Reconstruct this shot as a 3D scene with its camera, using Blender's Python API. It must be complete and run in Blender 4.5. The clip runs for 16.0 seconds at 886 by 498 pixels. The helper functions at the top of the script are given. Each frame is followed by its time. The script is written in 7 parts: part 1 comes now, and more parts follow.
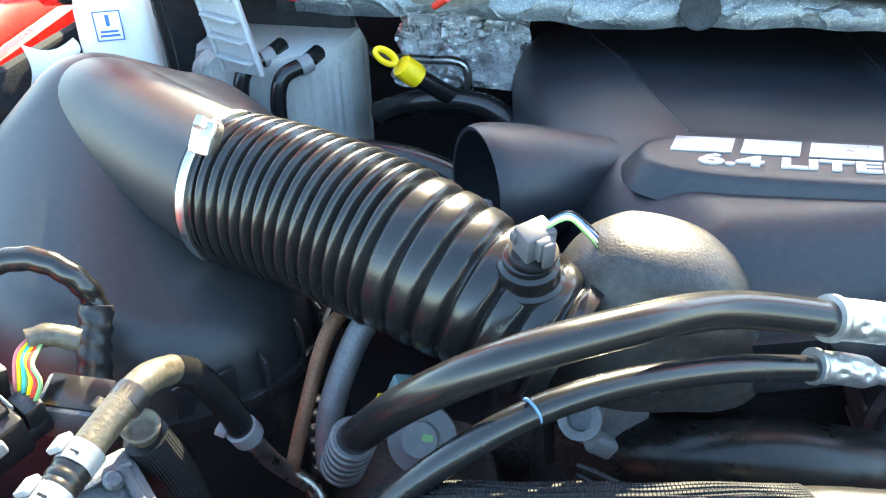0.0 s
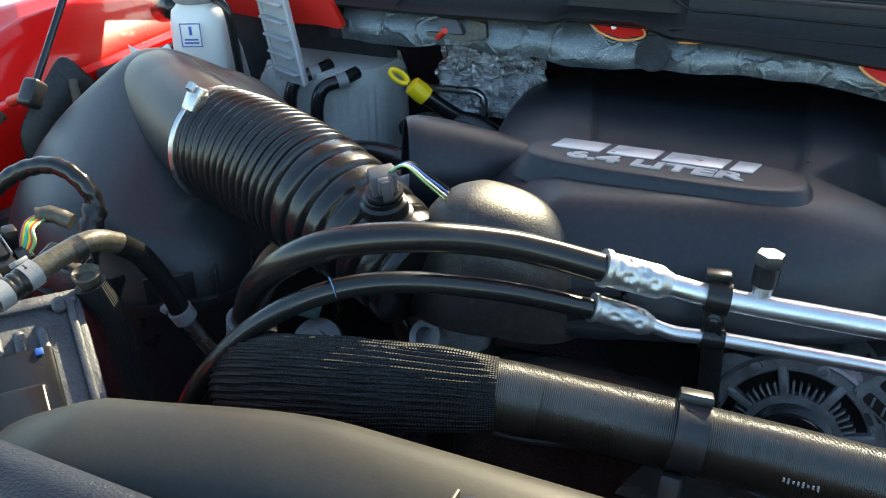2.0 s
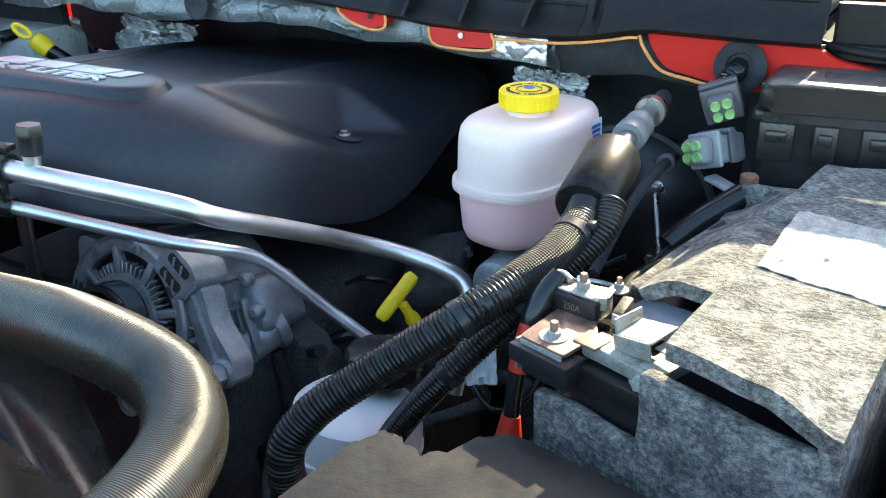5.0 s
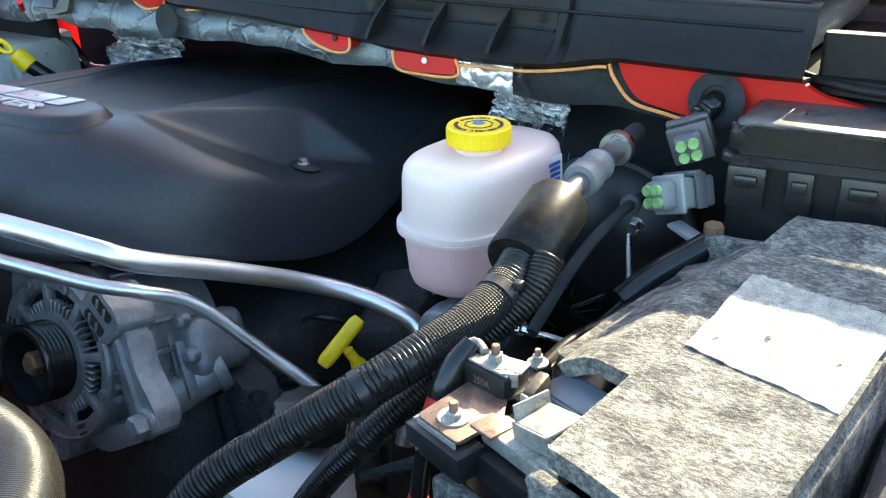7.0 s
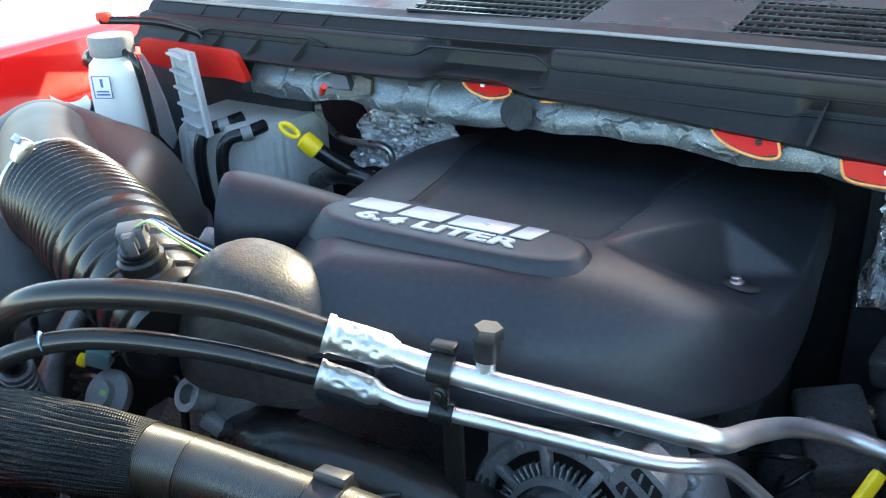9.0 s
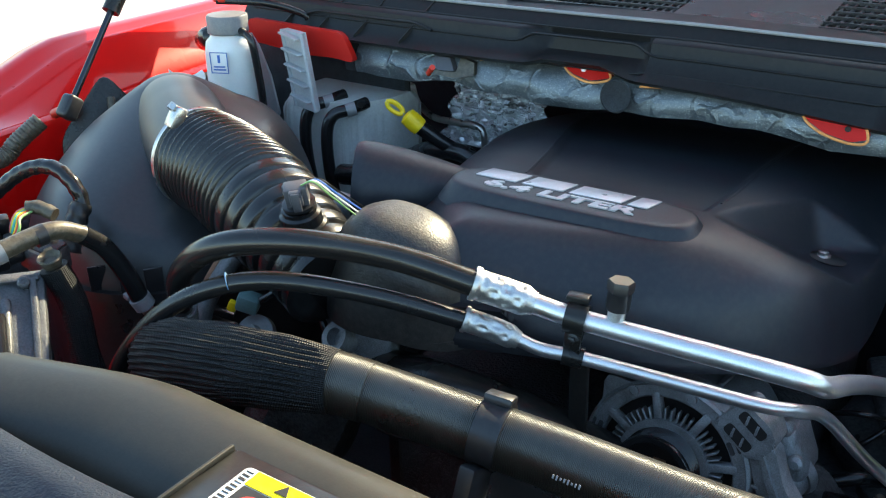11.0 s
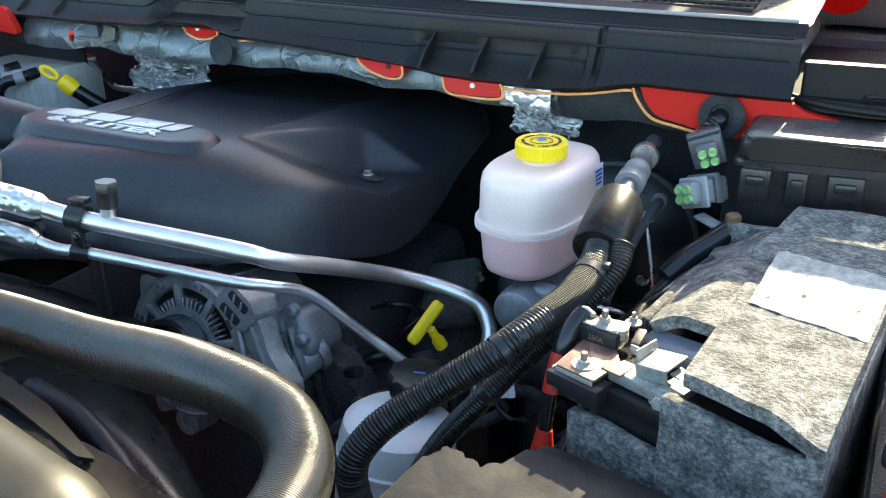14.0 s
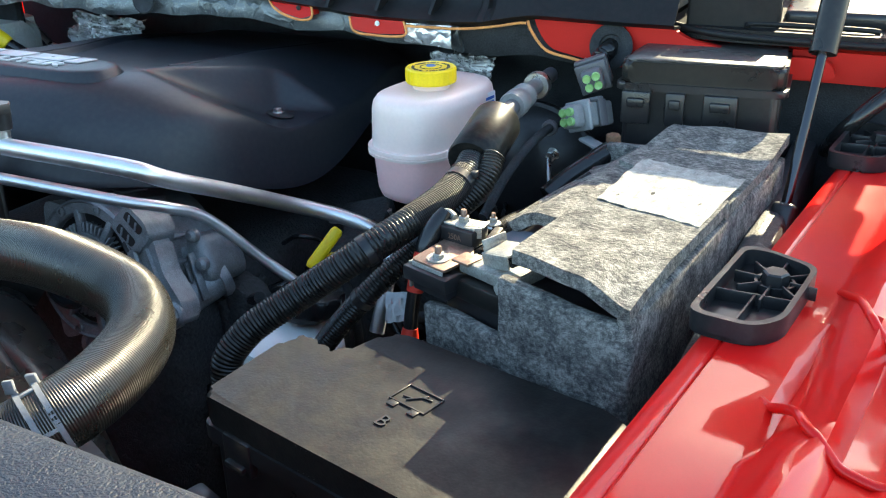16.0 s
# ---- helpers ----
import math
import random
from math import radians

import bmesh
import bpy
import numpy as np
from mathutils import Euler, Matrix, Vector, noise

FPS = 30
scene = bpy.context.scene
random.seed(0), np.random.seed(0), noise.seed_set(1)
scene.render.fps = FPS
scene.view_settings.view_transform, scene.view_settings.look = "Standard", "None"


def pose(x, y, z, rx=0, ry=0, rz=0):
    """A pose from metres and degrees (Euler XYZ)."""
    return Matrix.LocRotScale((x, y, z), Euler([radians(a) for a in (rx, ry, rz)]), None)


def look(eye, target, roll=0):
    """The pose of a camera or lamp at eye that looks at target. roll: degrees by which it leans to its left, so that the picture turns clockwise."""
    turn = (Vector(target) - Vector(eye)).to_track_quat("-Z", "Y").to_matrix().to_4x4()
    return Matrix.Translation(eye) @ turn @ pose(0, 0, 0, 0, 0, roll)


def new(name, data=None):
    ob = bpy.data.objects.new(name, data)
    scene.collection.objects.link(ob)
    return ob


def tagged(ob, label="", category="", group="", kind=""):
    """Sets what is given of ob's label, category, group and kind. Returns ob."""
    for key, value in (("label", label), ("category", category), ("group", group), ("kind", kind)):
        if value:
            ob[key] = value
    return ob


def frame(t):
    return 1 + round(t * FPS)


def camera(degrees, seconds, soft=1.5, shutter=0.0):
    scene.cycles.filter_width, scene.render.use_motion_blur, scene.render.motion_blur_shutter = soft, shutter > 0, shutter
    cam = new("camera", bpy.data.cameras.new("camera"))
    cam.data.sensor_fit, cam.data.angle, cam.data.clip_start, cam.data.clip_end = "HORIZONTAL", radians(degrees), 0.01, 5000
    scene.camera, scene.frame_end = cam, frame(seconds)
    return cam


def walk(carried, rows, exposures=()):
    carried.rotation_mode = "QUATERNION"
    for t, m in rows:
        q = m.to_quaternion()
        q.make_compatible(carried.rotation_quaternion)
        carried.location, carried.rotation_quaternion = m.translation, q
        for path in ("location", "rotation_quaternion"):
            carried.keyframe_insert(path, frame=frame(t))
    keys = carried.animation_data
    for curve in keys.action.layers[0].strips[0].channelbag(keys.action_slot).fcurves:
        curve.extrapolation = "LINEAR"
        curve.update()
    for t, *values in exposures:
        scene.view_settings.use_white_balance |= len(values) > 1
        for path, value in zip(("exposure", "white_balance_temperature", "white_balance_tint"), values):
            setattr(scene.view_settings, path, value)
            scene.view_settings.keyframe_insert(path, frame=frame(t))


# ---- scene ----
cam = camera(53.1, 16.0, soft=1.15)
PATH = [
    (0, (0.041, 0.006, 1.659), (-0.336, 1.636, 0.564), -1.6),
    (0.5, (0.064, -0.065, 1.672), (-0.453, 1.541, 0.599), -1.3),
    (1, (0.131, -0.108, 1.664), (-0.49, 1.484, 0.625), -1.1),
    (1.5, (0.22, -0.136, 1.651), (-0.475, 1.456, 0.66), -1.1),
    (2, (0.331, -0.115, 1.652), (-0.446, 1.475, 0.72), -1.0),
    (2.5, (0.453, -0.101, 1.645), (-0.381, 1.476, 0.74), -1.0),
    (3, (0.552, -0.093, 1.63), (-0.314, 1.481, 0.752), -1.1),
    (3.5, (0.658, -0.091, 1.644), (-0.191, 1.502, 0.783), -0.9),
    (4, (0.778, -0.082, 1.655), (-0.072, 1.518, 0.806), -0.9),
    (4.5, (0.897, -0.024, 1.595), (0.009, 1.565, 0.767), -1.2),
    (5, (0.979, 0.077, 1.539), (0.04, 1.64, 0.717), -1.1),
    (5.2, (1.003, 0.103, 1.521), (0.045, 1.647, 0.685), -1.0),
    (7.3, (1.023, 0.189, 1.553), (-0.023, 1.684, 0.734), -1.4),
    (7.5, (0.979, 0.17, 1.551), (-0.072, 1.666, 0.74), -1.2),
    (8, (0.844, 0.112, 1.585), (-0.193, 1.618, 0.775), -1.4),
    (8.5, (0.702, 0.056, 1.622), (-0.305, 1.576, 0.8), -1.6),
    (9, (0.578, 0.046, 1.648), (-0.427, 1.562, 0.818), -2.2),
    (9.2, (0.538, 0.045, 1.655), (-0.458, 1.563, 0.818), -2.0),
    (11.3, (0.555, -0.092, 1.668), (-0.505, 1.374, 0.815), -0.8),
    (11.5, (0.632, -0.073, 1.656), (-0.46, 1.385, 0.829), -1.2),
    (12, (0.836, -0.037, 1.661), (-0.233, 1.44, 0.84), -0.8),
    (12.5, (0.912, -0.008, 1.648), (-0.142, 1.485, 0.836), -0.7),
    (13, (0.942, -0.027, 1.643), (-0.106, 1.47, 0.83), -1.0),
    (13.5, (0.964, -0.076, 1.646), (-0.042, 1.441, 0.817), -1.9),
    (14, (0.967, -0.032, 1.623), (0.106, 1.57, 0.791), -1.0),
    (14.5, (0.94, 0.02, 1.59), (0.096, 1.63, 0.757), -1.0),
    (15, (0.938, 0.035, 1.587), (0.095, 1.648, 0.756), -1.1),
    (15.5, (1.009, -0.001, 1.554), (0.166, 1.609, 0.719), -1.0),
    (16, (1.093, -0.032, 1.556), (0.237, 1.574, 0.725), -1.3),
]
EXPOSURES = [(t, e + 0.12, 6600, -2) for t, e in ((0.0, 3.15), (0.5, 2.88), (1.0, 2.0), (1.5, 1.75), (2.0, 1.7), (2.5, 1.97), (3.0, 2.18), (3.5, 2.38), (4.0, 2.45), (4.5, 2.38), (7.5, 2.35), (8.0, 2.4), (8.5, 2.75), (9.0, 2.55), (10.0, 2.2), (11.0, 1.8), (11.5, 1.7), (12.0, 1.85), (12.5, 2.25), (13.0, 2.3), (13.5, 2.15), (14.0, 2.3), (15.0, 2.35), (15.5, 2.55), (16.0, 2.1))]
walk(cam, [(t, look(eye, target, roll)) for t, eye, target, roll in PATH], EXPOSURES)

# ---- light: clear sky, sun low over the cab roof, raking forward through the bay ----
SUN_ELEVATION, SUN_AZIMUTH = radians(32), radians(4)
world = bpy.data.worlds.new("world")
scene.world = world
world.use_nodes = True
wn, wl = world.node_tree.nodes, world.node_tree.links
sky = wn.new("ShaderNodeTexSky")
sky.sky_type, sky.sun_disc = "NISHITA", False
sky.sun_elevation, sky.sun_rotation = SUN_ELEVATION, SUN_AZIMUTH
wl.new(sky.outputs[0], wn["Background"].inputs[0])
wn["Background"].inputs[1].default_value = 0.15
sun = new("sun", bpy.data.lights.new("sun", "SUN"))
sun.data.energy, sun.data.angle, sun.data.color = 4.2, radians(0.53), (1.0, 0.83, 0.6)
to_sun = Vector((math.sin(SUN_AZIMUTH) * math.cos(SUN_ELEVATION), math.cos(SUN_AZIMUTH) * math.cos(SUN_ELEVATION), math.sin(SUN_ELEVATION)))
sun.matrix_world = look(to_sun * 20, (0, 0, 0))


# ---- materials ----
def noise_node(nt, scale, detail=4.0, stretch=None, coord="Object"):
    tc = nt.nodes.new("ShaderNodeTexCoord")
    nz = nt.nodes.new("ShaderNodeTexNoise")
    nz.inputs["Scale"].default_value, nz.inputs["Detail"].default_value = scale, detail
    if stretch:
        mp = nt.nodes.new("ShaderNodeMapping")
        mp.inputs["Scale"].default_value = stretch
        nt.links.new(tc.outputs[coord], mp.inputs[0])
        nt.links.new(mp.outputs[0], nz.inputs["Vector"])
    else:
        nt.links.new(tc.outputs[coord], nz.inputs["Vector"])
    return nz


def ramp_node(nt, source, stops):
    rp = nt.nodes.new("ShaderNodeValToRGB")
    el = rp.color_ramp.elements
    el[0].position, el[1].position = stops[0][0], stops[-1][0]
    for p, _ in stops[1:-1]:
        el.new(p)
    for e, (p, c) in zip(el, stops):
        e.position = p
        e.color = (*c, 1) if len(c) == 3 else c
    nt.links.new(source, rp.inputs[0])
    return rp


def surf(name, base, rough=0.5, metal=0.0, var=0.25, scale=30.0, fine=400.0, bump=0.15, depth=0.0006,
         dust=0.0, dust_color=(0.35, 0.3, 0.24), coat=0.0, sub=0.0, rough_var=0.12, stretch=None, spec=0.5):
    """Two scales of colour and gloss variation, fine relief, and a little dust."""
    m = bpy.data.materials.new(name)
    m.use_nodes = True
    nt = m.node_tree
    b = nt.nodes["Principled BSDF"]
    big, small = noise_node(nt, scale, 5, stretch), noise_node(nt, fine, 3, stretch)
    mix = nt.nodes.new("ShaderNodeMath")
    mix.operation = "ADD"
    nt.links.new(big.outputs[0], mix.inputs[0])
    nt.links.new(small.outputs[0], mix.inputs[1])
    half = nt.nodes.new("ShaderNodeMath")
    half.operation = "MULTIPLY"
    half.inputs[1].default_value = 0.5
    nt.links.new(mix.outputs[0], half.inputs[0])
    lo, hi = [c * (1 - var) for c in base], [min(1, c * (1 + var)) for c in base]
    col = ramp_node(nt, half.outputs[0], [(0.3, lo), (0.7, hi)])
    color_out = col.outputs[0]
    if dust:
        dn = noise_node(nt, 160.0, 9)
        dr = ramp_node(nt, dn.outputs[0], [(0.4, (0, 0, 0)), (0.85, (dust, dust, dust))])
        mx = nt.nodes.new("ShaderNodeMix")
        mx.data_type = "RGBA"
        nt.links.new(dr.outputs[0], mx.inputs[0])
        nt.links.new(color_out, mx.inputs[6])
        mx.inputs[7].default_value = (*dust_color, 1)
        color_out = mx.outputs[2]
    nt.links.new(color_out, b.inputs["Base Color"])
    rr = ramp_node(nt, big.outputs[0], [(0.3, (max(0.02, rough - rough_var),) * 3), (0.7, (min(1, rough + rough_var),) * 3)])
    nt.links.new(rr.outputs[0], b.inputs["Roughness"])
    b.inputs["Metallic"].default_value = metal
    b.inputs["Coat Weight"].default_value = coat
    b.inputs["Coat Roughness"].default_value = 0.06
    b.inputs["Specular IOR Level"].default_value = spec
    if sub:
        b.inputs["Subsurface Weight"].default_value = sub
        b.inputs["Subsurface Radius"].default_value = (0.02, 0.014, 0.012)
    if bump:
        bp = nt.nodes.new("ShaderNodeBump")
        bp.inputs["Strength"].default_value, bp.inputs["Distance"].default_value = bump, depth
        nt.links.new(small.outputs[0], bp.inputs["Height"])
        nt.links.new(bp.outputs[0], b.inputs["Normal"])
    return m


def add_wave(m, scale, distance, axis="X", coord="UV", strength=1.0):
    """Fine rings or weave pressed into a material's relief, along the hose (UV in metres)."""
    nt = m.node_tree
    b = nt.nodes["Principled BSDF"]
    tc, wv, bp = nt.nodes.new("ShaderNodeTexCoord"), nt.nodes.new("ShaderNodeTexWave"), nt.nodes.new("ShaderNodeBump")
    wv.bands_direction = axis
    wv.inputs["Scale"].default_value, wv.inputs["Distortion"].default_value = scale, 0.6
    wv.inputs["Detail Scale"].default_value = 0.3
    nt.links.new(tc.outputs[coord], wv.inputs["Vector"])
    nt.links.new(wv.outputs["Fac"], bp.inputs["Height"])
    bp.inputs["Distance"].default_value, bp.inputs["Strength"].default_value = distance, strength
    old = b.inputs["Normal"].links[0].from_socket if b.inputs["Normal"].links else None
    if old:
        nt.links.new(old, bp.inputs["Normal"])
    nt.links.new(bp.outputs[0], b.inputs["Normal"])
    return m


COVER = surf("cover_plastic", (0.0145, 0.0172, 0.0235), 0.43, var=0.2, scale=9, fine=1500, bump=0.3, depth=0.0003, rough_var=0.05, dust=0.035, spec=0.45)
GRAINED = surf("grained_plastic", (0.03, 0.029, 0.028), 0.42, var=0.3, scale=25, fine=520, bump=0.6, depth=0.0006, rough_var=0.08, dust=0.12)
PLASTIC = surf("black_plastic", (0.016, 0.016, 0.018), 0.34, var=0.3, scale=20, fine=700, bump=0.1, rough_var=0.08, dust=0.035)
GLOSSY = surf("smooth_black_plastic", (0.012, 0.0118, 0.0112), 0.29, var=0.25, scale=14, fine=500, bump=0.08, rough_var=0.05, dust=0.035, spec=0.4)
COWL = surf("cowl_plastic", (0.011, 0.0115, 0.0125), 0.46, var=0.25, scale=16, fine=600, bump=0.12, rough_var=0.08, dust=0.02, spec=0.22)
AIRBOX = surf("airbox_plastic", (0.019, 0.02, 0.022), 0.4, spec=0.55, var=0.2, scale=8, fine=900, bump=0.05, depth=0.0002, rough_var=0.04, dust=0.03)
DARK = surf("grimy_black", (0.045, 0.046, 0.05), 0.6, var=0.5, scale=35, fine=300, bump=0.5, depth=0.002, dust=0.1, dust_color=(0.1, 0.09, 0.08))
FLOCK = surf("front_cover_plastic", (0.008, 0.0135, 0.028), 0.5, spec=0.28, var=0.3, scale=40, fine=520, bump=0.9, depth=0.0014, dust=0.04, dust_color=(0.1, 0.12, 0.18))
RUBBER = surf("black_rubber", (0.011, 0.011, 0.0118), 0.24, var=0.25, scale=25, fine=600, bump=0.06, rough_var=0.05, dust=0.012)
RIBBED = add_wave(surf("ribbed_rubber", (0.013, 0.0122, 0.0098), 0.31, spec=0.75, var=0.2, scale=22, fine=500, bump=0.15, rough_var=0.06, dust=0.025), 230.0, 0.0004)
WORN = surf("worn_rubber", (0.06, 0.05, 0.033), 0.42, var=0.4, scale=60, fine=400, bump=0.4, depth=0.001, dust=0.25)
WEAVE = add_wave(add_wave(surf("braided_sleeve", (0.0085, 0.009, 0.0105), 0.55, var=0.3, scale=60, fine=800, bump=0.2, spec=0.25), 160.0, 0.0005, "X"), 160.0, 0.0005, "Y")
TUBE = surf("bare_aluminium_tube", (0.8, 0.8, 0.8), 0.4, 1.0, var=0.12, scale=40, fine=900, bump=0.08, rough_var=0.08)
CRIMP = surf("crimped_aluminium", (0.56, 0.56, 0.55), 0.42, 0.9, var=0.2, scale=60, fine=700, bump=0.25)
CAST = surf("cast_aluminium", (0.28, 0.295, 0.31), 0.48, 0.55, var=0.5, scale=60, fine=900, bump=0.45, depth=0.0009, dust=0.3, dust_color=(0.12, 0.116, 0.11))
# cast aluminium darkened to stand for shade on the control unit
DARKCAST = surf("darkened_cast_aluminium", (0.125, 0.13, 0.14), 0.48, 0.5, var=0.45, scale=60, fine=500, bump=0.5, depth=0.001, dust=0.2, dust_color=(0.2, 0.195, 0.185))
PIANO = surf("glossy_black_canister", (0.008, 0.008, 0.008), 0.34, var=0.2, scale=30, fine=600, bump=0.06, rough_var=0.06, dust=0.06, spec=0.2)
BEAM = surf("satin_dusty_plastic", (0.018, 0.017, 0.013), 0.48, var=0.25, scale=14, fine=500, bump=0.1, rough_var=0.05, dust=0.02, spec=0.45)
DARKROD = surf("dark_polished_rod", (0.06, 0.06, 0.066), 0.22, 1.0, var=0.1, scale=30, fine=600, bump=0.03, rough_var=0.05)
STEEL = surf("zinc_steel", (0.55, 0.54, 0.52), 0.32, 1.0, var=0.2, scale=80, fine=600, bump=0.2)
RUSTY = surf("rusty_steel", (0.22, 0.12, 0.07), 0.65, 0.4, var=0.5, scale=60, fine=500, bump=0.6, depth=0.001)
ZINC = surf("dull_zinc", (0.36, 0.36, 0.33), 0.48, 0.45, var=0.45, scale=120, fine=600, bump=0.3, dust=0.3, dust_color=(0.3, 0.27, 0.2))
COPPER = surf("tinned_copper", (0.3, 0.2, 0.15), 0.45, 0.7, var=0.5, scale=90, fine=500, bump=0.3, dust=0.3, dust_color=(0.4, 0.34, 0.27))
PAINT = surf("red_paint", (0.62, 0.006, 0.006), 0.3, var=0.05, scale=8, fine=900, bump=0.02, coat=0.4, rough_var=0.04, spec=0.1)
SATINRED = surf("satin_red_paint", (0.5, 0.012, 0.008), 0.5, var=0.08, scale=12, fine=700, bump=0.08, rough_var=0.05, spec=0.25)
MILKY = surf("milky_plastic", (0.8, 0.63, 0.58), 0.32, var=0.05, scale=12, fine=300, bump=0.1, sub=0.35, rough_var=0.05)
FLUID = surf("milky_plastic_over_fluid", (0.84, 0.52, 0.5), 0.32, var=0.06, scale=10, fine=300, bump=0.1, sub=0.4, rough_var=0.05)
CLEARMILK = surf("clean_milky_plastic", (0.72, 0.73, 0.72), 0.35, var=0.04, scale=12, fine=300, bump=0.08, sub=0.3, rough_var=0.04)
FROSTED = surf("frosted_grey_plastic", (0.36, 0.375, 0.39), 0.42, var=0.15, scale=30, fine=300, bump=0.12, sub=0.25, dust=0.15)
TANK = surf("dusty_milky_plastic", (0.6, 0.6, 0.58), 0.4, var=0.12, scale=16, fine=300, bump=0.15, sub=0.25, dust=0.25)
YELLOW = surf("yellow_plastic", (0.86, 0.6, 0.01), 0.4, var=0.12, scale=40, fine=500, bump=0.2)
GREY = surf("grey_plastic", (0.17, 0.178, 0.19), 0.45, var=0.2, scale=40, fine=500, bump=0.2, dust=0.2)
PALE = surf("pale_grey_plastic", (0.235, 0.245, 0.255), 0.42, var=0.18, scale=40, fine=500, bump=0.2, dust=0.15)
GREEN = surf("green_seal", (0.22, 0.4, 0.14), 0.4, var=0.15, scale=80, fine=500, bump=0.1)
WHITE = surf("white_label", (0.8, 0.8, 0.79), 0.4, var=0.05, scale=30, fine=400, bump=0.05)
# printing ink; also fills holes and slots, standing for the dark inside
INK = surf("black_ink_and_holes", (0.015, 0.015, 0.015), 0.5, var=0.1, bump=0)
INKGREY = surf("grey_ink", (0.25, 0.25, 0.25), 0.5, var=0.1, bump=0)
SIGNAL = surf("yellow_label", (0.82, 0.66, 0.0), 0.4, var=0.05, bump=0)
REDINK = surf("red_ink", (0.7, 0.05, 0.03), 0.4, var=0.05, bump=0)
BLUEINK = surf("blue_ink", (0.05, 0.14, 0.45), 0.4, var=0.05, bump=0)
CHROME = surf("satin_letter", (0.5, 0.5, 0.51), 0.38, 0.4, var=0.12, scale=60, fine=500, bump=0.12)
REDBOOT = surf("red_rubber", (0.55, 0.03, 0.015), 0.45, var=0.15, scale=30, fine=400, bump=0.2)
ORANGE = surf("orange_foam_edge", (0.72, 0.3, 0.09), 0.7, var=0.3, scale=90, fine=500, bump=0.4)
CONCRETE = surf("pale_concrete", (0.5, 0.48, 0.45), 0.85, var=0.25, scale=2.0, fine=60, bump=0.4, depth=0.002)
GLASS = bpy.data.materials.new("windscreen_glass")
GLASS.use_nodes = True
_g = GLASS.node_tree.nodes["Principled BSDF"]
_g.inputs["Transmission Weight"].default_value, _g.inputs["Roughness"].default_value, _g.inputs["IOR"].default_value = 1.0, 0.0, 1.45
_g.inputs["Base Color"].default_value = (0.85, 0.92, 0.9, 1)


def felt_material():
    """Grey fibre felt: long mottled fibres in two directions, pale over dark."""
    m = surf("grey_fibre_felt", (0.3, 0.3, 0.3), 0.95, var=0.2, bump=0)
    nt = m.node_tree
    b = nt.nodes["Principled BSDF"]
    a, c, d = noise_node(nt, 230, 8, (1, 1.7, 1.4)), noise_node(nt, 850, 5, (1, 2.2, 1.6)), noise_node(nt, 60, 6)
    mx = nt.nodes.new("ShaderNodeMath")
    mx.operation = "MULTIPLY_ADD"
    nt.links.new(c.outputs[0], mx.inputs[0])
    mx.inputs[1].default_value = 0.8
    nt.links.new(a.outputs[0], mx.inputs[2])
    m2 = nt.nodes.new("ShaderNodeMath")
    m2.operation = "MULTIPLY_ADD"
    nt.links.new(d.outputs[0], m2.inputs[0])
    m2.inputs[1].default_value = 0.85
    nt.links.new(mx.outputs[0], m2.inputs[2])
    m3 = nt.nodes.new("ShaderNodeMath")
    m3.operation = "MULTIPLY"
    m3.inputs[1].default_value = 0.3774
    nt.links.new(m2.outputs[0], m3.inputs[0])
    col = ramp_node(nt, m3.outputs[0], [(0.4, (0.055, 0.056, 0.058)), (0.5, (0.165, 0.161, 0.151)), (0.6, (0.36, 0.35, 0.32))])
    nt.links.new(col.outputs[0], b.inputs["Base Color"])
    bp = nt.nodes.new("ShaderNodeBump")
    bp.inputs["Strength"].default_value, bp.inputs["Distance"].default_value = 0.8, 0.0025
    nt.links.new(mx.outputs[0], bp.inputs["Height"])
    nt.links.new(bp.outputs[0], b.inputs["Normal"])
    b.inputs["Specular IOR Level"].default_value = 0.15
    return m


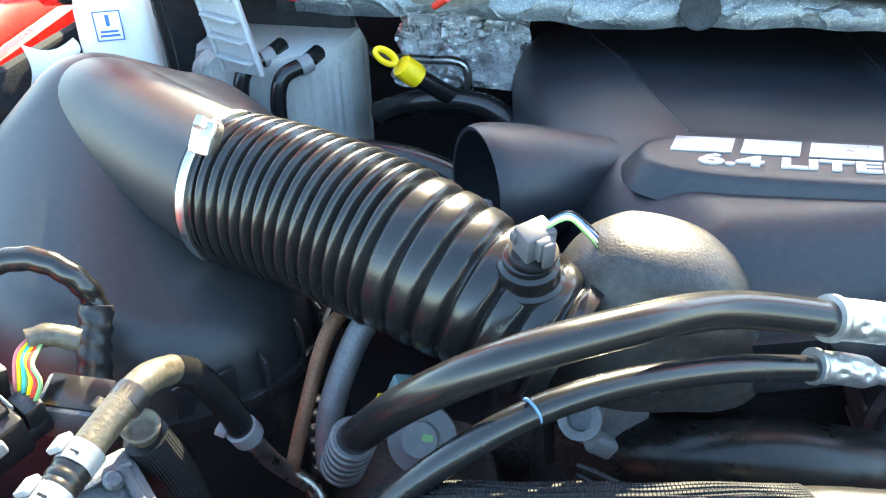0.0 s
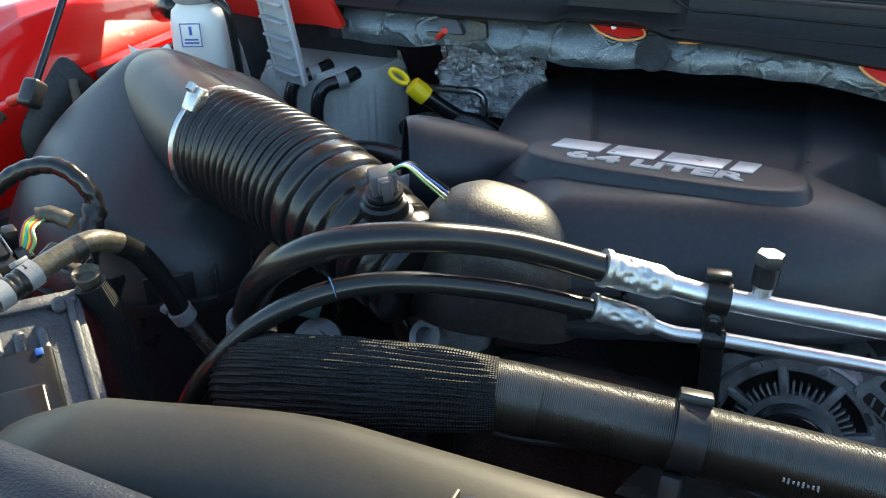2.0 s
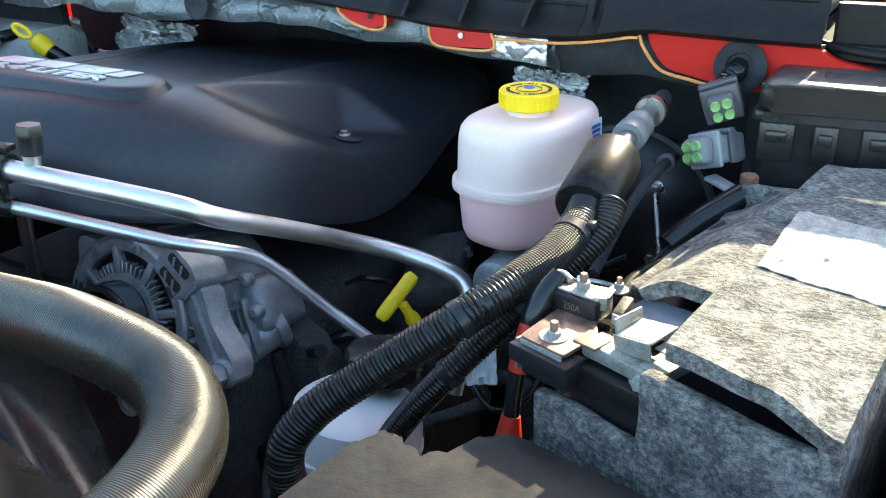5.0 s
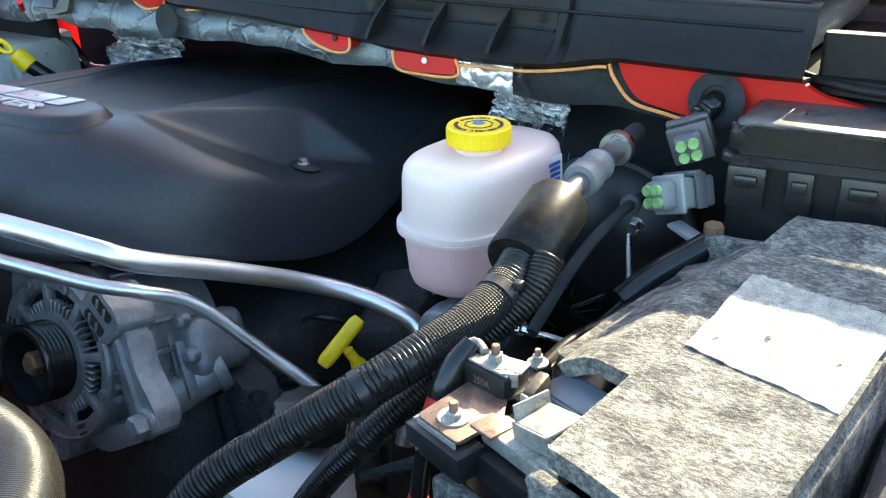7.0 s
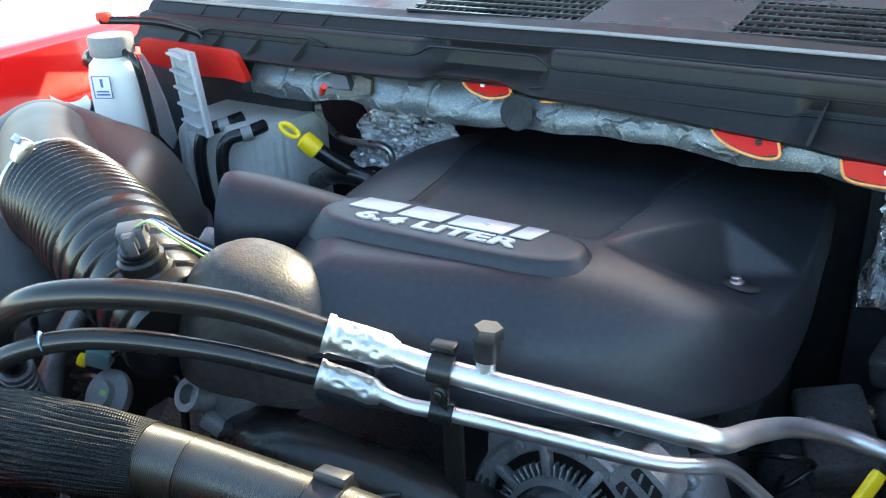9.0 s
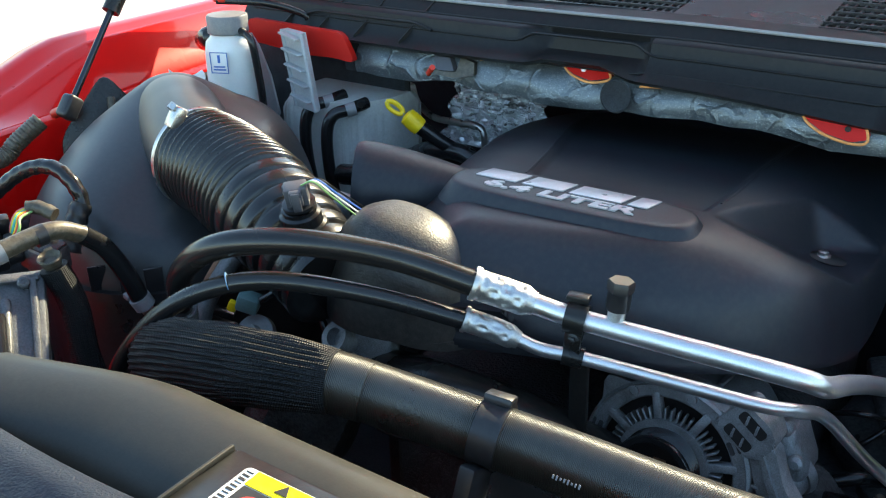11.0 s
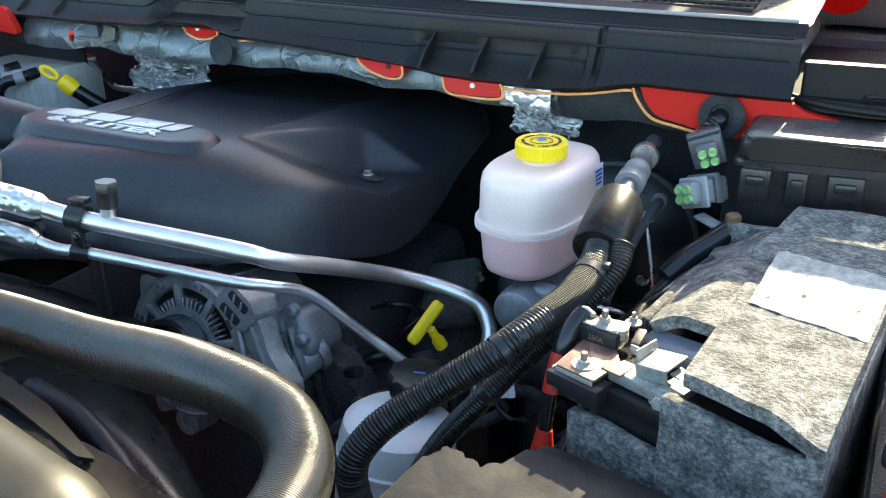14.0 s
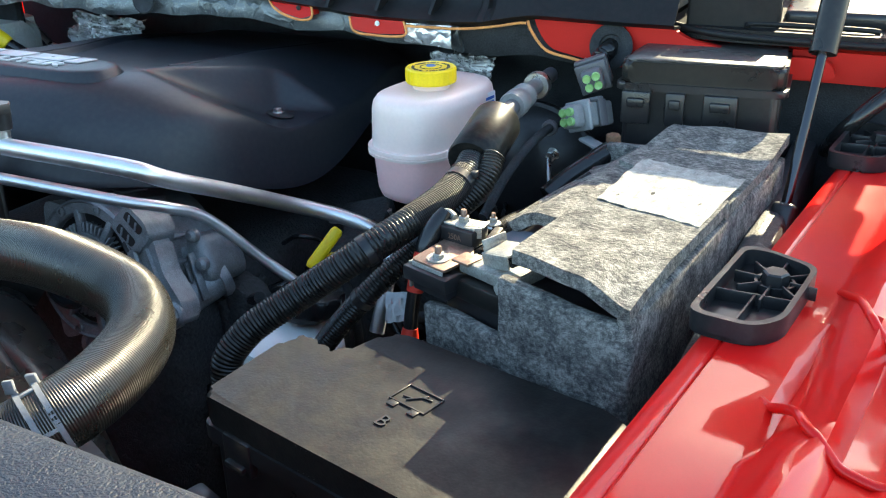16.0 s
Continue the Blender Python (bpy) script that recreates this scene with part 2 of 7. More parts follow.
def foil_material(name, base, rough, crease, specks, glint=0.0):
    """Wrinkled foil: long sharp creases, a fine fibre grain and, on the scrim, pale flecks painted for bright fibres
    and glints.
    """
    m = surf(name, base, rough, 0.7, var=0.25, scale=35, fine=300, bump=0)
    nt = m.node_tree
    b = nt.nodes["Principled BSDF"]
    tc, vo = nt.nodes.new("ShaderNodeTexCoord"), nt.nodes.new("ShaderNodeTexVoronoi")
    vo.feature = "DISTANCE_TO_EDGE"
    vo.inputs["Scale"].default_value = specks
    warp = noise_node(nt, 18, 3)
    ad = nt.nodes.new("ShaderNodeVectorMath")
    ad.operation = "MULTIPLY_ADD"
    nt.links.new(warp.outputs["Color"], ad.inputs[0])
    ad.inputs[1].default_value = (0.09, 0.09, 0.09)
    nt.links.new(tc.outputs["Object"], ad.inputs[2])
    nt.links.new(ad.outputs[0], vo.inputs["Vector"])
    cut = ramp_node(nt, vo.outputs["Distance"], [(0.0, (1, 1, 1)), (0.09, (0, 0, 0))])
    bp = nt.nodes.new("ShaderNodeBump")
    bp.inputs["Strength"].default_value, bp.inputs["Distance"].default_value = 1.0, crease
    nt.links.new((cut.outputs[0] if glint else vo.outputs["Distance"]), bp.inputs["Height"])
    fb = noise_node(nt, 420, 4, (1, 3, 1))
    b2 = nt.nodes.new("ShaderNodeBump")
    b2.inputs["Strength"].default_value, b2.inputs["Distance"].default_value = 0.6, 0.0009
    nt.links.new(fb.outputs[0], b2.inputs["Height"])
    nt.links.new(bp.outputs[0], b2.inputs["Normal"])
    nt.links.new(b2.outputs[0], b.inputs["Normal"])
    if glint:
        sp = noise_node(nt, 650, 2, (1.0, 2.4, 1.6))
        lift = ramp_node(nt, sp.outputs[0], [(0.6, (0, 0, 0)), (0.7, (glint, glint, glint))])
        mx = nt.nodes.new("ShaderNodeMix")
        mx.data_type = "RGBA"
        old = b.inputs["Base Color"].links[0].from_socket
        nt.links.new(lift.outputs[0], mx.inputs[0])
        nt.links.new(old, mx.inputs[6])
        mx.inputs[7].default_value = (0.6, 0.64, 0.66, 1)
        nt.links.new(mx.outputs[2], b.inputs["Base Color"])
    return m



BOXLID = surf("scuffed_box_plastic", (0.0125, 0.0125, 0.0125), 0.42, var=0.3, scale=35, fine=420, bump=0.25, rough_var=0.1, dust=0.07, dust_color=(0.22, 0.2, 0.16), spec=0.25)
FELT = felt_material()
# paler tone than the felt, for one patch on top of the wrap
PALEFELT = surf("pale_felt", (0.38, 0.37, 0.335), 0.9, var=0.5, scale=130, fine=800, bump=0.9, depth=0.0014, spec=0.1)
SCRIM = foil_material("grey_insulation_scrim", (0.14, 0.158, 0.17), 0.4, 0.0012, 17, 0.7)
FOIL = foil_material("crumpled_foil", (0.82, 0.83, 0.85), 0.19, 0.02, 17)
GRIME = surf("dusty_engine_metal", (0.048, 0.049, 0.051), 0.62, var=0.7, scale=38, fine=260, bump=0.8, depth=0.003, dust=0.3, dust_color=(0.12, 0.115, 0.105), spec=0.3)
# pale dust tone partly stands for sky glare on the lid
LIDGLARE = surf("dusty_glare_plastic", (0.03, 0.03, 0.03), 0.45, var=0.2, scale=25, fine=500, bump=0.05, dust=0.2, dust_color=(0.4, 0.39, 0.37), spec=0.8)
# hood liner, never in view; grey raised to reflect light into the bay
LINER = surf("grey_hood_liner", (0.16, 0.16, 0.162), 0.9, var=0.3, scale=20, fine=300, bump=0.5, depth=0.002, spec=0.2)
SENSOR = surf("slate_plastic", (0.085, 0.085, 0.095), 0.42, var=0.15, scale=40, fine=500, bump=0.1)
MAT_FELT = surf("dark_insulation_mat", (0.035, 0.038, 0.042), 0.9, var=0.5, scale=60, fine=500, bump=0.6, depth=0.002, spec=0.2)


# ---- mesh tools ----
def finish(name, bm, material, angle=38):
    me = bpy.data.meshes.new(name)
    bmesh.ops.recalc_face_normals(bm, faces=bm.faces)
    bm.to_mesh(me)
    bm.free()
    me.materials.append(material)
    me.polygons.foreach_set("use_smooth", [True] * len(me.polygons))
    me.set_sharp_from_angle(angle=radians(angle))
    return new(name, me)


def thing(name, base, label, category, group="", kind=""):
    ob = new(name)
    ob.empty_display_size = 0.02
    ob.location = base
    return tagged(ob, label, category, group, kind)


def part(name, bm, material, parent, label="", angle=38):
    """Links a bmesh, in world metres, as one mesh under a thing or a part."""
    ob = finish(name, bm, material, angle)
    ob.parent = parent
    if parent.parent is None and parent.type == "EMPTY":
        ob.location = -parent.location
    return tagged(ob, label)


def solo(name, bm, material, label, category, group="", kind="", angle=38):
    return tagged(finish(name, bm, material, angle), label, category, group, kind)


def join(*bms):
    out = bmesh.new()
    for b in bms:
        me = bpy.data.meshes.new("tmp")
        b.to_mesh(me)
        b.free()
        out.from_mesh(me)
        bpy.data.meshes.remove(me)
    return out


def spline(pts, per=12):
    """Catmull-Rom through points of any dimension."""
    p = [np.array(q, float) for q in pts]
    p = [2 * p[0] - p[1]] + p + [2 * p[-1] - p[-2]]
    out = []
    for i in range(1, len(p) - 2):
        for k in range(per):
            t = k / per
            a, b, c, d = p[i - 1], p[i], p[i + 1], p[i + 2]
            out.append(0.5 * (2 * b + (c - a) * t + (2 * a - 5 * b + 4 * c - d) * t * t + (3 * b - a - 3 * c + d) * t ** 3))
    out.append(p[-2])
    return np.array(out)


def resample(path, step):
    d = np.r_[0, np.cumsum(np.linalg.norm(np.diff(path[:, :3], axis=0), axis=1))]
    n = max(2, int(round(d[-1] / step)) + 1)
    s = np.linspace(0, d[-1], n)
    return s, np.stack([np.interp(s, d, path[:, k]) for k in range(path.shape[1])], 1)


def sweep(pts, r, seg=18, step=0.006, shape=None, caps=True, smooth=True, flat=1.0):
    """A round bar along a path. shape(s, angle, length) scales the radius; a fourth coordinate is the radius itself."""
    path = spline(pts) if smooth else np.array(pts, float)
    s, q = resample(path, step)
    bm = bmesh.new()
    uv = bm.loops.layers.uv.new("UVMap")
    t = np.gradient(q[:, :3], axis=0)
    t /= np.linalg.norm(t, axis=1)[:, None]
    up = np.array([0, 0, 1.0]) if abs(t[0][2]) < 0.9 else np.array([0, 1.0, 0])
    u = np.cross(t[0], up)
    u /= np.linalg.norm(u)
    rings = []
    for i in range(len(s)):
        u = u - t[i] * (u @ t[i])
        u /= np.linalg.norm(u)
        v = np.cross(t[i], u)
        rad = q[i, 3] if q.shape[1] > 3 else r
        ring = []
        for k in range(seg):
            a = 2 * math.pi * k / seg
            f = rad * (shape(s[i], a, s[-1]) if shape else 1)
            ring.append(bm.verts.new(q[i, :3] + u * math.cos(a) * f + v * math.sin(a) * f * flat))
        rings.append(ring)
    for i in range(len(rings) - 1):
        for k in range(seg):
            n = (k + 1) % seg
            f = bm.faces.new((rings[i][k], rings[i][n], rings[i + 1][n], rings[i + 1][k]))
            for loop, (ss, kk) in zip(f.loops, ((i, k), (i, k + 1), (i + 1, k + 1), (i + 1, k))):
                loop[uv].uv = (s[ss], kk / seg * 2 * math.pi * r)
    if caps:
        bm.faces.new(rings[0])
        bm.faces.new(rings[-1])
    return bm


def box(sx, sy, sz, m=None, bevel=0.002, seg=2):
    """A box centred on the origin, edges rounded, placed by m."""
    bm = bmesh.new()
    bmesh.ops.create_cube(bm, size=1)
    bmesh.ops.scale(bm, vec=(sx, sy, sz), verts=bm.verts)
    if bevel:
        bmesh.ops.bevel(bm, geom=list(bm.edges), offset=min(bevel, 0.45 * min(sx, sy, sz)), segments=seg, affect="EDGES", profile=0.5)
    if m is not None:
        bmesh.ops.transform(bm, matrix=m, verts=bm.verts)
    return bm


def at(x, y, z, rx=0, ry=0, rz=0):
    return pose(x, y, z, rx, ry, rz)


def along(p, q, roll=0):
    """A pose at p whose z axis points to q."""
    d = Vector(q) - Vector(p)
    return Matrix.Translation(p) @ d.to_track_quat("Z", "Y").to_matrix().to_4x4() @ pose(0, 0, 0, 0, 0, roll)


def lathe(profile, m=None, seg=28, cap=True, lobes=None):
    """Turns (radius, height) pairs round z. lobes(angle) scales the radius."""
    bm = bmesh.new()
    rings = []
    for r, z in profile:
        rings.append([bm.verts.new((r * math.cos(a) * (lobes(a) if lobes else 1), r * math.sin(a) * (lobes(a) if lobes else 1), z))
                      for a in (2 * math.pi * k / seg for k in range(seg))])
    for a, b in zip(rings, rings[1:]):
        for k in range(seg):
            n = (k + 1) % seg
            bm.faces.new((a[k], a[n], b[n], b[k]))
    if cap:
        bm.faces.new(rings[0])
        bm.faces.new(rings[-1])
    if m is not None:
        bmesh.ops.transform(bm, matrix=m, verts=bm.verts)
    return bm


def prism(poly, z0, z1, m=None, bevel=0.0015, seg=2):
    """A flat outline (x, y) given thickness from z0 to z1, its edges rounded."""
    bm = bmesh.new()
    lo, hi = [bm.verts.new((x, y, z0)) for x, y in poly], [bm.verts.new((x, y, z1)) for x, y in poly]
    bm.faces.new(lo[::-1])
    bm.faces.new(hi)
    for k in range(len(poly)):
        n = (k + 1) % len(poly)
        bm.faces.new((lo[k], lo[n], hi[n], hi[k]))
    if bevel:
        bmesh.ops.bevel(bm, geom=list(bm.edges), offset=bevel, segments=seg, affect="EDGES", profile=0.5)
    if m is not None:
        bmesh.ops.transform(bm, matrix=m, verts=bm.verts)
    return bm


def skin(rows, close_v=False, cap=False):
    """A sheet through rows of points."""
    bm = bmesh.new()
    uv = bm.loops.layers.uv.new("UVMap")
    vs = [[bm.verts.new(p) for p in row] for row in rows]
    n = len(rows[0])
    for i in range(len(vs) - 1):
        for k in range(n if close_v else n - 1):
            j = (k + 1) % n
            f = bm.faces.new((vs[i][k], vs[i][j], vs[i + 1][j], vs[i + 1][k]))
    if cap:
        bm.faces.new(vs[0])
        bm.faces.new(vs[-1])
    return bm


def thick(bm, t):
    """Gives an open sheet thickness."""
    bmesh.ops.recalc_face_normals(bm, faces=bm.faces)
    bmesh.ops.solidify(bm, geom=list(bm.faces), thickness=t)
    return bm


def rounded(poly, r, n=4):
    """Rounds the corners of an outline."""
    out = []
    for i, p in enumerate(poly):
        a, b = Vector(poly[i - 1]), Vector(poly[(i + 1) % len(poly)])
        p = Vector(p)
        d1, d2 = (a - p), (b - p)
        k = min(r, d1.length * 0.45, d2.length * 0.45)
        s, e = p + d1.normalized() * k, p + d2.normalized() * k
        for j in range(n + 1):
            t = j / n
            q = s * (1 - t) ** 2 + p * 2 * t * (1 - t) + e * t * t
            out.append((q.x, q.y))
    return out


def sstep(a, b, x):
    t = min(1.0, max(0.0, (x - a) / (b - a)))
    return t * t * (3 - 2 * t)


def smin(a, b, k):
    h = max(k - abs(a - b), 0) / k
    return min(a, b) - h * h * k / 4


def smax(a, b, k):
    return -smin(-a, -b, k)


def ring_out(poly, n):
    """Spaces n points evenly round a closed spline through poly."""
    p = list(poly) + [poly[0], poly[1], poly[2]]
    q = spline(p, 16)[16:16 * (len(poly) + 1) + 1]
    s, r = resample(q, np.linalg.norm(np.diff(q, axis=0), axis=1).sum() / n)
    return r[:-1]


def edge_distance(x, y, ring):
    a, b = ring, np.roll(ring, -1, 0)
    d, p = b - a, np.array([x, y])
    t = np.clip(((p - a) * d).sum(1) / (d * d).sum(1), 0, 1)
    return float(np.min(np.linalg.norm(a + d * t[:, None] - p, axis=1)))


def shell(poly, centre, height, base, n=120, inward=(0, 0.004, 0.01, 0.02, 0.035, 0.055, 0.08, 0.11, 0.15, 0.2, 0.26, 0.33, 0.4, 0.48, 0.56, 0.64, 0.72, 0.8, 0.88, 0.95), skirt=0.02):
    """A moulded shell over a plan outline: height(x, y, distance from the edge) above, a skirt below."""
    ring = ring_out(poly, n)
    c = np.array(centre)
    rows = [[(x, y, base(x, y) - skirt) for x, y in ring]]
    for f in inward:
        row = []
        for p in ring:
            x, y = p + (c - p) * f
            row.append((x, y, height(x, y, edge_distance(x, y, ring))))
        rows.append(row)
    bm = skin(rows, close_v=True)
    bm.verts.ensure_lookup_table()
    last = bm.verts[len(bm.verts) - len(ring):]
    bm.faces.new(last)
    return bm


def text_mesh(body, size, depth, m, shear=0.0, bold=0.0, width=1.0):
    """Raised letters in the built-in font, as a bmesh."""
    cu = bpy.data.curves.new("letters", "FONT")
    cu.body, cu.size, cu.extrude, cu.shear, cu.offset = body, size, depth, shear, bold
    cu.align_x, cu.align_y = "CENTER", "CENTER"
    cu.resolution_u = 3
    ob = new("letters", cu)
    me = bpy.data.meshes.new_from_object(ob.evaluated_get(bpy.context.evaluated_depsgraph_get()))
    bm = bmesh.new()
    bm.from_mesh(me)
    bpy.data.objects.remove(ob)
    bpy.data.curves.remove(cu)
    bpy.data.meshes.remove(me)
    bmesh.ops.transform(bm, matrix=m @ Matrix.Diagonal((width, 1, 1, 1)), verts=bm.verts)
    return bm


def hexbolt(p, q, r, h, flange=1.5):
    """A flanged hexagon head standing at p towards q."""
    m = along(p, q)
    return join(lathe([(r * flange, 0), (r * flange, h * 0.2), (r * 1.1, h * 0.32)], m, 20), lathe([(r, h * 0.25), (r, h * 0.92), (r * 0.85, h)], m, 6))

# ================= the setting =================
def ground_sheet():
    bm = bmesh.new()
    bmesh.ops.create_grid(bm, x_segments=8, y_segments=8, size=400)
    return bm


solo("ground", ground_sheet(), CONCRETE, "sunlit pale concrete lot round the truck", "ground", kind="structure")


def body_strip(profile, x0, x1, n=24, bow=None):
    """A pressed panel: a (y, z) profile drawn along x, bent by bow(x) -> (dy, dz)."""
    rows = []
    for i in range(n + 1):
        x = x0 + (x1 - x0) * i / n
        dy, dz = bow(x) if bow else (0, 0)
        rows.append([(x, y + dy, z + dz) for y, z in profile])
    return skin(rows)


MID = 0.19  # middle of the truck


def cowl_bow(x):
    u = abs(x - MID)
    return 0.06 * u ** 2, -0.012 * u


# fenders: a ledge beside the bay, a rolled inner edge, a ridge and the outer skin
def fender(side):
    def X(y, off):
        return MID + side * (0.79 + 0.12 * (y - 0.3) + off)
    rows = []
    for i in range(41):
        y = -0.25 + 1.75 * i / 40
        zz = 1.262 + (0.045 if side < 0 else 0.0) * 0.8
        dip = 0.012 * (sstep(0.36, 0.42, y) - sstep(0.5, 0.56, y))
        prof = [(-0.002, -0.5), (-0.002, -0.012), (0.001, -0.003), (0.006, 0.0), (0.014, 0.0005), (0.016, -0.0015), (0.018, 0.0005), (0.062, 0.0), (0.07, 0.004 - dip), (0.082, 0.016 - dip),
                (0.092, 0.018 - dip), (0.1, 0.012), (0.108, 0.002 - dip), (0.125, -0.002 - dip), (0.15, 0.0), (0.165, 0.01), (0.18, 0.014), (0.215, 0.008), (0.245, -0.02), (0.258, -0.07), (0.262, -0.35), (0.26, -0.7)]
        rise = 0.055 * sstep(0.55, 0.78, y) if side < 0 else 0.0
        rows.append([(X(y, o), y, zz + h + rise * sstep(0.01, 0.05, o)) for o, h in prof])
    return skin(rows)


solo("fender_right", fender(1), PAINT, "glossy red painted inner fender ledge beside the battery", "fender", kind="structure")
solo("fender_left", fender(-1), PAINT, "glossy red painted fender edge beside the air box", "fender", kind="structure")

# dark floor of the bay, liners and firewall close it round the engine
def slab(name, sx, sy, sz, c, mat, label, cat):
    return solo(name, box(sx, sy, sz, at(*c), 0.01), mat, label, cat, kind="structure")


slab("bay_floor", 1.56, 1.5, 0.05, (MID, 0.55, 0.62), DARK, "grimy dark underside of the engine bay", "floor")
slab("liner_right", 0.03, 1.3, 0.6, (MID + 0.815, 0.55, 0.94), DARK, "black inner fender liner", "liner")
slab("liner_left", 0.03, 1.5, 0.8, (MID - 0.815, 0.65, 0.775), DARK, "black inner fender liner beside the air box", "liner")
slab("firewall", 1.6, 0.04, 0.8, (MID, 1.29, 0.98), MAT_FELT, "dark insulated firewall behind the engine", "firewall")
# slab added to back the hanging foil and darken behind the booster
slab("foil_backing", 0.44, 0.12, 0.62, (0.68, 1.22, 1.02), MAT_FELT, "added dark slab behind the brake booster, backing the foil", "firewall")
slab("grille_panel", 1.7, 0.04, 0.75, (MID, -0.12, 0.9), DARK, "dark front panel behind the grille", "panel")

# cowl: black plastic panel with a stepped upright face, a shelf and vent grilles below the glass
COWL_PROFILE = [(0.985, 1.362), (0.95, 1.368), (0.93, 1.3705), (0.923, 1.376), (0.932, 1.386), (0.9415, 1.4), (0.95, 1.412), (0.953, 1.428), (0.957, 1.4315), (0.972, 1.434), (0.978, 1.442), (0.985, 1.447), (0.992, 1.442), (1.03, 1.44), (1.06, 1.446)]


def cowl_panel():
    rows = []
    for x in sorted([MID - 0.8 + 1.47 * i / 160 for i in range(161)] + [0.4, 0.404, 0.628, 0.632, 0.64, 0.6425, 0.6475, 0.65]):
        dy, dz = cowl_bow(x)
        u = x
        recess, joint = sstep(0.4, 0.412, u) - sstep(0.626, 0.634, u), sstep(0.64, 0.6425, u) - sstep(0.6475, 0.65, u)
        step = 0.018 * (sstep(-0.045, -0.015, u) - sstep(0.12, 0.135, u))
        row = []
        for k, (y, z) in enumerate(COWL_PROFILE):
            push = step if 3 < k < 9 else (-0.007 * (sstep(0.42, 0.45, u) - sstep(0.64, 0.69, u)) if 0 < k < 5 else 0)
            push += 0.011 * recess if k in (4, 5) else 0.0
            push += 0.007 * joint if 3 < k < 9 else 0.0
            wave = np.interp(u, (-0.2, -0.03, 0.0, 0.08, 0.12, 0.27, 0.42, 0.5, 0.6, 0.64, 0.67, 0.7, 0.8), (0.013, 0.016, 0.024, 0.024, 0.011, 0.006, -0.005, -0.009, -0.009, -0.006, 0.0, 0.0045, 0.003)) * (1.0 if k < 4 else 0.6) if k < 5 else 0
            row.append((x, y + dy + push, z + dz + wave - (0.008 * (sstep(-0.045, -0.015, u) - sstep(0.12, 0.135, u)) if 5 < k < 9 else 0)))
        rows.append(row)
    return thick(skin(rows), 0.003)


cowl = thing("cowl", (MID, 0.95, 1.38), "black moulded plastic cowl panel below the windscreen", "cowl", kind="structure")
part("panel", cowl_panel(), COWL, cowl)


def cowl_seal():
    pts = []
    for i in range(33):
        x = MID - 0.78 + 1.44 * i / 32
        dy, dz = cowl_bow(x)
        pts.append((x, 0.985 + dy, 1.449 + dz))
    return sweep(pts, 0.0024, 10, 0.01)



def cowl_line(z, y, step, r, x1=0.85):
    """A raised moulding line along the cowl, stepping down past the middle."""
    pts = []
    for i in range(97):
        x = -0.59 + (x1 + 0.59) * i / 96
        dy, dz = cowl_bow(x)
        lift = step * (sstep(-0.06, -0.03, x) - sstep(0.11, 0.14, x))
        pts.append((x, y + dy + 0.3 * max(0, lift) + (0.0105 * (sstep(0.4, 0.412, x) - sstep(0.626, 0.634, x)) if z < 1.4 else 0), z + dz + lift))
    return sweep(pts, r, 8, 0.008)


part("moulding", cowl_line(1.413, 0.949, 0.012, 0.0015), COWL, cowl)
part("moulding", cowl_line(1.395, 0.9372, -0.004, 0.0013, 0.63), COWL, cowl)
part("moulding", cowl_line(1.4335, 0.966, 0.0, 0.0013), COWL, cowl)
# seal drawn in pale grey to stand for its sunlit edge
part("rubber_seal", cowl_seal(), PALE, cowl, "long rubber seal, coloured pale to stand for its bright highlight")
for x in (0.424, 0.496, 0.57):
    dy, dz = cowl_bow(x)
    fin = skin([[(x + e * w + q, y + dy, z + dz) for q, y, z, w in ((0.0, 0.9185, 1.3735, 1.0), (0.004, 0.926, 1.391, 1.0), (0.009, 0.949, 1.4125, 0.5), (0.009, 0.956, 1.411, 0.5), (0.0, 0.95, 1.376, 1.0))] for e in (-0.0022, 0.0022)], close_v=True, cap=True)
    part("fin", fin, COWL, cowl)
for k, (x0, x1, z) in enumerate(((-0.46, -0.2, 1.421),)):
    bar = []
    for i in range(9):
        x = x0 + (x1 - x0) * i / 8
        dy, dz = cowl_bow(x)
        bar.append((x, 0.9465 + dy, z + dz - (0.008 if i in (0, 8) else 0)))
    part("rim", sweep(bar, 0.002, 8, 0.01), COWL, cowl)

for x in (-0.5, -0.42, -0.34, -0.25):
    dy, dz = cowl_bow(x)
    part("fin", thick(skin([[(x + 0.03 * t, 0.93 + dy + 0.055 * t, 1.388 + dz + 0.055 * t + h) for h in (0.0, 0.008)] for t in (0, 0.3, 0.6, 1.0)]), 0.003), COWL, cowl)
# vent shelf under the windscreen with two open grilles
shelf = thing("wiper_shelf", (MID, 1.1, 1.44), "dark plastic wiper shelf with vent grilles", "cowl", kind="structure")


def shelf_sheet(x0, x1, y0, y1):
    rows = []
    for i in range(13):
        x = x0 + (x1 - x0) * i / 12
        dy, dz = cowl_bow(x)
        rows.append([(x, y + dy, 1.445 + 0.1 * (y - 1.06) + dz) for y in (y0, (y0 + y1) / 2, y1)])
    return thick(skin(rows), 0.003)


GRILLES = ((-0.14, 0.115), (0.3, 0.465), (0.645, 0.79))
part("sheet", shelf_sheet(-0.62, -0.14, 1.055, 1.3), GLOSSY, shelf)
part("sheet", shelf_sheet(0.115, 0.3, 1.055, 1.3), GLOSSY, shelf)
part("sheet", shelf_sheet(0.465, 0.645, 1.055, 1.3), GLOSSY, shelf)
part("sheet", shelf_sheet(0.79, 0.86, 1.055, 1.3), GLOSSY, shelf)
for a, b in GRILLES:
    part("sheet", shelf_sheet(a, b, 1.2, 1.3), GLOSSY, shelf)
    count = round((b - a) / 0.0115)
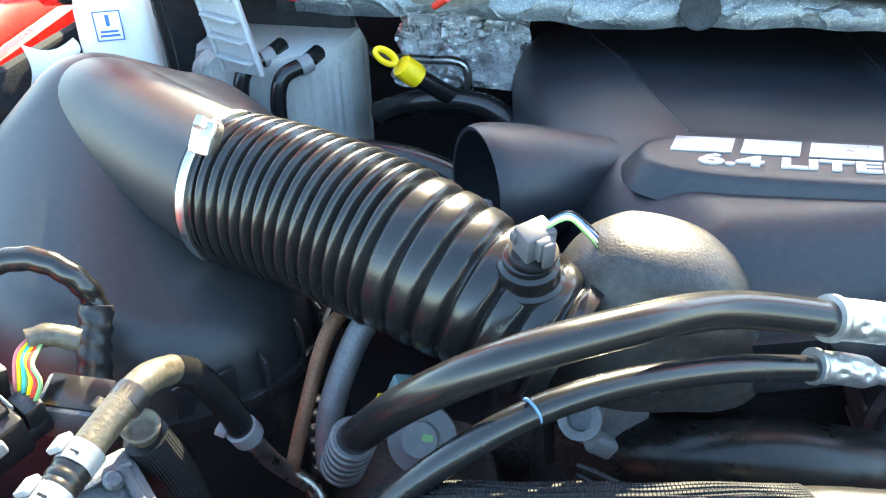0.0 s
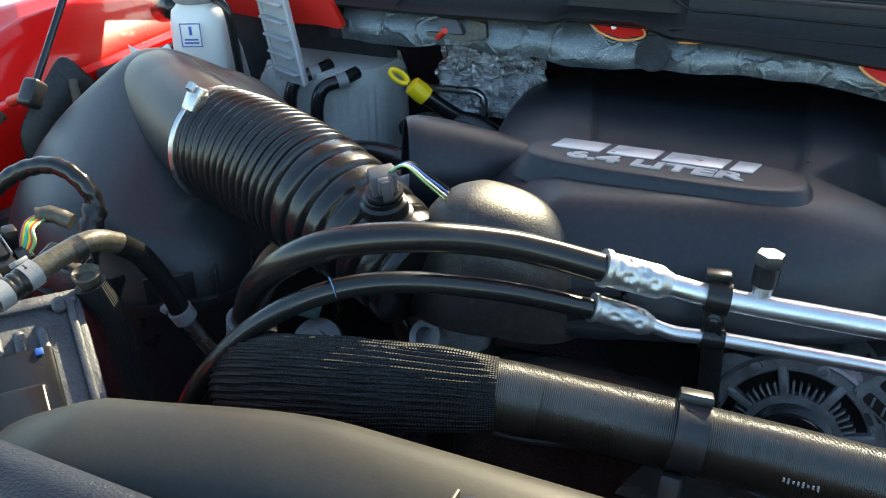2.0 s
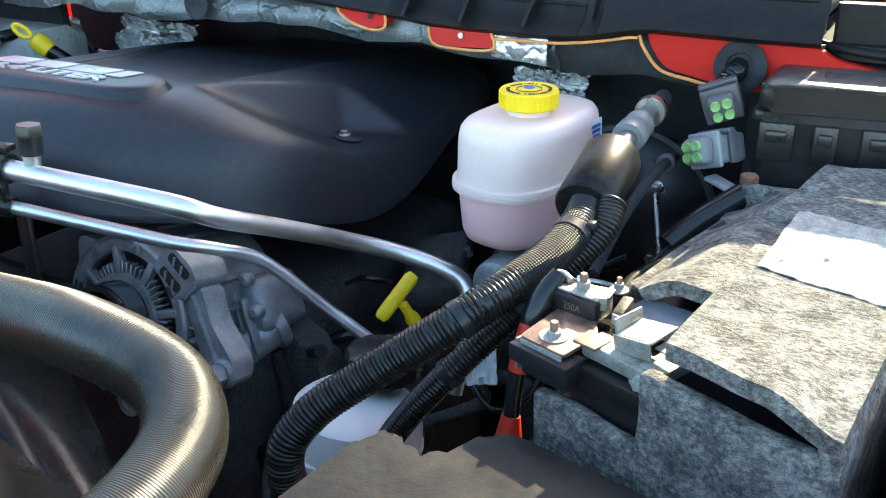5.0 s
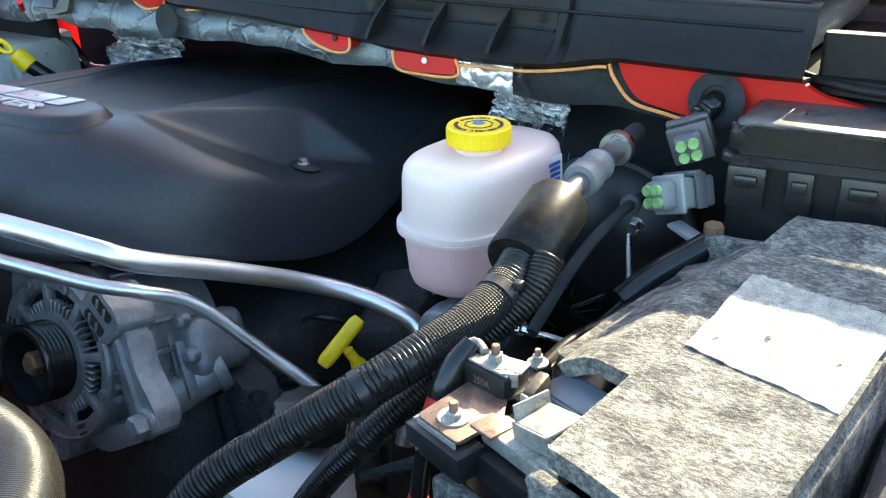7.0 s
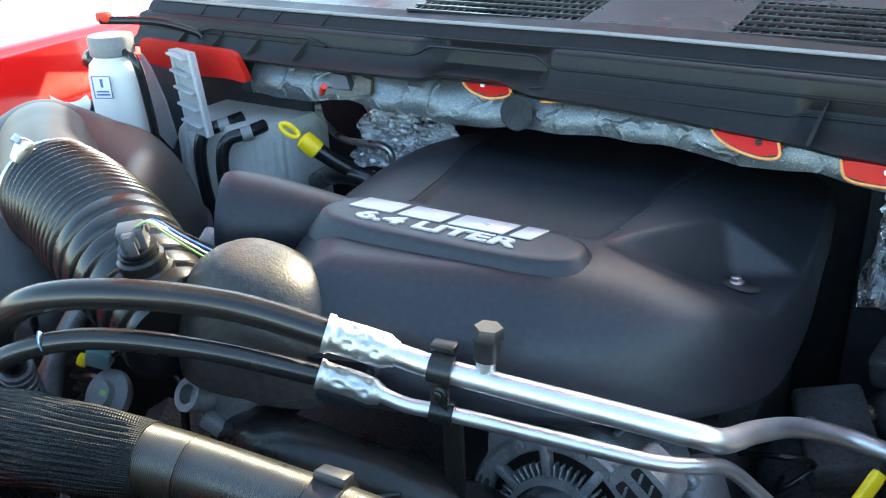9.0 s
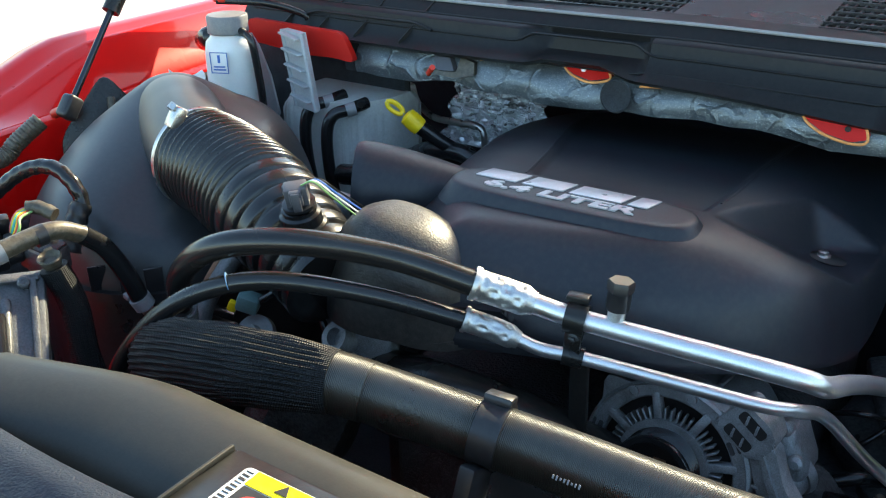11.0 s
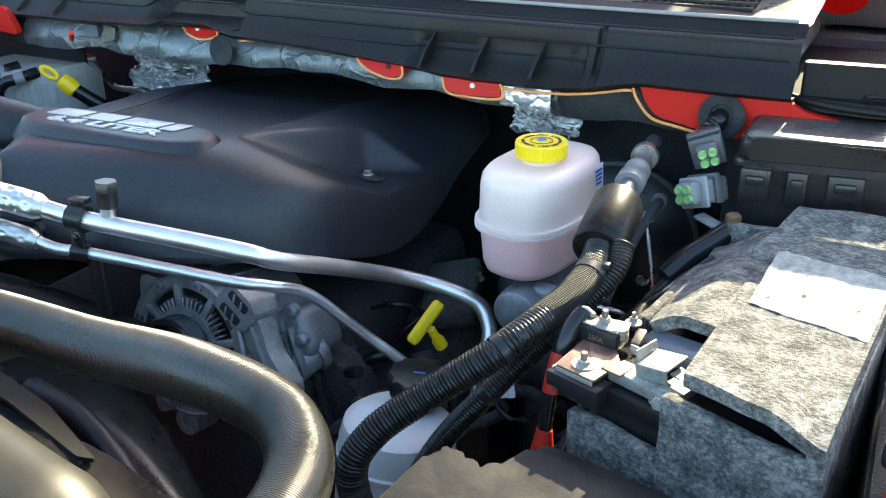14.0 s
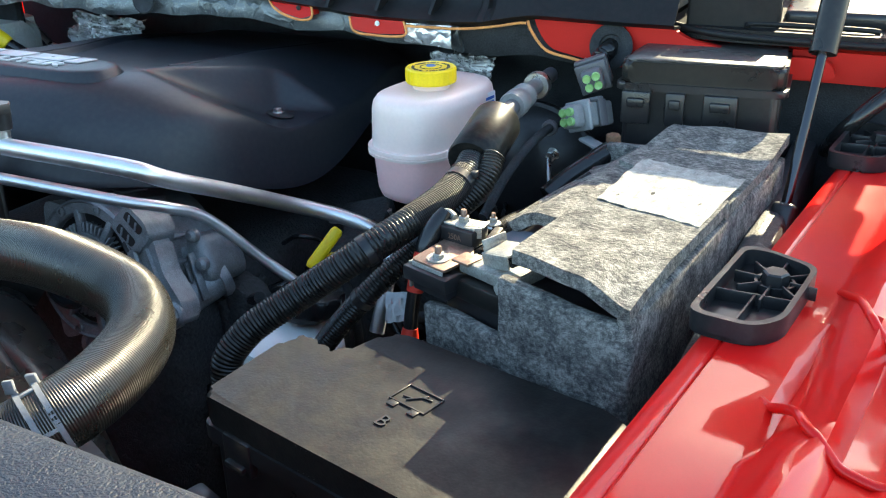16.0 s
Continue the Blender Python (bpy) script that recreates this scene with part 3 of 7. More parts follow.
    for i in range(count):
        x = a + (b - a) * (i + 0.5) / count
        dy, dz = cowl_bow(x)
        part("grille_bar", box(0.0035, 0.15, 0.004, at(x, 1.128 + dy, 1.449 + dz, 6), 0), PLASTIC, shelf)
    for j in range(6):
        y = 1.062 + 0.024 * j
        dy, dz = cowl_bow((a + b) / 2)
        part("grille_bar", box(b - a, 0.006, 0.003, at((a + b) / 2, y + dy, 1.446 + 0.1 * (y - 1.06) + dz), 0), PLASTIC, shelf)


def screen():
    rows = []
    for i in range(17):
        x = MID - 0.8 + 1.6 * i / 16
        dy, dz = cowl_bow(x)
        rows.append([(x, y + dy * 1.6, z + dz * 0.5) for y, z in ((1.24, 1.45), (1.6, 1.79), (1.95, 2.08))])
    return thick(skin(rows), 0.005)


# tray added so no sunlight falls through the grille slots
slab("grille_blocker", 1.45, 0.32, 0.03, (MID - 0.07, 1.15, 1.385), DARK, "added dark tray stopping sunlight through the vent grilles", "tray")
pane = solo("windscreen", screen(), GLASS, "clear curved windscreen glass above the cowl", "window", kind="structure")
pane.visible_shadow = False
slab("dashboard", 1.5, 0.5, 0.1, (MID, 1.65, 1.42), DARK, "dark dashboard top behind the glass", "dashboard")
slab("cab_wall", 1.7, 0.05, 1.2, (MID, 2.2, 1.4), DARK, "dark cab interior behind the glass", "wall")

# the open hood, unseen, set high so sun passes under; its front corners rounded
def hood_sheet():
    hinge, tilt, rows = Vector((MID, 1.12, 1.95)), radians(74), []
    for i in range(33):
        u = -1 + 2 * i / 32
        length = 1.27 - 0.35 * abs(u) ** 3
        row = []
        for j in range(13):
            d = length * j / 12
            sag = 0.05 * (1 - u * u) * math.sin(math.pi * j / 12)
            row.append((MID + u * (0.93 - 0.05 * d), hinge.y - d * math.cos(tilt) + sag * math.sin(tilt), hinge.z + d * math.sin(tilt) + sag * math.cos(tilt)))
        rows.append(row)
    return rows


# roof out of view, its height chosen so its shadow covers the engine cover
cab = thing("cab_roof", (MID, 2.4, 2.1), "red painted cab roof above the windscreen, unseen, placed for its shadow", "cab", kind="structure")
part("panel", box(1.16, 1.6, 0.15, at(MID, 2.72, 2.132), 0.04, 4), PAINT, cab)
for s in (-1, 1):
    part("pillar", sweep([(MID + s * 0.68, 1.3, 1.42), (MID + s * 0.61, 1.6, 1.76), (MID + s * 0.55, 1.95, 2.1)], 0.03, 14, 0.05), PAINT, cab)
hood = thing("hood", (MID, 1.1, 1.68), "raised red engine hood with a grey insulation liner underneath", "hood", kind="structure")
part("skin", thick(skin(hood_sheet()), 0.03), PAINT, hood)
for s in (-1, 1):
    # plates added out of view to keep direct sun off the fender ledges
    part("fender_shade", box(0.3 if s > 0 else 0.42, 0.03, 0.46, at(MID + (1.005 if s > 0 else -0.945), 1.13, 1.79), 0.012, 3), PAINT, hood)
    # unseen bar, added to cast a shadow across the back of the battery
    part("shade_bar", box(0.26, 0.02, 0.062, at(MID + s * 0.79, 1.11, 1.516), 0.01, 3), PAINT, hood)
    part("hinge_arm", sweep([(MID + s * 0.9, 1.2, 1.36), (MID + s * 0.9, 1.19, 1.6), (MID + s * 0.88, 1.15, 1.85), (MID + s * 0.86, 1.11, 2.03)], 0.014, 12, 0.03), PAINT, hood)
part("liner", thick(skin([[(x, y - 0.045, z - 0.02) for x, y, z in row[2:-2]] for row in hood_sheet()[4:-4]]), 0.012), LINER, hood, "grey quilted liner, lightened to bounce light into the bay")

# red body tabs and grey insulation under the cowl lip
insulation = thing("insulation_band", (0.15, 0.96, 1.3), "grey foil-faced insulation hanging below the cowl lip", "insulation", kind="structure")


def band(x0, x1, n, lumps, y_off=0.0, drop=0.0):
    rows = []
    for i in range(n + 1):
        x = x0 + (x1 - x0) * i / n
        dy, dz = cowl_bow(x)
        e = 0.0025 * math.sin(x * 17) + 0.0015 * math.sin(x * 51 + 1)
        row = []
        for j in range(9):
            v = j / 8 * (np.interp(x, (-0.3, -0.158, -0.011, 0.123, 0.274, 0.36, 0.437, 0.53, 0.6), (0.78, 0.66, 0.8, 0.68, 0.68, 0.8, 0.7, 0.86, 0.98)) + 0.02 * math.sin(x * 43))
            y = 0.958 - 0.022 * math.sin(math.pi * min(1, v * 0.85)) + y_off
            z = 1.388 - (0.066 + drop + e) * v
            w = lumps * noise.noise(Vector((x * 22, y * 30, z * 45)))
            row.append((x, y + dy + w, z + dz + w * 0.5))
        rows.append(row)
    return thick(skin(rows), 0.006)


part("foil_facing", band(-0.345, 0.6, 220, 0.0035), SCRIM, insulation)
part("dark_end", band(-0.37, -0.342, 8, 0.003, 0.004), MAT_FELT, insulation, "black felt end of the insulation")
part("dark_end", band(0.598, 0.83, 34, 0.004, 0.006), MAT_FELT, insulation, "black felt end of the insulation")


def on_band(x, v, out=0.004):
    dy, dz = cowl_bow(x)
    return (x, 0.958 - 0.022 * math.sin(math.pi * min(1, v * 0.85)) + dy - out, 1.388 - 0.066 * v + dz)


def tongue(pts, out):
    """A flat patch lying on the band; pts are (x, depth down the band)."""
    bm = bmesh.new()
    fine = rounded(pts, 0.012, 4)
    a, b = [bm.verts.new(on_band(x, v, out)) for x, v in fine], [bm.verts.new(on_band(x, v, out - 0.02)) for x, v in fine]
    bm.faces.new(a)
    for k in range(len(a)):
        n = (k + 1) % len(a)
        bm.faces.new((a[k], a[n], b[n], b[k]))
    return bm


def tongue_rim(pts, out):
    return sweep([on_band(x, v, out) for x, v in pts], 0.0016, 8, 0.003)


for pts, hole in (([(0.018, -0.04), (0.084, -0.04), (0.089, 0.08), (0.064, 0.16), (0.036, 0.08)], (0.05, 0.0)),
                  ([(0.322, 0.12), (0.391, 0.15), (0.399, 0.42), (0.382, 0.49), (0.354, 0.41), (0.334, 0.27)], (0.377, 0.3)),
                  ([(0.455, 0.38), (0.532, 0.36), (0.534, 0.62), (0.484, 0.66), (0.462, 0.6)], (0.497, 0.46))):
    patch = part("body_tab", tongue(pts, 0.017), SATINRED, insulation, "red painted body tab showing through the insulation")
    part("foam_rim", tongue_rim([pts[1]] + [(x, v + 0.025) for x, v in pts[2:]] + [pts[0]], 0.017), ORANGE, patch)
    # holes drawn as flat discs, one black and two white
    part("hole", lathe([(0.0034, 0), (0.003, 0.0015)], along(on_band(*hole, 0.0175), on_band(*hole, 0.1)), 14), INK if hole[0] > 0.1 and hole[0] < 0.4 else WHITE, patch)
part("foam_rim", tongue_rim([(-0.11, 0.07), (-0.06, 0.0), (-0.02, -0.04), (0.022, -0.06)], 0.014), ORANGE, insulation)
part("foam_rim", tongue_rim([(0.13, 0.16), (0.19, 0.1), (0.25, 0.1), (0.325, 0.16)], 0.013), ORANGE, insulation)
part("foam_rim", tongue_rim([(0.536, 0.47), (0.56, 0.46), (0.6, 0.45), (0.63, 0.41), (0.66, 0.34), (0.68, 0.28), (0.69, 0.27)], 0.016), ORANGE, insulation)
silver = bmesh.new()
for i in range(13):
    for j in range(9):
        x, v = 0.532 + 0.064 * i / 12, 0.42 + (0.34 + 0.08 * i / 12) * j / 8
        w = 0.002 * noise.noise(Vector((x * 90, v * 9, 2)))
        silver.verts.new(on_band(x, v, 0.013 + w))
silver.verts.ensure_lookup_table()
for i in range(12):
    for j in range(8):
        silver.faces.new([silver.verts[k] for k in (i * 9 + j, i * 9 + j + 1, i * 9 + j + 10, i * 9 + j + 9)])
part("foil_patch", thick(silver, 0.0008), FOIL, insulation, "bright crinkled foil tape patch", angle=25)
part("plug", lathe([(0.0, 0), (0.02, 0), (0.021, 0.002), (0.019, 0.003), (0.017, 0.0015), (0.0, 0.0015)], along(on_band(0.103, 0.37, 0.012), on_band(0.103, 0.24, 0.1)), 28), MAT_FELT, insulation, "round black rubber plug")
part("pad", tongue([(-0.192, 0.12), (-0.162, 0.13), (-0.148, 0.36), (-0.178, 0.38)], 0.011), SENSOR, insulation, "grey plastic pad")
part("glue_stain", tongue([(-0.145, 0.1), (-0.12, 0.16), (-0.115, 0.4), (-0.15, 0.5), (-0.2, 0.47), (-0.205, 0.4), (-0.146, 0.38)], 0.009), WORN, insulation, "yellowed glue stain")
part("pin", sweep([(-0.168, 0.902, 1.362), (-0.152, 0.89, 1.375)], 0.004, 10, 0.004), REDBOOT, insulation, "red plastic pin")


def red_sheet(pts, y):
    bm = bmesh.new()
    fine = rounded(pts, 0.015, 4)
    a, b = [bm.verts.new((x, y + cowl_bow(x)[0], z + cowl_bow(x)[1])) for x, z in fine], [bm.verts.new((x, y + 0.01 + cowl_bow(x)[0], z + cowl_bow(x)[1])) for x, z in fine]
    bm.faces.new(a)
    for k in range(len(a)):
        n = (k + 1) % len(a)
        bm.faces.new((a[k], a[n], b[n], b[k]))
    return bm


wing = thing("cowl_side_sheet", (0.8, 0.98, 1.3), "red painted body sheet at the cowl corner", "body panel", kind="structure")
part("sheet", red_sheet([(0.69, 1.39), (0.83, 1.392), (0.87, 1.362), (0.93, 1.352), (1.02, 1.35), (1.03, 1.33), (0.95, 1.325), (0.88, 1.325), (0.79, 1.325), (0.715, 1.34), (0.7, 1.36)], 0.94), SATINRED, wing)
part("foam_rim", sweep([(0.69, 0.948, 1.366), (0.695, 0.948, 1.354), (0.713, 0.95, 1.333), (0.745, 0.953, 1.325), (0.785, 0.956, 1.317)], 0.0018, 8, 0.005), ORANGE, wing)
part("grommet", lathe([(0.025, 0), (0.0255, 0.002), (0.022, 0.004), (0.014, 0.003), (0.012, -0.004)], along((0.79, 0.956, 1.342), (0.79, 0.5, 1.42)), 26), MAT_FELT, wing, "round grey rubber grommet")
wing = thing("cowl_side_sheet", (-0.45, 0.98, 1.3), "red painted body sheet at the cowl corner", "body panel", kind="structure")
part("sheet", red_sheet([(-0.57, 1.402), (-0.35, 1.4), (-0.325, 1.356), (-0.37, 1.36), (-0.43, 1.357), (-0.57, 1.365)], 0.915), SATINRED, wing)


def crumple(c, size, n, amp, tilt):
    """A crumpled sheet of foil round c."""
    rows, m = [], Matrix.Translation(c) @ pose(0, 0, 0, *tilt)
    for i in range(n + 1):
        row = []
        for j in range(n + 1):
            u, v = (i / n - 0.5), (j / n - 0.5)
            w = amp * (noise.noise(Vector((u * 7 + c[0] * 9, v * 5, 3))) + 0.5 * abs(noise.noise(Vector((u * 16, v * 15, c[0] * 7)))))
            e = 1 + 0.12 * noise.noise(Vector((u * 4, v * 4, 9)))
            row.append(m @ Vector((u * size[0] * e, w, v * size[1] * e)))
        rows.append(row)
    return thick(skin(rows), 0.0008)


solo("heat_shield_foil", crumple((-0.178, 1.09, 1.247), (0.175, 0.1), 34, 0.03, (-25, 0, 0)), FOIL, "crumpled silver heat foil behind the engine", "foil", "foil sheets", angle=25)
solo("heat_shield_foil", crumple((0.518, 1.156, 1.205), (0.08, 0.2), 40, 0.035, (-12, 8, 10)), FOIL, "crumpled silver heat foil hanging on the firewall", "foil", "foil sheets", angle=25)
solo("heat_shield_foil", crumple((0.535, 1.08, 1.272), (0.1, 0.034), 26, 0.014, (-35, 0, 0)), FOIL, "crumpled silver heat foil below the cowl", "foil", "foil sheets", angle=25)

# front: rounded shroud beam, flocked front cover, shroud cone and fan
def beam():
    rows = []
    for i in range(61):
        x = -0.13 + 0.75 * i / 60
        e = min(1, ((i + 0.3) / 6) ** 0.5, ((60.3 - i) / 4) ** 0.5)
        c = (0.165 + 0.05 * sstep(-0.13, 0.1, x) + 0.02 * (x > 0) * x - 0.012 * sstep(0.4, 0.6, x), 1.27 - 0.024 * sstep(0.42, 0.6, x))
        rows.append([(x, c[0] + 0.055 * e * math.cos(a) * (1.25 if math.cos(a) < 0 else 0.75), c[1] + 0.05 * e * math.sin(a) * (1 if math.sin(a) > 0 else 2.0)) for a in (math.pi * 2 * k / 28 for k in range(28))])
    return skin(rows, close_v=True, cap=True)


support = thing("radiator_support", (0.25, 0.2, 1.1), "smooth black plastic radiator shroud beam", "radiator shroud", kind="structure")
part("beam", beam(), BEAM, support)


def front_cover():
    rows = []
    for i in range(41):
        x = -0.17 + 1.17 * i / 40
        far = 0.14 + 0.037 * sstep(0.05, 0.5, x)
        zz = 1.322 - 0.06 * sstep(-0.12, -0.5, x) - 0.05 * sstep(0.92, 1.05, x)
        rows.append([(x, y, z) for y, z in ((far - 0.004, zz - 0.12), (far, zz - 0.02), (far - 0.002, zz - 0.006), (far - 0.01, zz + 0.001), (far - 0.03, zz + 0.004), (far - 0.09, zz + 0.004), (far - 0.15, zz - 0.002), (far - 0.3, zz - 0.03))])
    return skin(rows)


solo("front_cover", front_cover(), FLOCK, "dark blue-black grained plastic cover over the grille", "cover", kind="structure")


def fan_blade(k, n):
    c, rows = Vector((0.42, 0.33, 0.95)), []
    for i in range(9):
        r = 0.07 + 0.16 * i / 8
        a0 = 2 * math.pi * k / n + 0.25 * i / 8
        row = []
        for j in range(5):
            a = a0 + (0.5 - 0.15 * i / 8) * j / 4
            row.append((c.x + r * math.cos(a), c.y + 0.035 * (j / 4 - 0.5) + 0.01 * math.sin(j), c.z + r * math.sin(a)))
        rows.append(row)
    return thick(skin(rows), 0.003)


fan = thing("cooling_fan", (0.42, 0.34, 0.75), "black plastic radiator cooling fan at rest", "fan")
for k in range(9):
    part("blade", fan_blade(k, 9), GLOSSY, fan)
part("hub", lathe([(0.075, -0.02), (0.075, 0.02), (0.06, 0.03), (0.0, 0.032)], at(0.42, 0.33, 0.95, -90), 28), PLASTIC, fan)
def shroud_plate():
    """Sloping sheet from the beam down to the fan opening."""
    rows = []
    for i in range(49):
        x = 0.02 + 0.68 * i / 48
        d = abs(x - 0.42)
        arc = 0.95 + math.sqrt(max(0.0, 0.0635 - d * d)) if d < 0.25 else 0.95
        rows.append([(x, 0.215, 1.17), (x, 0.24, min(1.172, arc + 0.02)), (x, 0.26, min(1.165, arc + 0.008)), (x, 0.272, min(1.16, arc - 0.002))])
    return thick(skin(rows), 0.003)


plate = thing("shroud_plate", (0.36, 0.24, 1.1), "black plastic sheet between the beam and the fan opening", "radiator shroud", kind="structure")
part("sheet", shroud_plate(), GLOSSY, plate)
part("flange_strip", prism(rounded([(0.25, 0.366), (0.285, 0.38), (0.38, 0.36), (0.47, 0.326), (0.455, 0.322), (0.35, 0.347)], 0.004), 1.196, 1.2, None, 0.001), BEAM, plate, "dusty flat strip along the shroud edge")
part("brace", sweep([(0.46, 0.325, 1.19), (0.36, 0.34, 1.185), (0.24, 0.35, 1.17), (0.12, 0.34, 1.12)], 0.012, 14, 0.01, flat=0.5), COVER, plate)
part("cone_ridge", sweep([(0.3, 0.4, 1.17), (0.38, 0.385, 1.172), (0.46, 0.36, 1.15), (0.54, 0.33, 1.1), (0.58, 0.32, 1.03)], 0.011, 16, 0.008), COVER, plate)
def cone_sheet():
    """Smooth flare from the ridge down to the free edge over the fan."""
    rows = []
    for t in np.linspace(0, 1, 25):
        r = Vector((0.22 + 0.38 * t, 0.405 - 0.075 * t * t, 1.165 - 0.13 * t ** 3))
        e = Vector((0.25 + 0.34 * t, 0.53 - 0.16 * t, 1.12 - 0.09 * t ** 3))
        rows.append([r.lerp(e, u) + Vector((0, 0, 0.05 * u * (1 - u))) for u in np.linspace(0, 1, 9)] + [e + Vector((0, 0.002, -0.012))])
    return thick(skin(rows), 0.003)


part("cone", cone_sheet(), GLOSSY, plate)
shroud_ring = lathe([(0.25, -0.07), (0.248, 0.03), (0.242, 0.03), (0.242, -0.06), (0.27, -0.075), (0.27, -0.08)], at(0.42, 0.31, 0.95, -90), 64, cap=False)
solo("fan_shroud", shroud_ring, GLOSSY, "black plastic ring shroud round the cooling fan", "fan shroud")


# right cowl corner: black end piece, red apron below it and the outer body beyond
corner = thing("cowl_corner", (1.0, 1.05, 1.36), "black plastic cowl end piece over the red body corner", "cowl", kind="structure")
part("panel", prism(rounded([(0.84, 1.0), (0.875, 0.985), (0.93, 0.978), (1.06, 0.985), (1.22, 1.02), (1.24, 1.5), (0.84, 1.5)], 0.01), 1.352, 1.366, None, 0.004), COWL, corner)
part("end_box", prism(rounded([(0.864, 0.992), (0.962, 1.0), (0.962, 1.014), (0.864, 1.008)], 0.003), 1.364, 1.402, None, 0.002, 2), COWL, corner, "upright black end face of the cowl")
part("lip", sweep([(0.84, 0.998, 1.366), (0.875, 0.984, 1.362), (0.93, 0.977, 1.359), (1.06, 0.984, 1.357), (1.2, 1.015, 1.357)], 0.004, 10, 0.01), COWL, corner)
part("raised_rim", sweep([(0.93, 0.99, 1.366), (0.94, 1.0, 1.37), (1.05, 1.0, 1.37), (1.06, 1.01, 1.366)], 0.003, 10, 0.008), COWL, corner)
part("pad", box(0.14, 0.1, 0.02, at(1.03, 1.08, 1.375, 4, 0, 4), 0.006, 3), PLASTIC, corner)
part("apron", thick(skin([[(x, 1.0 + 0.03 * max(0, x - 1.05) + b, z) for b, z in ((0.0, 1.312), (0.0, 1.345), (0.02, 1.352))] for x in np.linspace(0.8, 1.2, 9)]), 0.004), SATINRED, corner)
# dark sheet added to fill the gap below the apron
part("gap_panel", box(0.42, 0.02, 0.3, at(1.0, 1.03, 1.19), 0.004), MAT_FELT, corner)
part("rail", sweep([(1.03, 0.99, 1.24), (1.05, 0.95, 1.28), (1.09, 0.97, 1.32), (1.13, 1.0, 1.34)], 0.009, 12, 0.008), RUBBER, corner, "black cable along the body")
for pts in ([(1.052, 0.431), (1.069, 0.411), (1.082, 0.388), (1.097, 0.382), (1.13, 0.379), (1.2, 0.374)], [(1.08, 0.586), (1.095, 0.549), (1.103, 0.528), (1.115, 0.522), (1.16, 0.519), (1.215, 0.516)]):
    crease = solo("fender_crease", sweep([(x, y, 1.262 + np.interp(x - MID - 0.79 - 0.12 * (y - 0.3), (0.0, 0.062, 0.082, 0.095, 0.108, 0.125, 0.15, 0.18, 0.215), (0.0, 0.0, 0.016, 0.016, 0.002, -0.002, 0.0, 0.014, 0.008)) - 0.002) for x, y in spline([(a, b) for a, b in pts], 6)], 0.003, 14, 0.004), PAINT, "pressed crease in the red fender ledge", "fender", kind="structure")

# two dark panels added to cover red metal behind the bottle
slab("bay_corner", 0.36, 0.02, 0.22, (-0.48, 1.03, 1.25), MAT_FELT, "added dark panel covering the red body behind the coolant bottle", "panel")
slab("bay_corner_side", 0.02, 0.3, 0.2, (-0.645, 0.93, 1.2), MAT_FELT, "added dark panel covering the red fender wall", "panel")
# dark panel added to block the view of sunlit ground
slab("ground_blind", 0.62, 0.03, 0.4, (1.05, 1.52, 1.4), DARK, "added dark panel hiding the bright ground beyond the cowl", "panel")
# ================= the engine =================
def engine_lump():
    a = box(0.44, 0.5, 0.36, at(0.2, 0.84, 0.92), 0.04, 4)
    b = box(0.6, 0.3, 0.3, at(0.22, 0.8, 0.84), 0.03, 3)
    return join(a, b)


solo("engine_block", engine_lump(), GRIME, "grimy dark engine block below the cover", "engine")

COVER_PLAN = [(0.1, 0.492), (0.19, 0.515), (0.27, 0.543), (0.34, 0.575), (0.395, 0.622), (0.428, 0.68), (0.443, 0.75), (0.45, 0.83), (0.452, 0.91), (0.447, 0.98), (0.44, 1.06), (0.42, 1.14),
              (0.34, 1.19), (0.18, 1.2), (0.02, 1.19), (-0.075, 1.15), (-0.1, 1.05), (-0.09, 0.95), (-0.072, 0.85), (-0.055, 0.77), (-0.035, 0.69), (0.0, 0.615), (0.045, 0.545), (0.07, 0.505)]


def cover_base(x, y):
    return 1.238 - 0.062 * math.exp(-((y - 0.83) / 0.15) ** 2) * sstep(0.28, 0.42, x)


def cover_roof(x, y):
    z = 1.331 - 0.127 * smax(0.0, y - 0.665, 0.05)
    steep = 0.5 + 0.15 * math.exp(-((y - 0.9) / 0.07) ** 2) - 0.25 * sstep(0.95, 1.08, y)
    return z + 0.006 * sstep(0.8, 0.95, y) - steep * smax(0.0, x - 0.342, 0.035) - 0.2 * smax(0.0, 0.02 - x, 0.02)


def cover_height(x, y, d):
    side = sstep(0.6, 0.72, y)
    wall = 0.05 + 0.03 * side * sstep(0.3, 0.4, x)
    edge = cover_base(x, y) + wall * (1 - math.exp(-(d / 0.011) ** 1.3)) + (0.85 - 0.35 * side) * max(0, d - 0.012)
    z = smin(edge, cover_roof(x, y), 0.016)
    # dished panel behind the badge, between two creases
    z -= 0.007 * sstep(0.715, 0.74, y) * sstep(1.18, 1.15, y) * sstep(0.0, 0.012, x - 0.1 + 0.3 * (y - 0.7)) * sstep(0.0, -0.012, x - 0.298 + 0.035 * (y - 0.78))
    # hollow with the bolt, under the edge of a wing
    floor = 1.2455 - 0.12 * (x - 0.39)
    wing = floor + 1.4 * ((x - 0.385) * -0.58 + (y - 0.868) * 0.815)
    flank = floor + 1.7 * (0.377 + 0.25 * (y - 0.85) - x)
    front = floor + 0.5 * (0.818 - y - 0.35 * (x - 0.4))
    hollow = smax(smax(floor, wing, 0.003), smax(flank, front, 0.02), 0.01)
    return smin(z, hollow, 0.002)


cover = thing("engine_cover", (0.2, 0.8, 1.17), "black moulded plastic engine cover with a raised badge", "engine cover")
fine_in = tuple(np.round(np.linspace(0, 1, 90)[:-1] ** 1.25, 4))
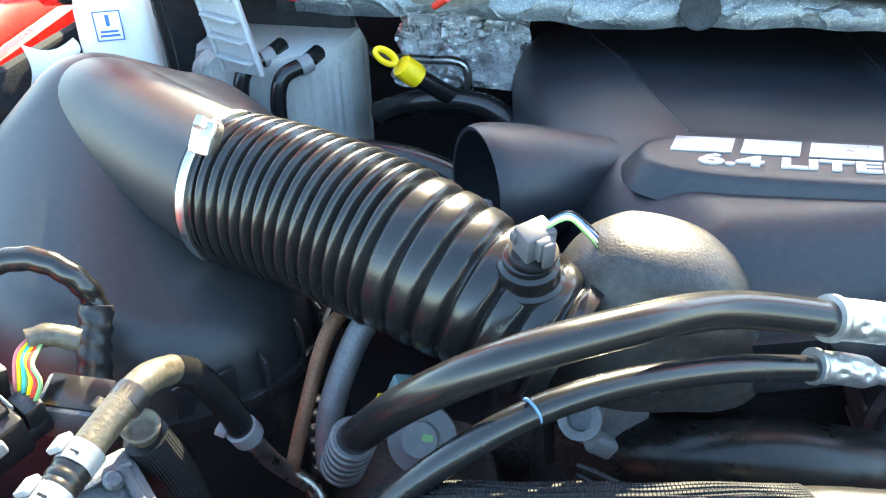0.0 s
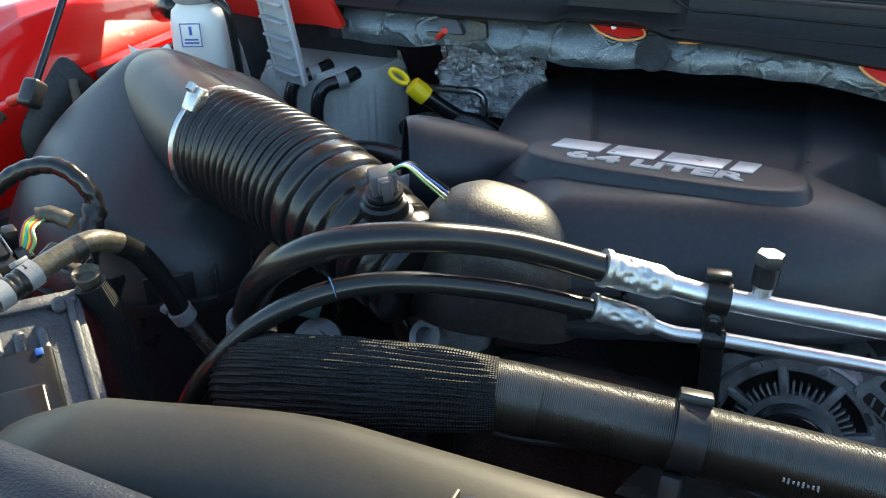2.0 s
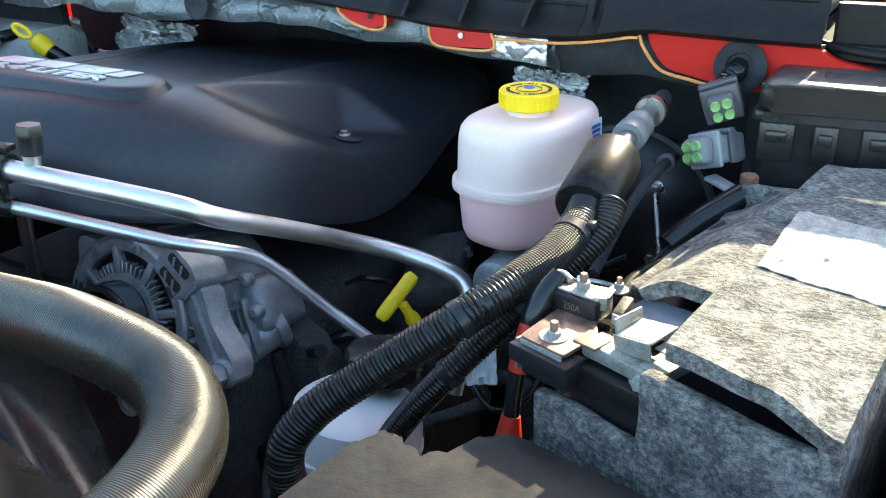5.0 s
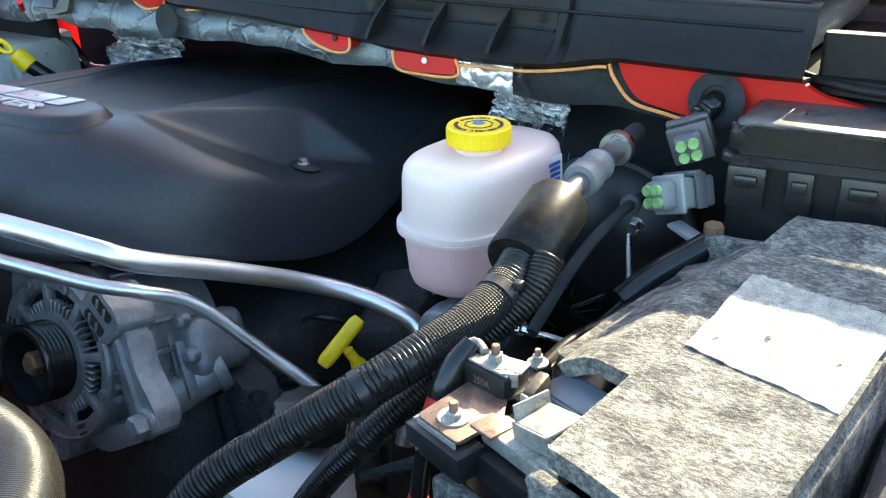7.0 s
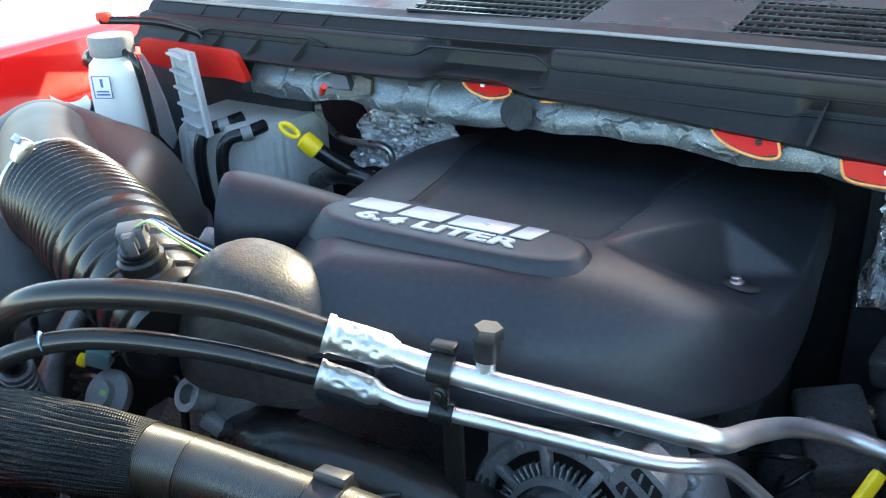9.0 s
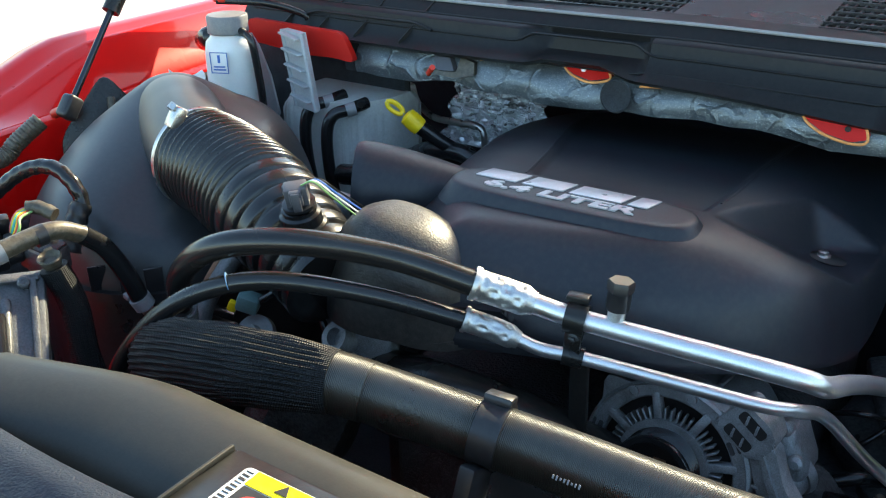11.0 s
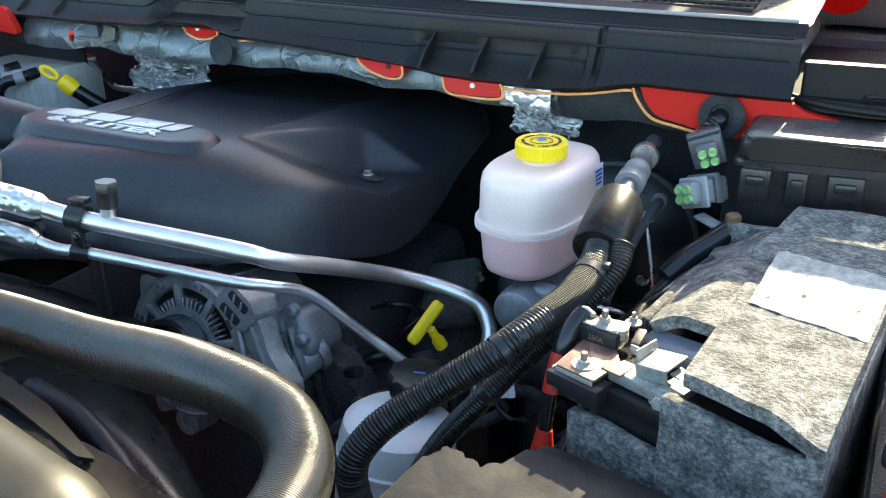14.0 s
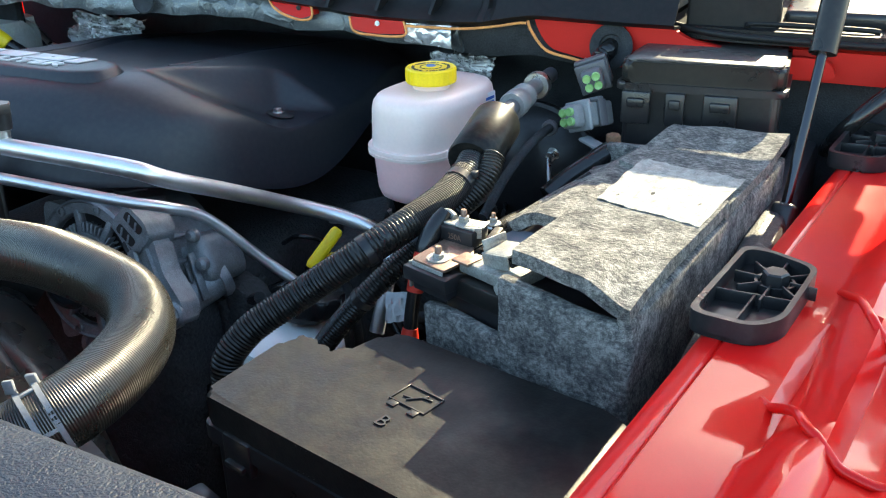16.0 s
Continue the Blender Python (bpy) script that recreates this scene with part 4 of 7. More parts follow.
part("shell", shell(COVER_PLAN, (0.2, 0.78), cover_height, cover_base, 300, fine_in, 0.006), COVER, cover, angle=60)


def vault():
    """Rounded dome over the intake mouth, its foot widening to a plain wall."""
    rows, rot = [], radians(14)
    for f, z in [(1.0, 1.236)] + [(r, 1.246 + 0.1 * (1 - r ** 3.4) ** 0.56) for r in (1.0, 0.985, 0.95, 0.9, 0.83, 0.75, 0.65, 0.54, 0.42, 0.3, 0.18, 0.07)]:
        row = []
        for k in range(64):
            a = 2 * math.pi * k / 64
            u = math.copysign(abs(math.cos(a)) ** 0.9, math.cos(a)) * 0.082 * f
            v = math.copysign(abs(math.sin(a)) ** 0.9, math.sin(a)) * 0.062 * f
            x, y = 0.072 + u * math.cos(rot) - v * math.sin(rot), 0.526 + u * math.sin(rot) + v * math.cos(rot)
            row.append((x, y, z - 0.22 * max(0, x - 0.05) * (z > 1.24)))
        rows.append(row)
    return skin(rows, close_v=True, cap=True)


part("intake_panel", prism(rounded([(-0.03, 0.525), (-0.018, 0.484), (0.03, 0.478), (0.1, 0.49), (0.2, 0.522), (0.17, 0.58), (0.0, 0.6)], 0.015), 1.228, 1.272, None, 0.012, 4), COVER, cover, "plain panel below the intake bulge")
part("intake_bulge", vault(), GRAINED, cover, "coarse-grained rounded bulge over the intake", angle=60)


def horn():
    """Open half funnel on the cover's flank."""
    a, b = Vector((-0.074, 0.63, 1.3)), Vector((0.03, 0.695, 1.292))
    pts = [(*a, 0.05), (*a.lerp(b, 0.12), 0.052), (*a.lerp(b, 0.5), 0.044), (*b, 0.028)]
    bm = sweep(pts, 0.05, 30, 0.006, caps=False)
    return thick(bm, -0.003)


part("open_horn", horn(), COVER, cover, "open funnel-shaped horn", angle=60)


def badge_outline(inset, z, n=48):
    rows = []
    cx, cy, rot = 0.181, 0.653, radians(4.5)
    for k in range(n):
        a = 2 * math.pi * k / n
        x, y = math.copysign(abs(math.cos(a)) ** 0.55, math.cos(a)) * (0.129 - inset), math.copysign(abs(math.sin(a)) ** 0.72, math.sin(a)) * (0.041 - inset)
        rows.append((cx + x * math.cos(rot) - y * math.sin(rot), cy + x * math.sin(rot) + y * math.cos(rot), z - 0.03 * y - 0.02 * x))
    return rows


def badge_plate():
    return skin([badge_outline(-0.012, 1.318), badge_outline(-0.006, 1.327), badge_outline(0, 1.335), badge_outline(0.002, 1.338), badge_outline(0.005, 1.3395), badge_outline(0.012, 1.34), badge_outline(0.04, 1.34)], close_v=True, cap=True)


badge = part("badge", badge_plate(), COVER, cover, "raised oval badge plate", angle=50)
BADGE = Matrix.Translation((0.176, 0.651, 1.3402)) @ pose(0, 0, 0, -2, 1, 4.5)
# brand word as four plain slanted shapes with a sunk middle, size line lettered
for x, w, cut in ((-0.077, 0.046, 0.011), (-0.025, 0.044, 0.0), (0.031, 0.054, 0.011), (0.0745, 0.02, 0.0)):
    part("block", prism([(x - w / 2, 0.003), (x + w / 2, 0.003), (x + w / 2 + 0.007, 0.029), (x - w / 2 + 0.007, 0.029)], 0.0, 0.0016, BADGE, 0.0004), CHROME, badge, "plain satin metal block")
part("lettering", text_mesh("6.4 LITER", 0.0225, 0.0008, BADGE @ pose(-0.003, -0.0115, 0.0008), 0.12, 0.0008, 1.78), CHROME, badge, "raised satin lettering 6.4 LITER")
# flat black disc painted for the shade inside the bolt pocket
part("bolt_hole", lathe([(0.0, 0), (0.017, 0), (0.018, 0.001), (0.016, 0.002)], at(0.394, 0.846, 1.2462, 0, 6, 0) @ Matrix.Diagonal((1.1, 0.75, 1, 1)), 24), INK, cover)
part("bolt", hexbolt((0.389, 0.848, 1.2475), (0.389, 0.848, 1.4), 0.0055, 0.006), STEEL, cover)
for x0, y0, x1, y1 in ((0.094, 0.72, -0.035, 1.15), (0.3, 0.76, 0.289, 1.16)):
    pts = []
    for i in range(9):
        x, y = x0 + (x1 - x0) * i / 8, y0 + (y1 - y0) * i / 8
        pts.append((x, y, cover_height(x, y, 0.3) - 0.001))
    part("ridge", sweep(pts, 0.002, 8, 0.01), COVER, cover)

# plastic intake runners and cast pieces seen below the cover's front edge
runner = thing("intake_runner", (0.2, 0.47, 1.1), "black plastic intake runner below the engine cover", "intake")
part("duct", sweep([(0.05, 0.5, 1.16), (0.13, 0.475, 1.19), (0.22, 0.5, 1.17), (0.28, 0.55, 1.12)], 0.032, 22, 0.008), GLOSSY, runner)
part("duct", sweep([(-0.02, 0.56, 1.18), (0.02, 0.54, 1.19), (0.06, 0.54, 1.18)], 0.04, 22, 0.008), PLASTIC, runner)
part("rib", sweep([(0.03, 0.44, 1.2), (0.11, 0.43, 1.185), (0.2, 0.445, 1.19), (0.25, 0.47, 1.2)], 0.003, 8, 0.008), PLASTIC, runner)
part("rib", sweep([(0.03, 0.45, 1.18), (0.11, 0.437, 1.16), (0.22, 0.46, 1.165)], 0.003, 8, 0.008), PLASTIC, runner)
house = thing("thermostat_housing", (0.03, 0.49, 1.12), "small dusty cast aluminium sensor housing below the intake", "engine part")
part("body", box(0.05, 0.03, 0.04, at(0.05, 0.495, 1.2, -12, 8, 12), 0.006, 3), CAST, house)
part("neck", lathe([(0.013, 0), (0.013, 0.014), (0.0155, 0.016), (0.0155, 0.024), (0.009, 0.024), (0.009, 0.012), (0.0, 0.012)], along((0.032, 0.482, 1.208), (0.02, 0.41, 1.262)), 22), CAST, house, "round socket with a sunk hexagon")
part("arm", box(0.03, 0.014, 0.016, at(0.048, 0.475, 1.188, 0, 35, 20), 0.004, 3), PALE, house)
part("stem", sweep([(0.056, 0.472, 1.18), (0.075, 0.468, 1.168), (0.1, 0.466, 1.155)], 0.0065, 12, 0.005), RUBBER, house)
for p in ((0.217, 0.53, 1.158), (0.147, 0.532, 1.135)):
    solo("flange_bolt", hexbolt(p, (p[0] + 0.03, p[1] - 0.3, p[2] + 0.35), 0.008, 0.014, 1.6), STEEL, "dusty zinc flange bolt on the engine front", "bolt", "engine bolts")

# alternator
alt = thing("alternator", (0.345, 0.62, 1.03), "dusty cast aluminium alternator with slotted face", "alternator")
AXIS = Matrix.Translation((0.335, 0.577, 1.135)) @ pose(0, 0, 0, 78, 0, 0)


def alt_ring(r0, r1, z0, z1, n=40):
    return lathe([(r0, z0), (r1, z0), (r1, z1), (r0, z1), (r0, z0)], AXIS, n, cap=False)


part("body", lathe([(0.06, -0.12), (0.078, -0.11), (0.08, -0.02), (0.082, -0.012), (0.076, 0.0), (0.066, 0.008)], AXIS, 48), CAST, alt)


def lobed_ring():
    """Front rim with three ears."""
    rows = []
    for r, z in ((0.063, 0.0), (0.063, 0.014), (0.065, 0.016), (None, 0.016), (None, 0.0)):
        row = []
        for k in range(96):
            a = 2 * math.pi * k / 96
            out = 0.077 + sum(0.016 * math.exp(-((math.atan2(math.sin(a - b), math.cos(a - b))) / 0.16) ** 2) for b in (2.36, 0.8, 4.3))
            row.append(AXIS @ Vector(((r or out) * math.cos(a), (r or out) * math.sin(a), z)))
        rows.append(row)
    return skin(rows + [rows[0]], close_v=True)


part("face_ring", lobed_ring(), CAST, alt)
part("rim_bead", lathe([(0.074, 0.015), (0.0765, 0.0185), (0.079, 0.016), (0.079, 0.002)], AXIS, 48, cap=False), CAST, alt)
part("inner_ring", alt_ring(0.036, 0.043, 0.004, 0.02), CAST, alt)
# black disc in place of the shaded depth between ribs
part("dark_well", lathe([(0.062, 0.0085), (0.03, 0.0085)], AXIS, 30), INK, alt, "black disc standing for shade behind the face ribs")
for k in range(8):
    a = 2 * math.pi * (k + 0.35) / 8
    part("spoke", box(0.0085, 0.03, 0.011, AXIS @ pose(0.053 * math.cos(a), 0.053 * math.sin(a), 0.0115, 0, 0, math.degrees(a) - 90), 0.002, 2), CAST, alt)
    for j in (-0.24, -0.12, 0.0, 0.12, 0.24):
        b = a + math.pi / 8 + j
        part("face_rib", box(0.0022, 0.013, 0.01, AXIS @ pose(0.047 * math.cos(b), 0.047 * math.sin(b), 0.0125, 0, 0, math.degrees(b) - 90), 0.0008, 1), CAST, alt)
    if k in (0, 3, 6):
        for r in (0.067, 0.0745):
            # dark ovals laid on the rim for its shaded openings
            part("oval_slot", prism(rounded([(-0.006, -0.0022), (0.006, -0.0022), (0.006, 0.0022), (-0.006, 0.0022)], 0.002), 0, 0.001, AXIS @ pose(r * math.cos(a + 0.3), r * math.sin(a + 0.3), 0.0158, 0, 0, math.degrees(a + 0.3) - 90), 0), DARK, alt)
    else:
        part("face_bolt", lathe([(0.0055, 0.015), (0.0055, 0.019), (0.003, 0.0195), (0.003, 0.017)], AXIS @ pose(0.071 * math.cos(a + 0.3), 0.071 * math.sin(a + 0.3), 0), 14), CAST, alt)
for k in range(18):
    a = 2 * math.pi * (k + 0.5) / 18
    part("side_rib", box(0.005, 0.006, 0.05, AXIS @ pose(0.081 * math.cos(a), 0.081 * math.sin(a), -0.045, 0, 0, math.degrees(a)), 0.0015, 1), CAST, alt)
for a in (40, 270):
    c = (0.088 * math.cos(radians(a)), 0.088 * math.sin(radians(a)))
    part("lug", lathe([(0.016, -0.02), (0.016, 0.014), (0.009, 0.014), (0.009, 0.012)], AXIS @ pose(*c, 0), 20), CAST, alt)
part("pulley", lathe([(0.012, 0.018), (0.034, 0.018), (0.036, 0.02)] + [(0.0345 + 0.0022 * (k % 2), 0.021 + 0.002 * k) for k in range(12)] + [(0.037, 0.046), (0.036, 0.048), (0.031, 0.048), (0.029, 0.03), (0.012, 0.028)], AXIS, 40), RUBBER, alt, "black ribbed belt pulley")
part("shaft_nut", lathe([(0.011, 0.028), (0.011, 0.042), (0.009, 0.044)], AXIS, 6), RUSTY, alt)
part("slot_boss", prism(rounded([(-0.024, -0.016), (0.024, -0.016), (0.026, 0.012), (0.01, 0.02), (-0.02, 0.018)], 0.006), -0.02, 0.02, AXIS @ pose(0.066, 0.058, 0, 0, 0, -35), 0.003), CAST, alt, "cast boss with two open slots")
for e in (-0.009, 0.009):
    # black oval painted on the boss for the slot's dark inside
    part("slot", prism(rounded([(-0.014, -0.005), (0.014, -0.005), (0.014, 0.005), (-0.014, 0.005)], 0.004), 0.0195, 0.0208, AXIS @ pose(0.066, 0.058, 0, 0, 0, -35) @ pose(0.0, e, 0), 0), INK, alt)
    for j in (-0.006, 0.005):
        part("slot_rib", box(0.0022, 0.009, 0.002, AXIS @ pose(0.066, 0.058, 0, 0, 0, -35) @ pose(j, e, 0.0212, 0, 0, 25), 0.0005), CAST, alt)
part("bracket_arm", prism(rounded([(0.062, 0.05), (0.09, 0.05), (0.105, 0.015), (0.132, -0.014), (0.135, -0.034), (0.117, -0.042), (0.1, -0.03), (0.085, 0.0), (0.072, 0.03)], 0.008), -0.014, 0.012, AXIS, 0.003), CAST, alt, "diagonal cast bracket arm")
part("arm_rib", prism(rounded([(0.074, 0.046), (0.08, 0.047), (0.118, -0.022), (0.112, -0.026)], 0.002), 0.011, 0.017, AXIS, 0.002), CAST, alt)
part("lower_web", prism(rounded([(0.02, -0.07), (0.06, -0.05), (0.112, -0.03), (0.116, -0.045), (0.06, -0.078)], 0.006), -0.014, 0.008, AXIS, 0.003), CAST, alt)
for k in range(3):
    part("web_rib", box(0.022, 0.004, 0.01, AXIS @ pose(0.074, 0.008 - 0.013 * k, 0.008, 0, 0, -8), 0.0018), CAST, alt)
part("rear_housing", box(0.055, 0.06, 0.07, AXIS @ pose(0.078, 0.008, -0.09, 0, 0, 25), 0.014, 3), CAST, alt)
for k in range(4):
    part("housing_rib", box(0.004, 0.056, 0.012, AXIS @ pose(0.06 + 0.012 * k, 0.012 - 0.005 * k, -0.052, 0, 0, 25), 0.0015, 2), CAST, alt)
for p in ((0.1, 0.012), (0.085, 0.042)):
    part("housing_bolt", lathe([(0.0075, -0.058), (0.0075, -0.05), (0.004, -0.047)], AXIS @ pose(p[0], p[1], 0), 14), CAST, alt)
part("outlet", sweep([(0.408, 0.6, 1.088), (0.432, 0.665, 1.108)], 0.021, 24, 0.01), CAST, alt)
part("outlet_rim", lathe([(0.024, 0), (0.0255, 0.006), (0.023, 0.012), (0.016, 0.012)], along((0.428, 0.655, 1.105), (0.45, 0.71, 1.12)), 20), CAST, alt)
part("mount_bolt", hexbolt(AXIS @ Vector((0.121, -0.026, 0.011)), AXIS @ Vector((0.121, -0.026, 1.0)), 0.0105, 0.018, 1.35), CAST, alt)

# dusty front case below the alternator and the pulleys in the shade
case = thing("timing_case", (0.35, 0.7, 0.75), "dusty grey cast timing case on the engine front", "engine part")
part("plate", prism(rounded([(0.12, 0.78), (0.52, 0.78), (0.5, 1.0), (0.46, 1.09), (0.3, 1.1), (0.14, 1.08)], 0.03), -0.02, 0.02, Matrix.Translation((0, 0.69, 0)) @ pose(0, 0, 0, 90, 0, 0), 0.006), GRIME, case)
for p, q in (((0.2, 0.8), (0.24, 1.07)), ((0.32, 0.8), (0.33, 1.08)), ((0.47, 0.82), (0.42, 1.07)), ((0.16, 0.95), (0.48, 0.98))):
    part("rib", sweep([(p[0], 0.668, p[1]), (q[0], 0.668, q[1])], 0.007, 10, 0.02, smooth=False), GRIME, case)
for x, z in ((0.48, 1.04), (0.45, 0.93), (0.36, 1.05), (0.26, 1.04), (0.27, 0.9)):
    part("bolt", hexbolt((x, 0.67, z), (x, 0.3, z), 0.0075, 0.012, 1.5), DARKCAST, case)
part("brown_bolt", hexbolt((0.475, 0.666, 1.0), (0.475, 0.3, 1.03), 0.01, 0.014, 1.4), RUSTY, case, "rust-brown flange bolt")
part("idler", lathe([(0.03, -0.01), (0.04, -0.008), (0.04, 0.014), (0.03, 0.016), (0.012, 0.012)], along((0.4, 0.64, 0.94), (0.4, 0.3, 0.94)), 32), RUBBER, case, "black idler pulley")

# accessory lumps in the shade beside the engine
for k, (x, y, z, r, l) in enumerate(((0.48, 0.9, 1.02, 0.05, 0.12), (0.55, 0.98, 1.06, 0.035, 0.1), (0.5, 0.7, 0.98, 0.06, 0.1), (0.62, 0.92, 1.0, 0.045, 0.14), (0.1, 0.5, 0.72, 0.07, 0.16), (-0.12, 0.55, 1.02, 0.07, 0.12))):
    solo("engine_casting", lathe([(r * 0.7, -l / 2), (r, -l / 2 + 0.015), (r, l / 2 - 0.015), (r * 0.8, l / 2), (r * 0.4, l / 2 + 0.01)], at(x, y, z, 70 - 20 * k, 25 * k, 0), 24), GRIME, "dark grimy casting deep beside the engine", "engine part", "dark castings")
random.seed(4)
for k in range(16):
    x0, y0 = random.uniform(0.42, 0.72), random.uniform(0.66, 1.1)
    z0 = random.uniform(0.98, 1.1)
    pts = [(x0, y0, z0)]
    for _ in range(4):
        pts.append((pts[-1][0] + random.uniform(-0.05, 0.07), pts[-1][1] + random.uniform(-0.07, 0.05), pts[-1][2] + random.uniform(-0.04, 0.03)))
    solo("engine_cable", sweep(pts, random.uniform(0.003, 0.008), 10, 0.008), GRIME if k % 3 == 0 else RUBBER, "thin black cable in the shade beside the engine", "cable", "engine cables")

# dusty covers, brackets and pipes low on the driver side of the engine
for k, (x, y, z, w, l, h, rz) in enumerate(((0.5, 0.86, 1.1, 0.07, 0.12, 0.03, 20), (0.56, 1.0, 1.12, 0.1, 0.06, 0.04, -10), (0.52, 0.74, 1.04, 0.05, 0.09, 0.03, 35), (0.6, 0.9, 1.06, 0.06, 0.05, 0.05, 5))):
    lump = thing("engine_bracket", (x, y, z - 0.3), "dusty cast bracket low beside the engine", "engine part", "low brackets")
    part("plate", box(w, l, h, at(x, y, z, 8, -12, rz), 0.008, 3), GRIME, lump)
    part("stand", box(w * 0.4, l * 0.4, 0.4, at(x, y, z - 0.21, 0, 0, rz), 0.006), GRIME, lump)
    for j in (-1, 1):
        part("bolt", hexbolt(Vector((x + j * w * 0.3, y + j * l * 0.25, z + h / 2 - j * w * 0.06)), Vector((x + j * w * 0.3, y + j * l * 0.25, z + 1)), 0.006, 0.01, 1.5), STEEL, lump)
# ================= hoses and pipes =================
def rings(period, depth, sharp=1.0):
    return lambda s, a, L: 1 + depth * (abs(math.sin(math.pi * s / period)) ** sharp - 0.5)


# refrigerant lines: two rubber hoses crimped to bare aluminium tubes
def ferrule(path, r, parent):
    """Crimped sleeve: rows of dimples and a flared mouth."""
    def shape(s, a, L):
        v = s / L
        dim = 0.17 * max(0, math.sin(a * 6 + (math.pi if int(v * 4.5) % 2 else 0))) * (0.15 < v < 0.8) * abs(math.sin(v * 4.5 * math.pi))
        return (1.0 + 0.12 * (v < 0.08)) * (1 - dim) * (1 - 0.25 * sstep(0.82, 1.0, v))
    return part("crimp_ferrule", sweep(path, r, 36, 0.0015, shape), CRIMP, parent, "crimped bright aluminium ferrule", angle=50)


suction = thing("suction_line", (0.25, 0.5, 1.1), "black rubber refrigerant hose crimped to a bare aluminium tube", "refrigerant line", "refrigerant lines")
part("hose", sweep([(0.186, 0.491, 1.309), (0.112, 0.455, 1.334), (0.05, 0.4, 1.354), (-0.013, 0.37, 1.345), (-0.07, 0.372, 1.302), (-0.117, 0.4, 1.235)], 0.0118, 22, 0.005), RUBBER, suction)
ferrule([(0.176, 0.486, 1.313), (0.2, 0.499, 1.304), (0.226, 0.508, 1.297)], 0.0138, suction)
part("tube", sweep([(0.222, 0.507, 1.298), (0.255, 0.515, 1.291), (0.298, 0.524, 1.286), (0.384, 0.541, 1.279), (0.44, 0.555, 1.272), (0.456, 0.58, 1.256), (0.463, 0.653, 1.22), (0.478, 0.735, 1.178),
                    (0.51, 0.772, 1.158), (0.551, 0.785, 1.145), (0.575, 0.79, 1.13), (0.59, 0.78, 1.108), (0.592, 0.765, 1.085), (0.59, 0.74, 1.03)], 0.0092, 24, 0.005), TUBE, suction, "bent bare aluminium tube")
part("end_ferrule", sweep([(-0.112, 0.397, 1.243), (-0.128, 0.41, 1.2)], 0.0145, 30, 0.0012, lambda s, a, L: 1 + 0.09 * (math.sin(s * 700) > 0.1)), DARKCAST, suction, "dull ringed ferrule")
part("end_tube", sweep([(-0.126, 0.408, 1.205), (-0.15, 0.44, 1.17), (-0.15, 0.46, 1.21), (-0.13, 0.5, 1.26), (-0.1, 0.53, 1.25)], 0.01, 18, 0.005), DARKCAST, suction)
port_stem = part("service_port", lathe([(0.0075, 0), (0.0075, 0.012), (0.009, 0.013), (0.009, 0.018)], along((0.293, 0.526, 1.29), (0.296, 0.53, 1.35)), 18), CRIMP, suction)
part("port_cap", join(lathe([(0.0098, 0.014), (0.01, 0.017), (0.01, 0.03), (0.0105, 0.031)], along((0.293, 0.526, 1.29), (0.296, 0.53, 1.35)), 22, lobes=lambda a: 1 + 0.03 * (math.sin(a * 11) > 0)),
                      lathe([(0.0115, 0.031), (0.0115, 0.039), (0.0105, 0.0405)], along((0.293, 0.526, 1.29), (0.296, 0.53, 1.35)), 6)), PLASTIC, port_stem, "black hexagonal port cap")
part("paint_mark", box(0.007, 0.006, 0.001, at(0.1985, 0.4905, 1.3155, 35, 0, 25), 0.0003), GREEN, suction, "green paint dot")

liquid = thing("liquid_line", (0.22, 0.48, 1.1), "thin black refrigerant hose crimped to a bent aluminium tube", "refrigerant line", "refrigerant lines")
part("hose", sweep([(0.18, 0.482, 1.276), (0.106, 0.432, 1.305), (0.033, 0.38, 1.321), (-0.026, 0.345, 1.304), (-0.078, 0.322, 1.258), (-0.114, 0.31, 1.199), (-0.13, 0.31, 1.12)], 0.0085, 20, 0.005), RUBBER, liquid)
ferrule([(0.172, 0.478, 1.28), (0.195, 0.49, 1.271), (0.216, 0.499, 1.262)], 0.0108, liquid)
part("tube", sweep([(0.212, 0.498, 1.264), (0.235, 0.505, 1.256), (0.268, 0.514, 1.254), (0.34, 0.541, 1.241), (0.409, 0.566, 1.229), (0.436, 0.59, 1.219), (0.453, 0.629, 1.195), (0.486, 0.67, 1.138), (0.531, 0.699, 1.087), (0.55, 0.71, 1.05)], 0.0062, 20, 0.005), TUBE, liquid, "thin bent aluminium tube")
part("paint_mark", sweep([(0.0063, 0.3617, 1.3203), (0.0059, 0.3613, 1.3202)], 0.00855, 20, 0.003), surf("pale_blue_paint", (0.16, 0.3, 0.5), 0.5, var=0.3), liquid, "pale blue paint ring")

bracket = thing("line_bracket", (0.262, 0.52, 1.1), "black steel clamp bracket holding both refrigerant lines", "bracket")
part("upper_clamp", lathe([(0.0105, -0.009), (0.0135, -0.009), (0.0135, 0.009), (0.0105, 0.009), (0.0105, -0.009)], along((0.262, 0.5165, 1.29), (0.298, 0.524, 1.286)), 24, cap=False), GLOSSY, bracket)
part("lower_clamp", lathe([(0.0068, -0.009), (0.0095, -0.009), (0.0095, 0.009), (0.0068, 0.009), (0.0068, -0.009)], along((0.262, 0.5125, 1.2545), (0.3, 0.5265, 1.2485)), 24, cap=False), GLOSSY, bracket)
part("web", box(0.016, 0.005, 0.03, at(0.262, 0.512, 1.273, -8), 0.0015), GLOSSY, bracket)
part("stay", box(0.018, 0.006, 0.14, at(0.266, 0.522, 1.18, -4, -3), 0.002), GLOSSY, bracket)
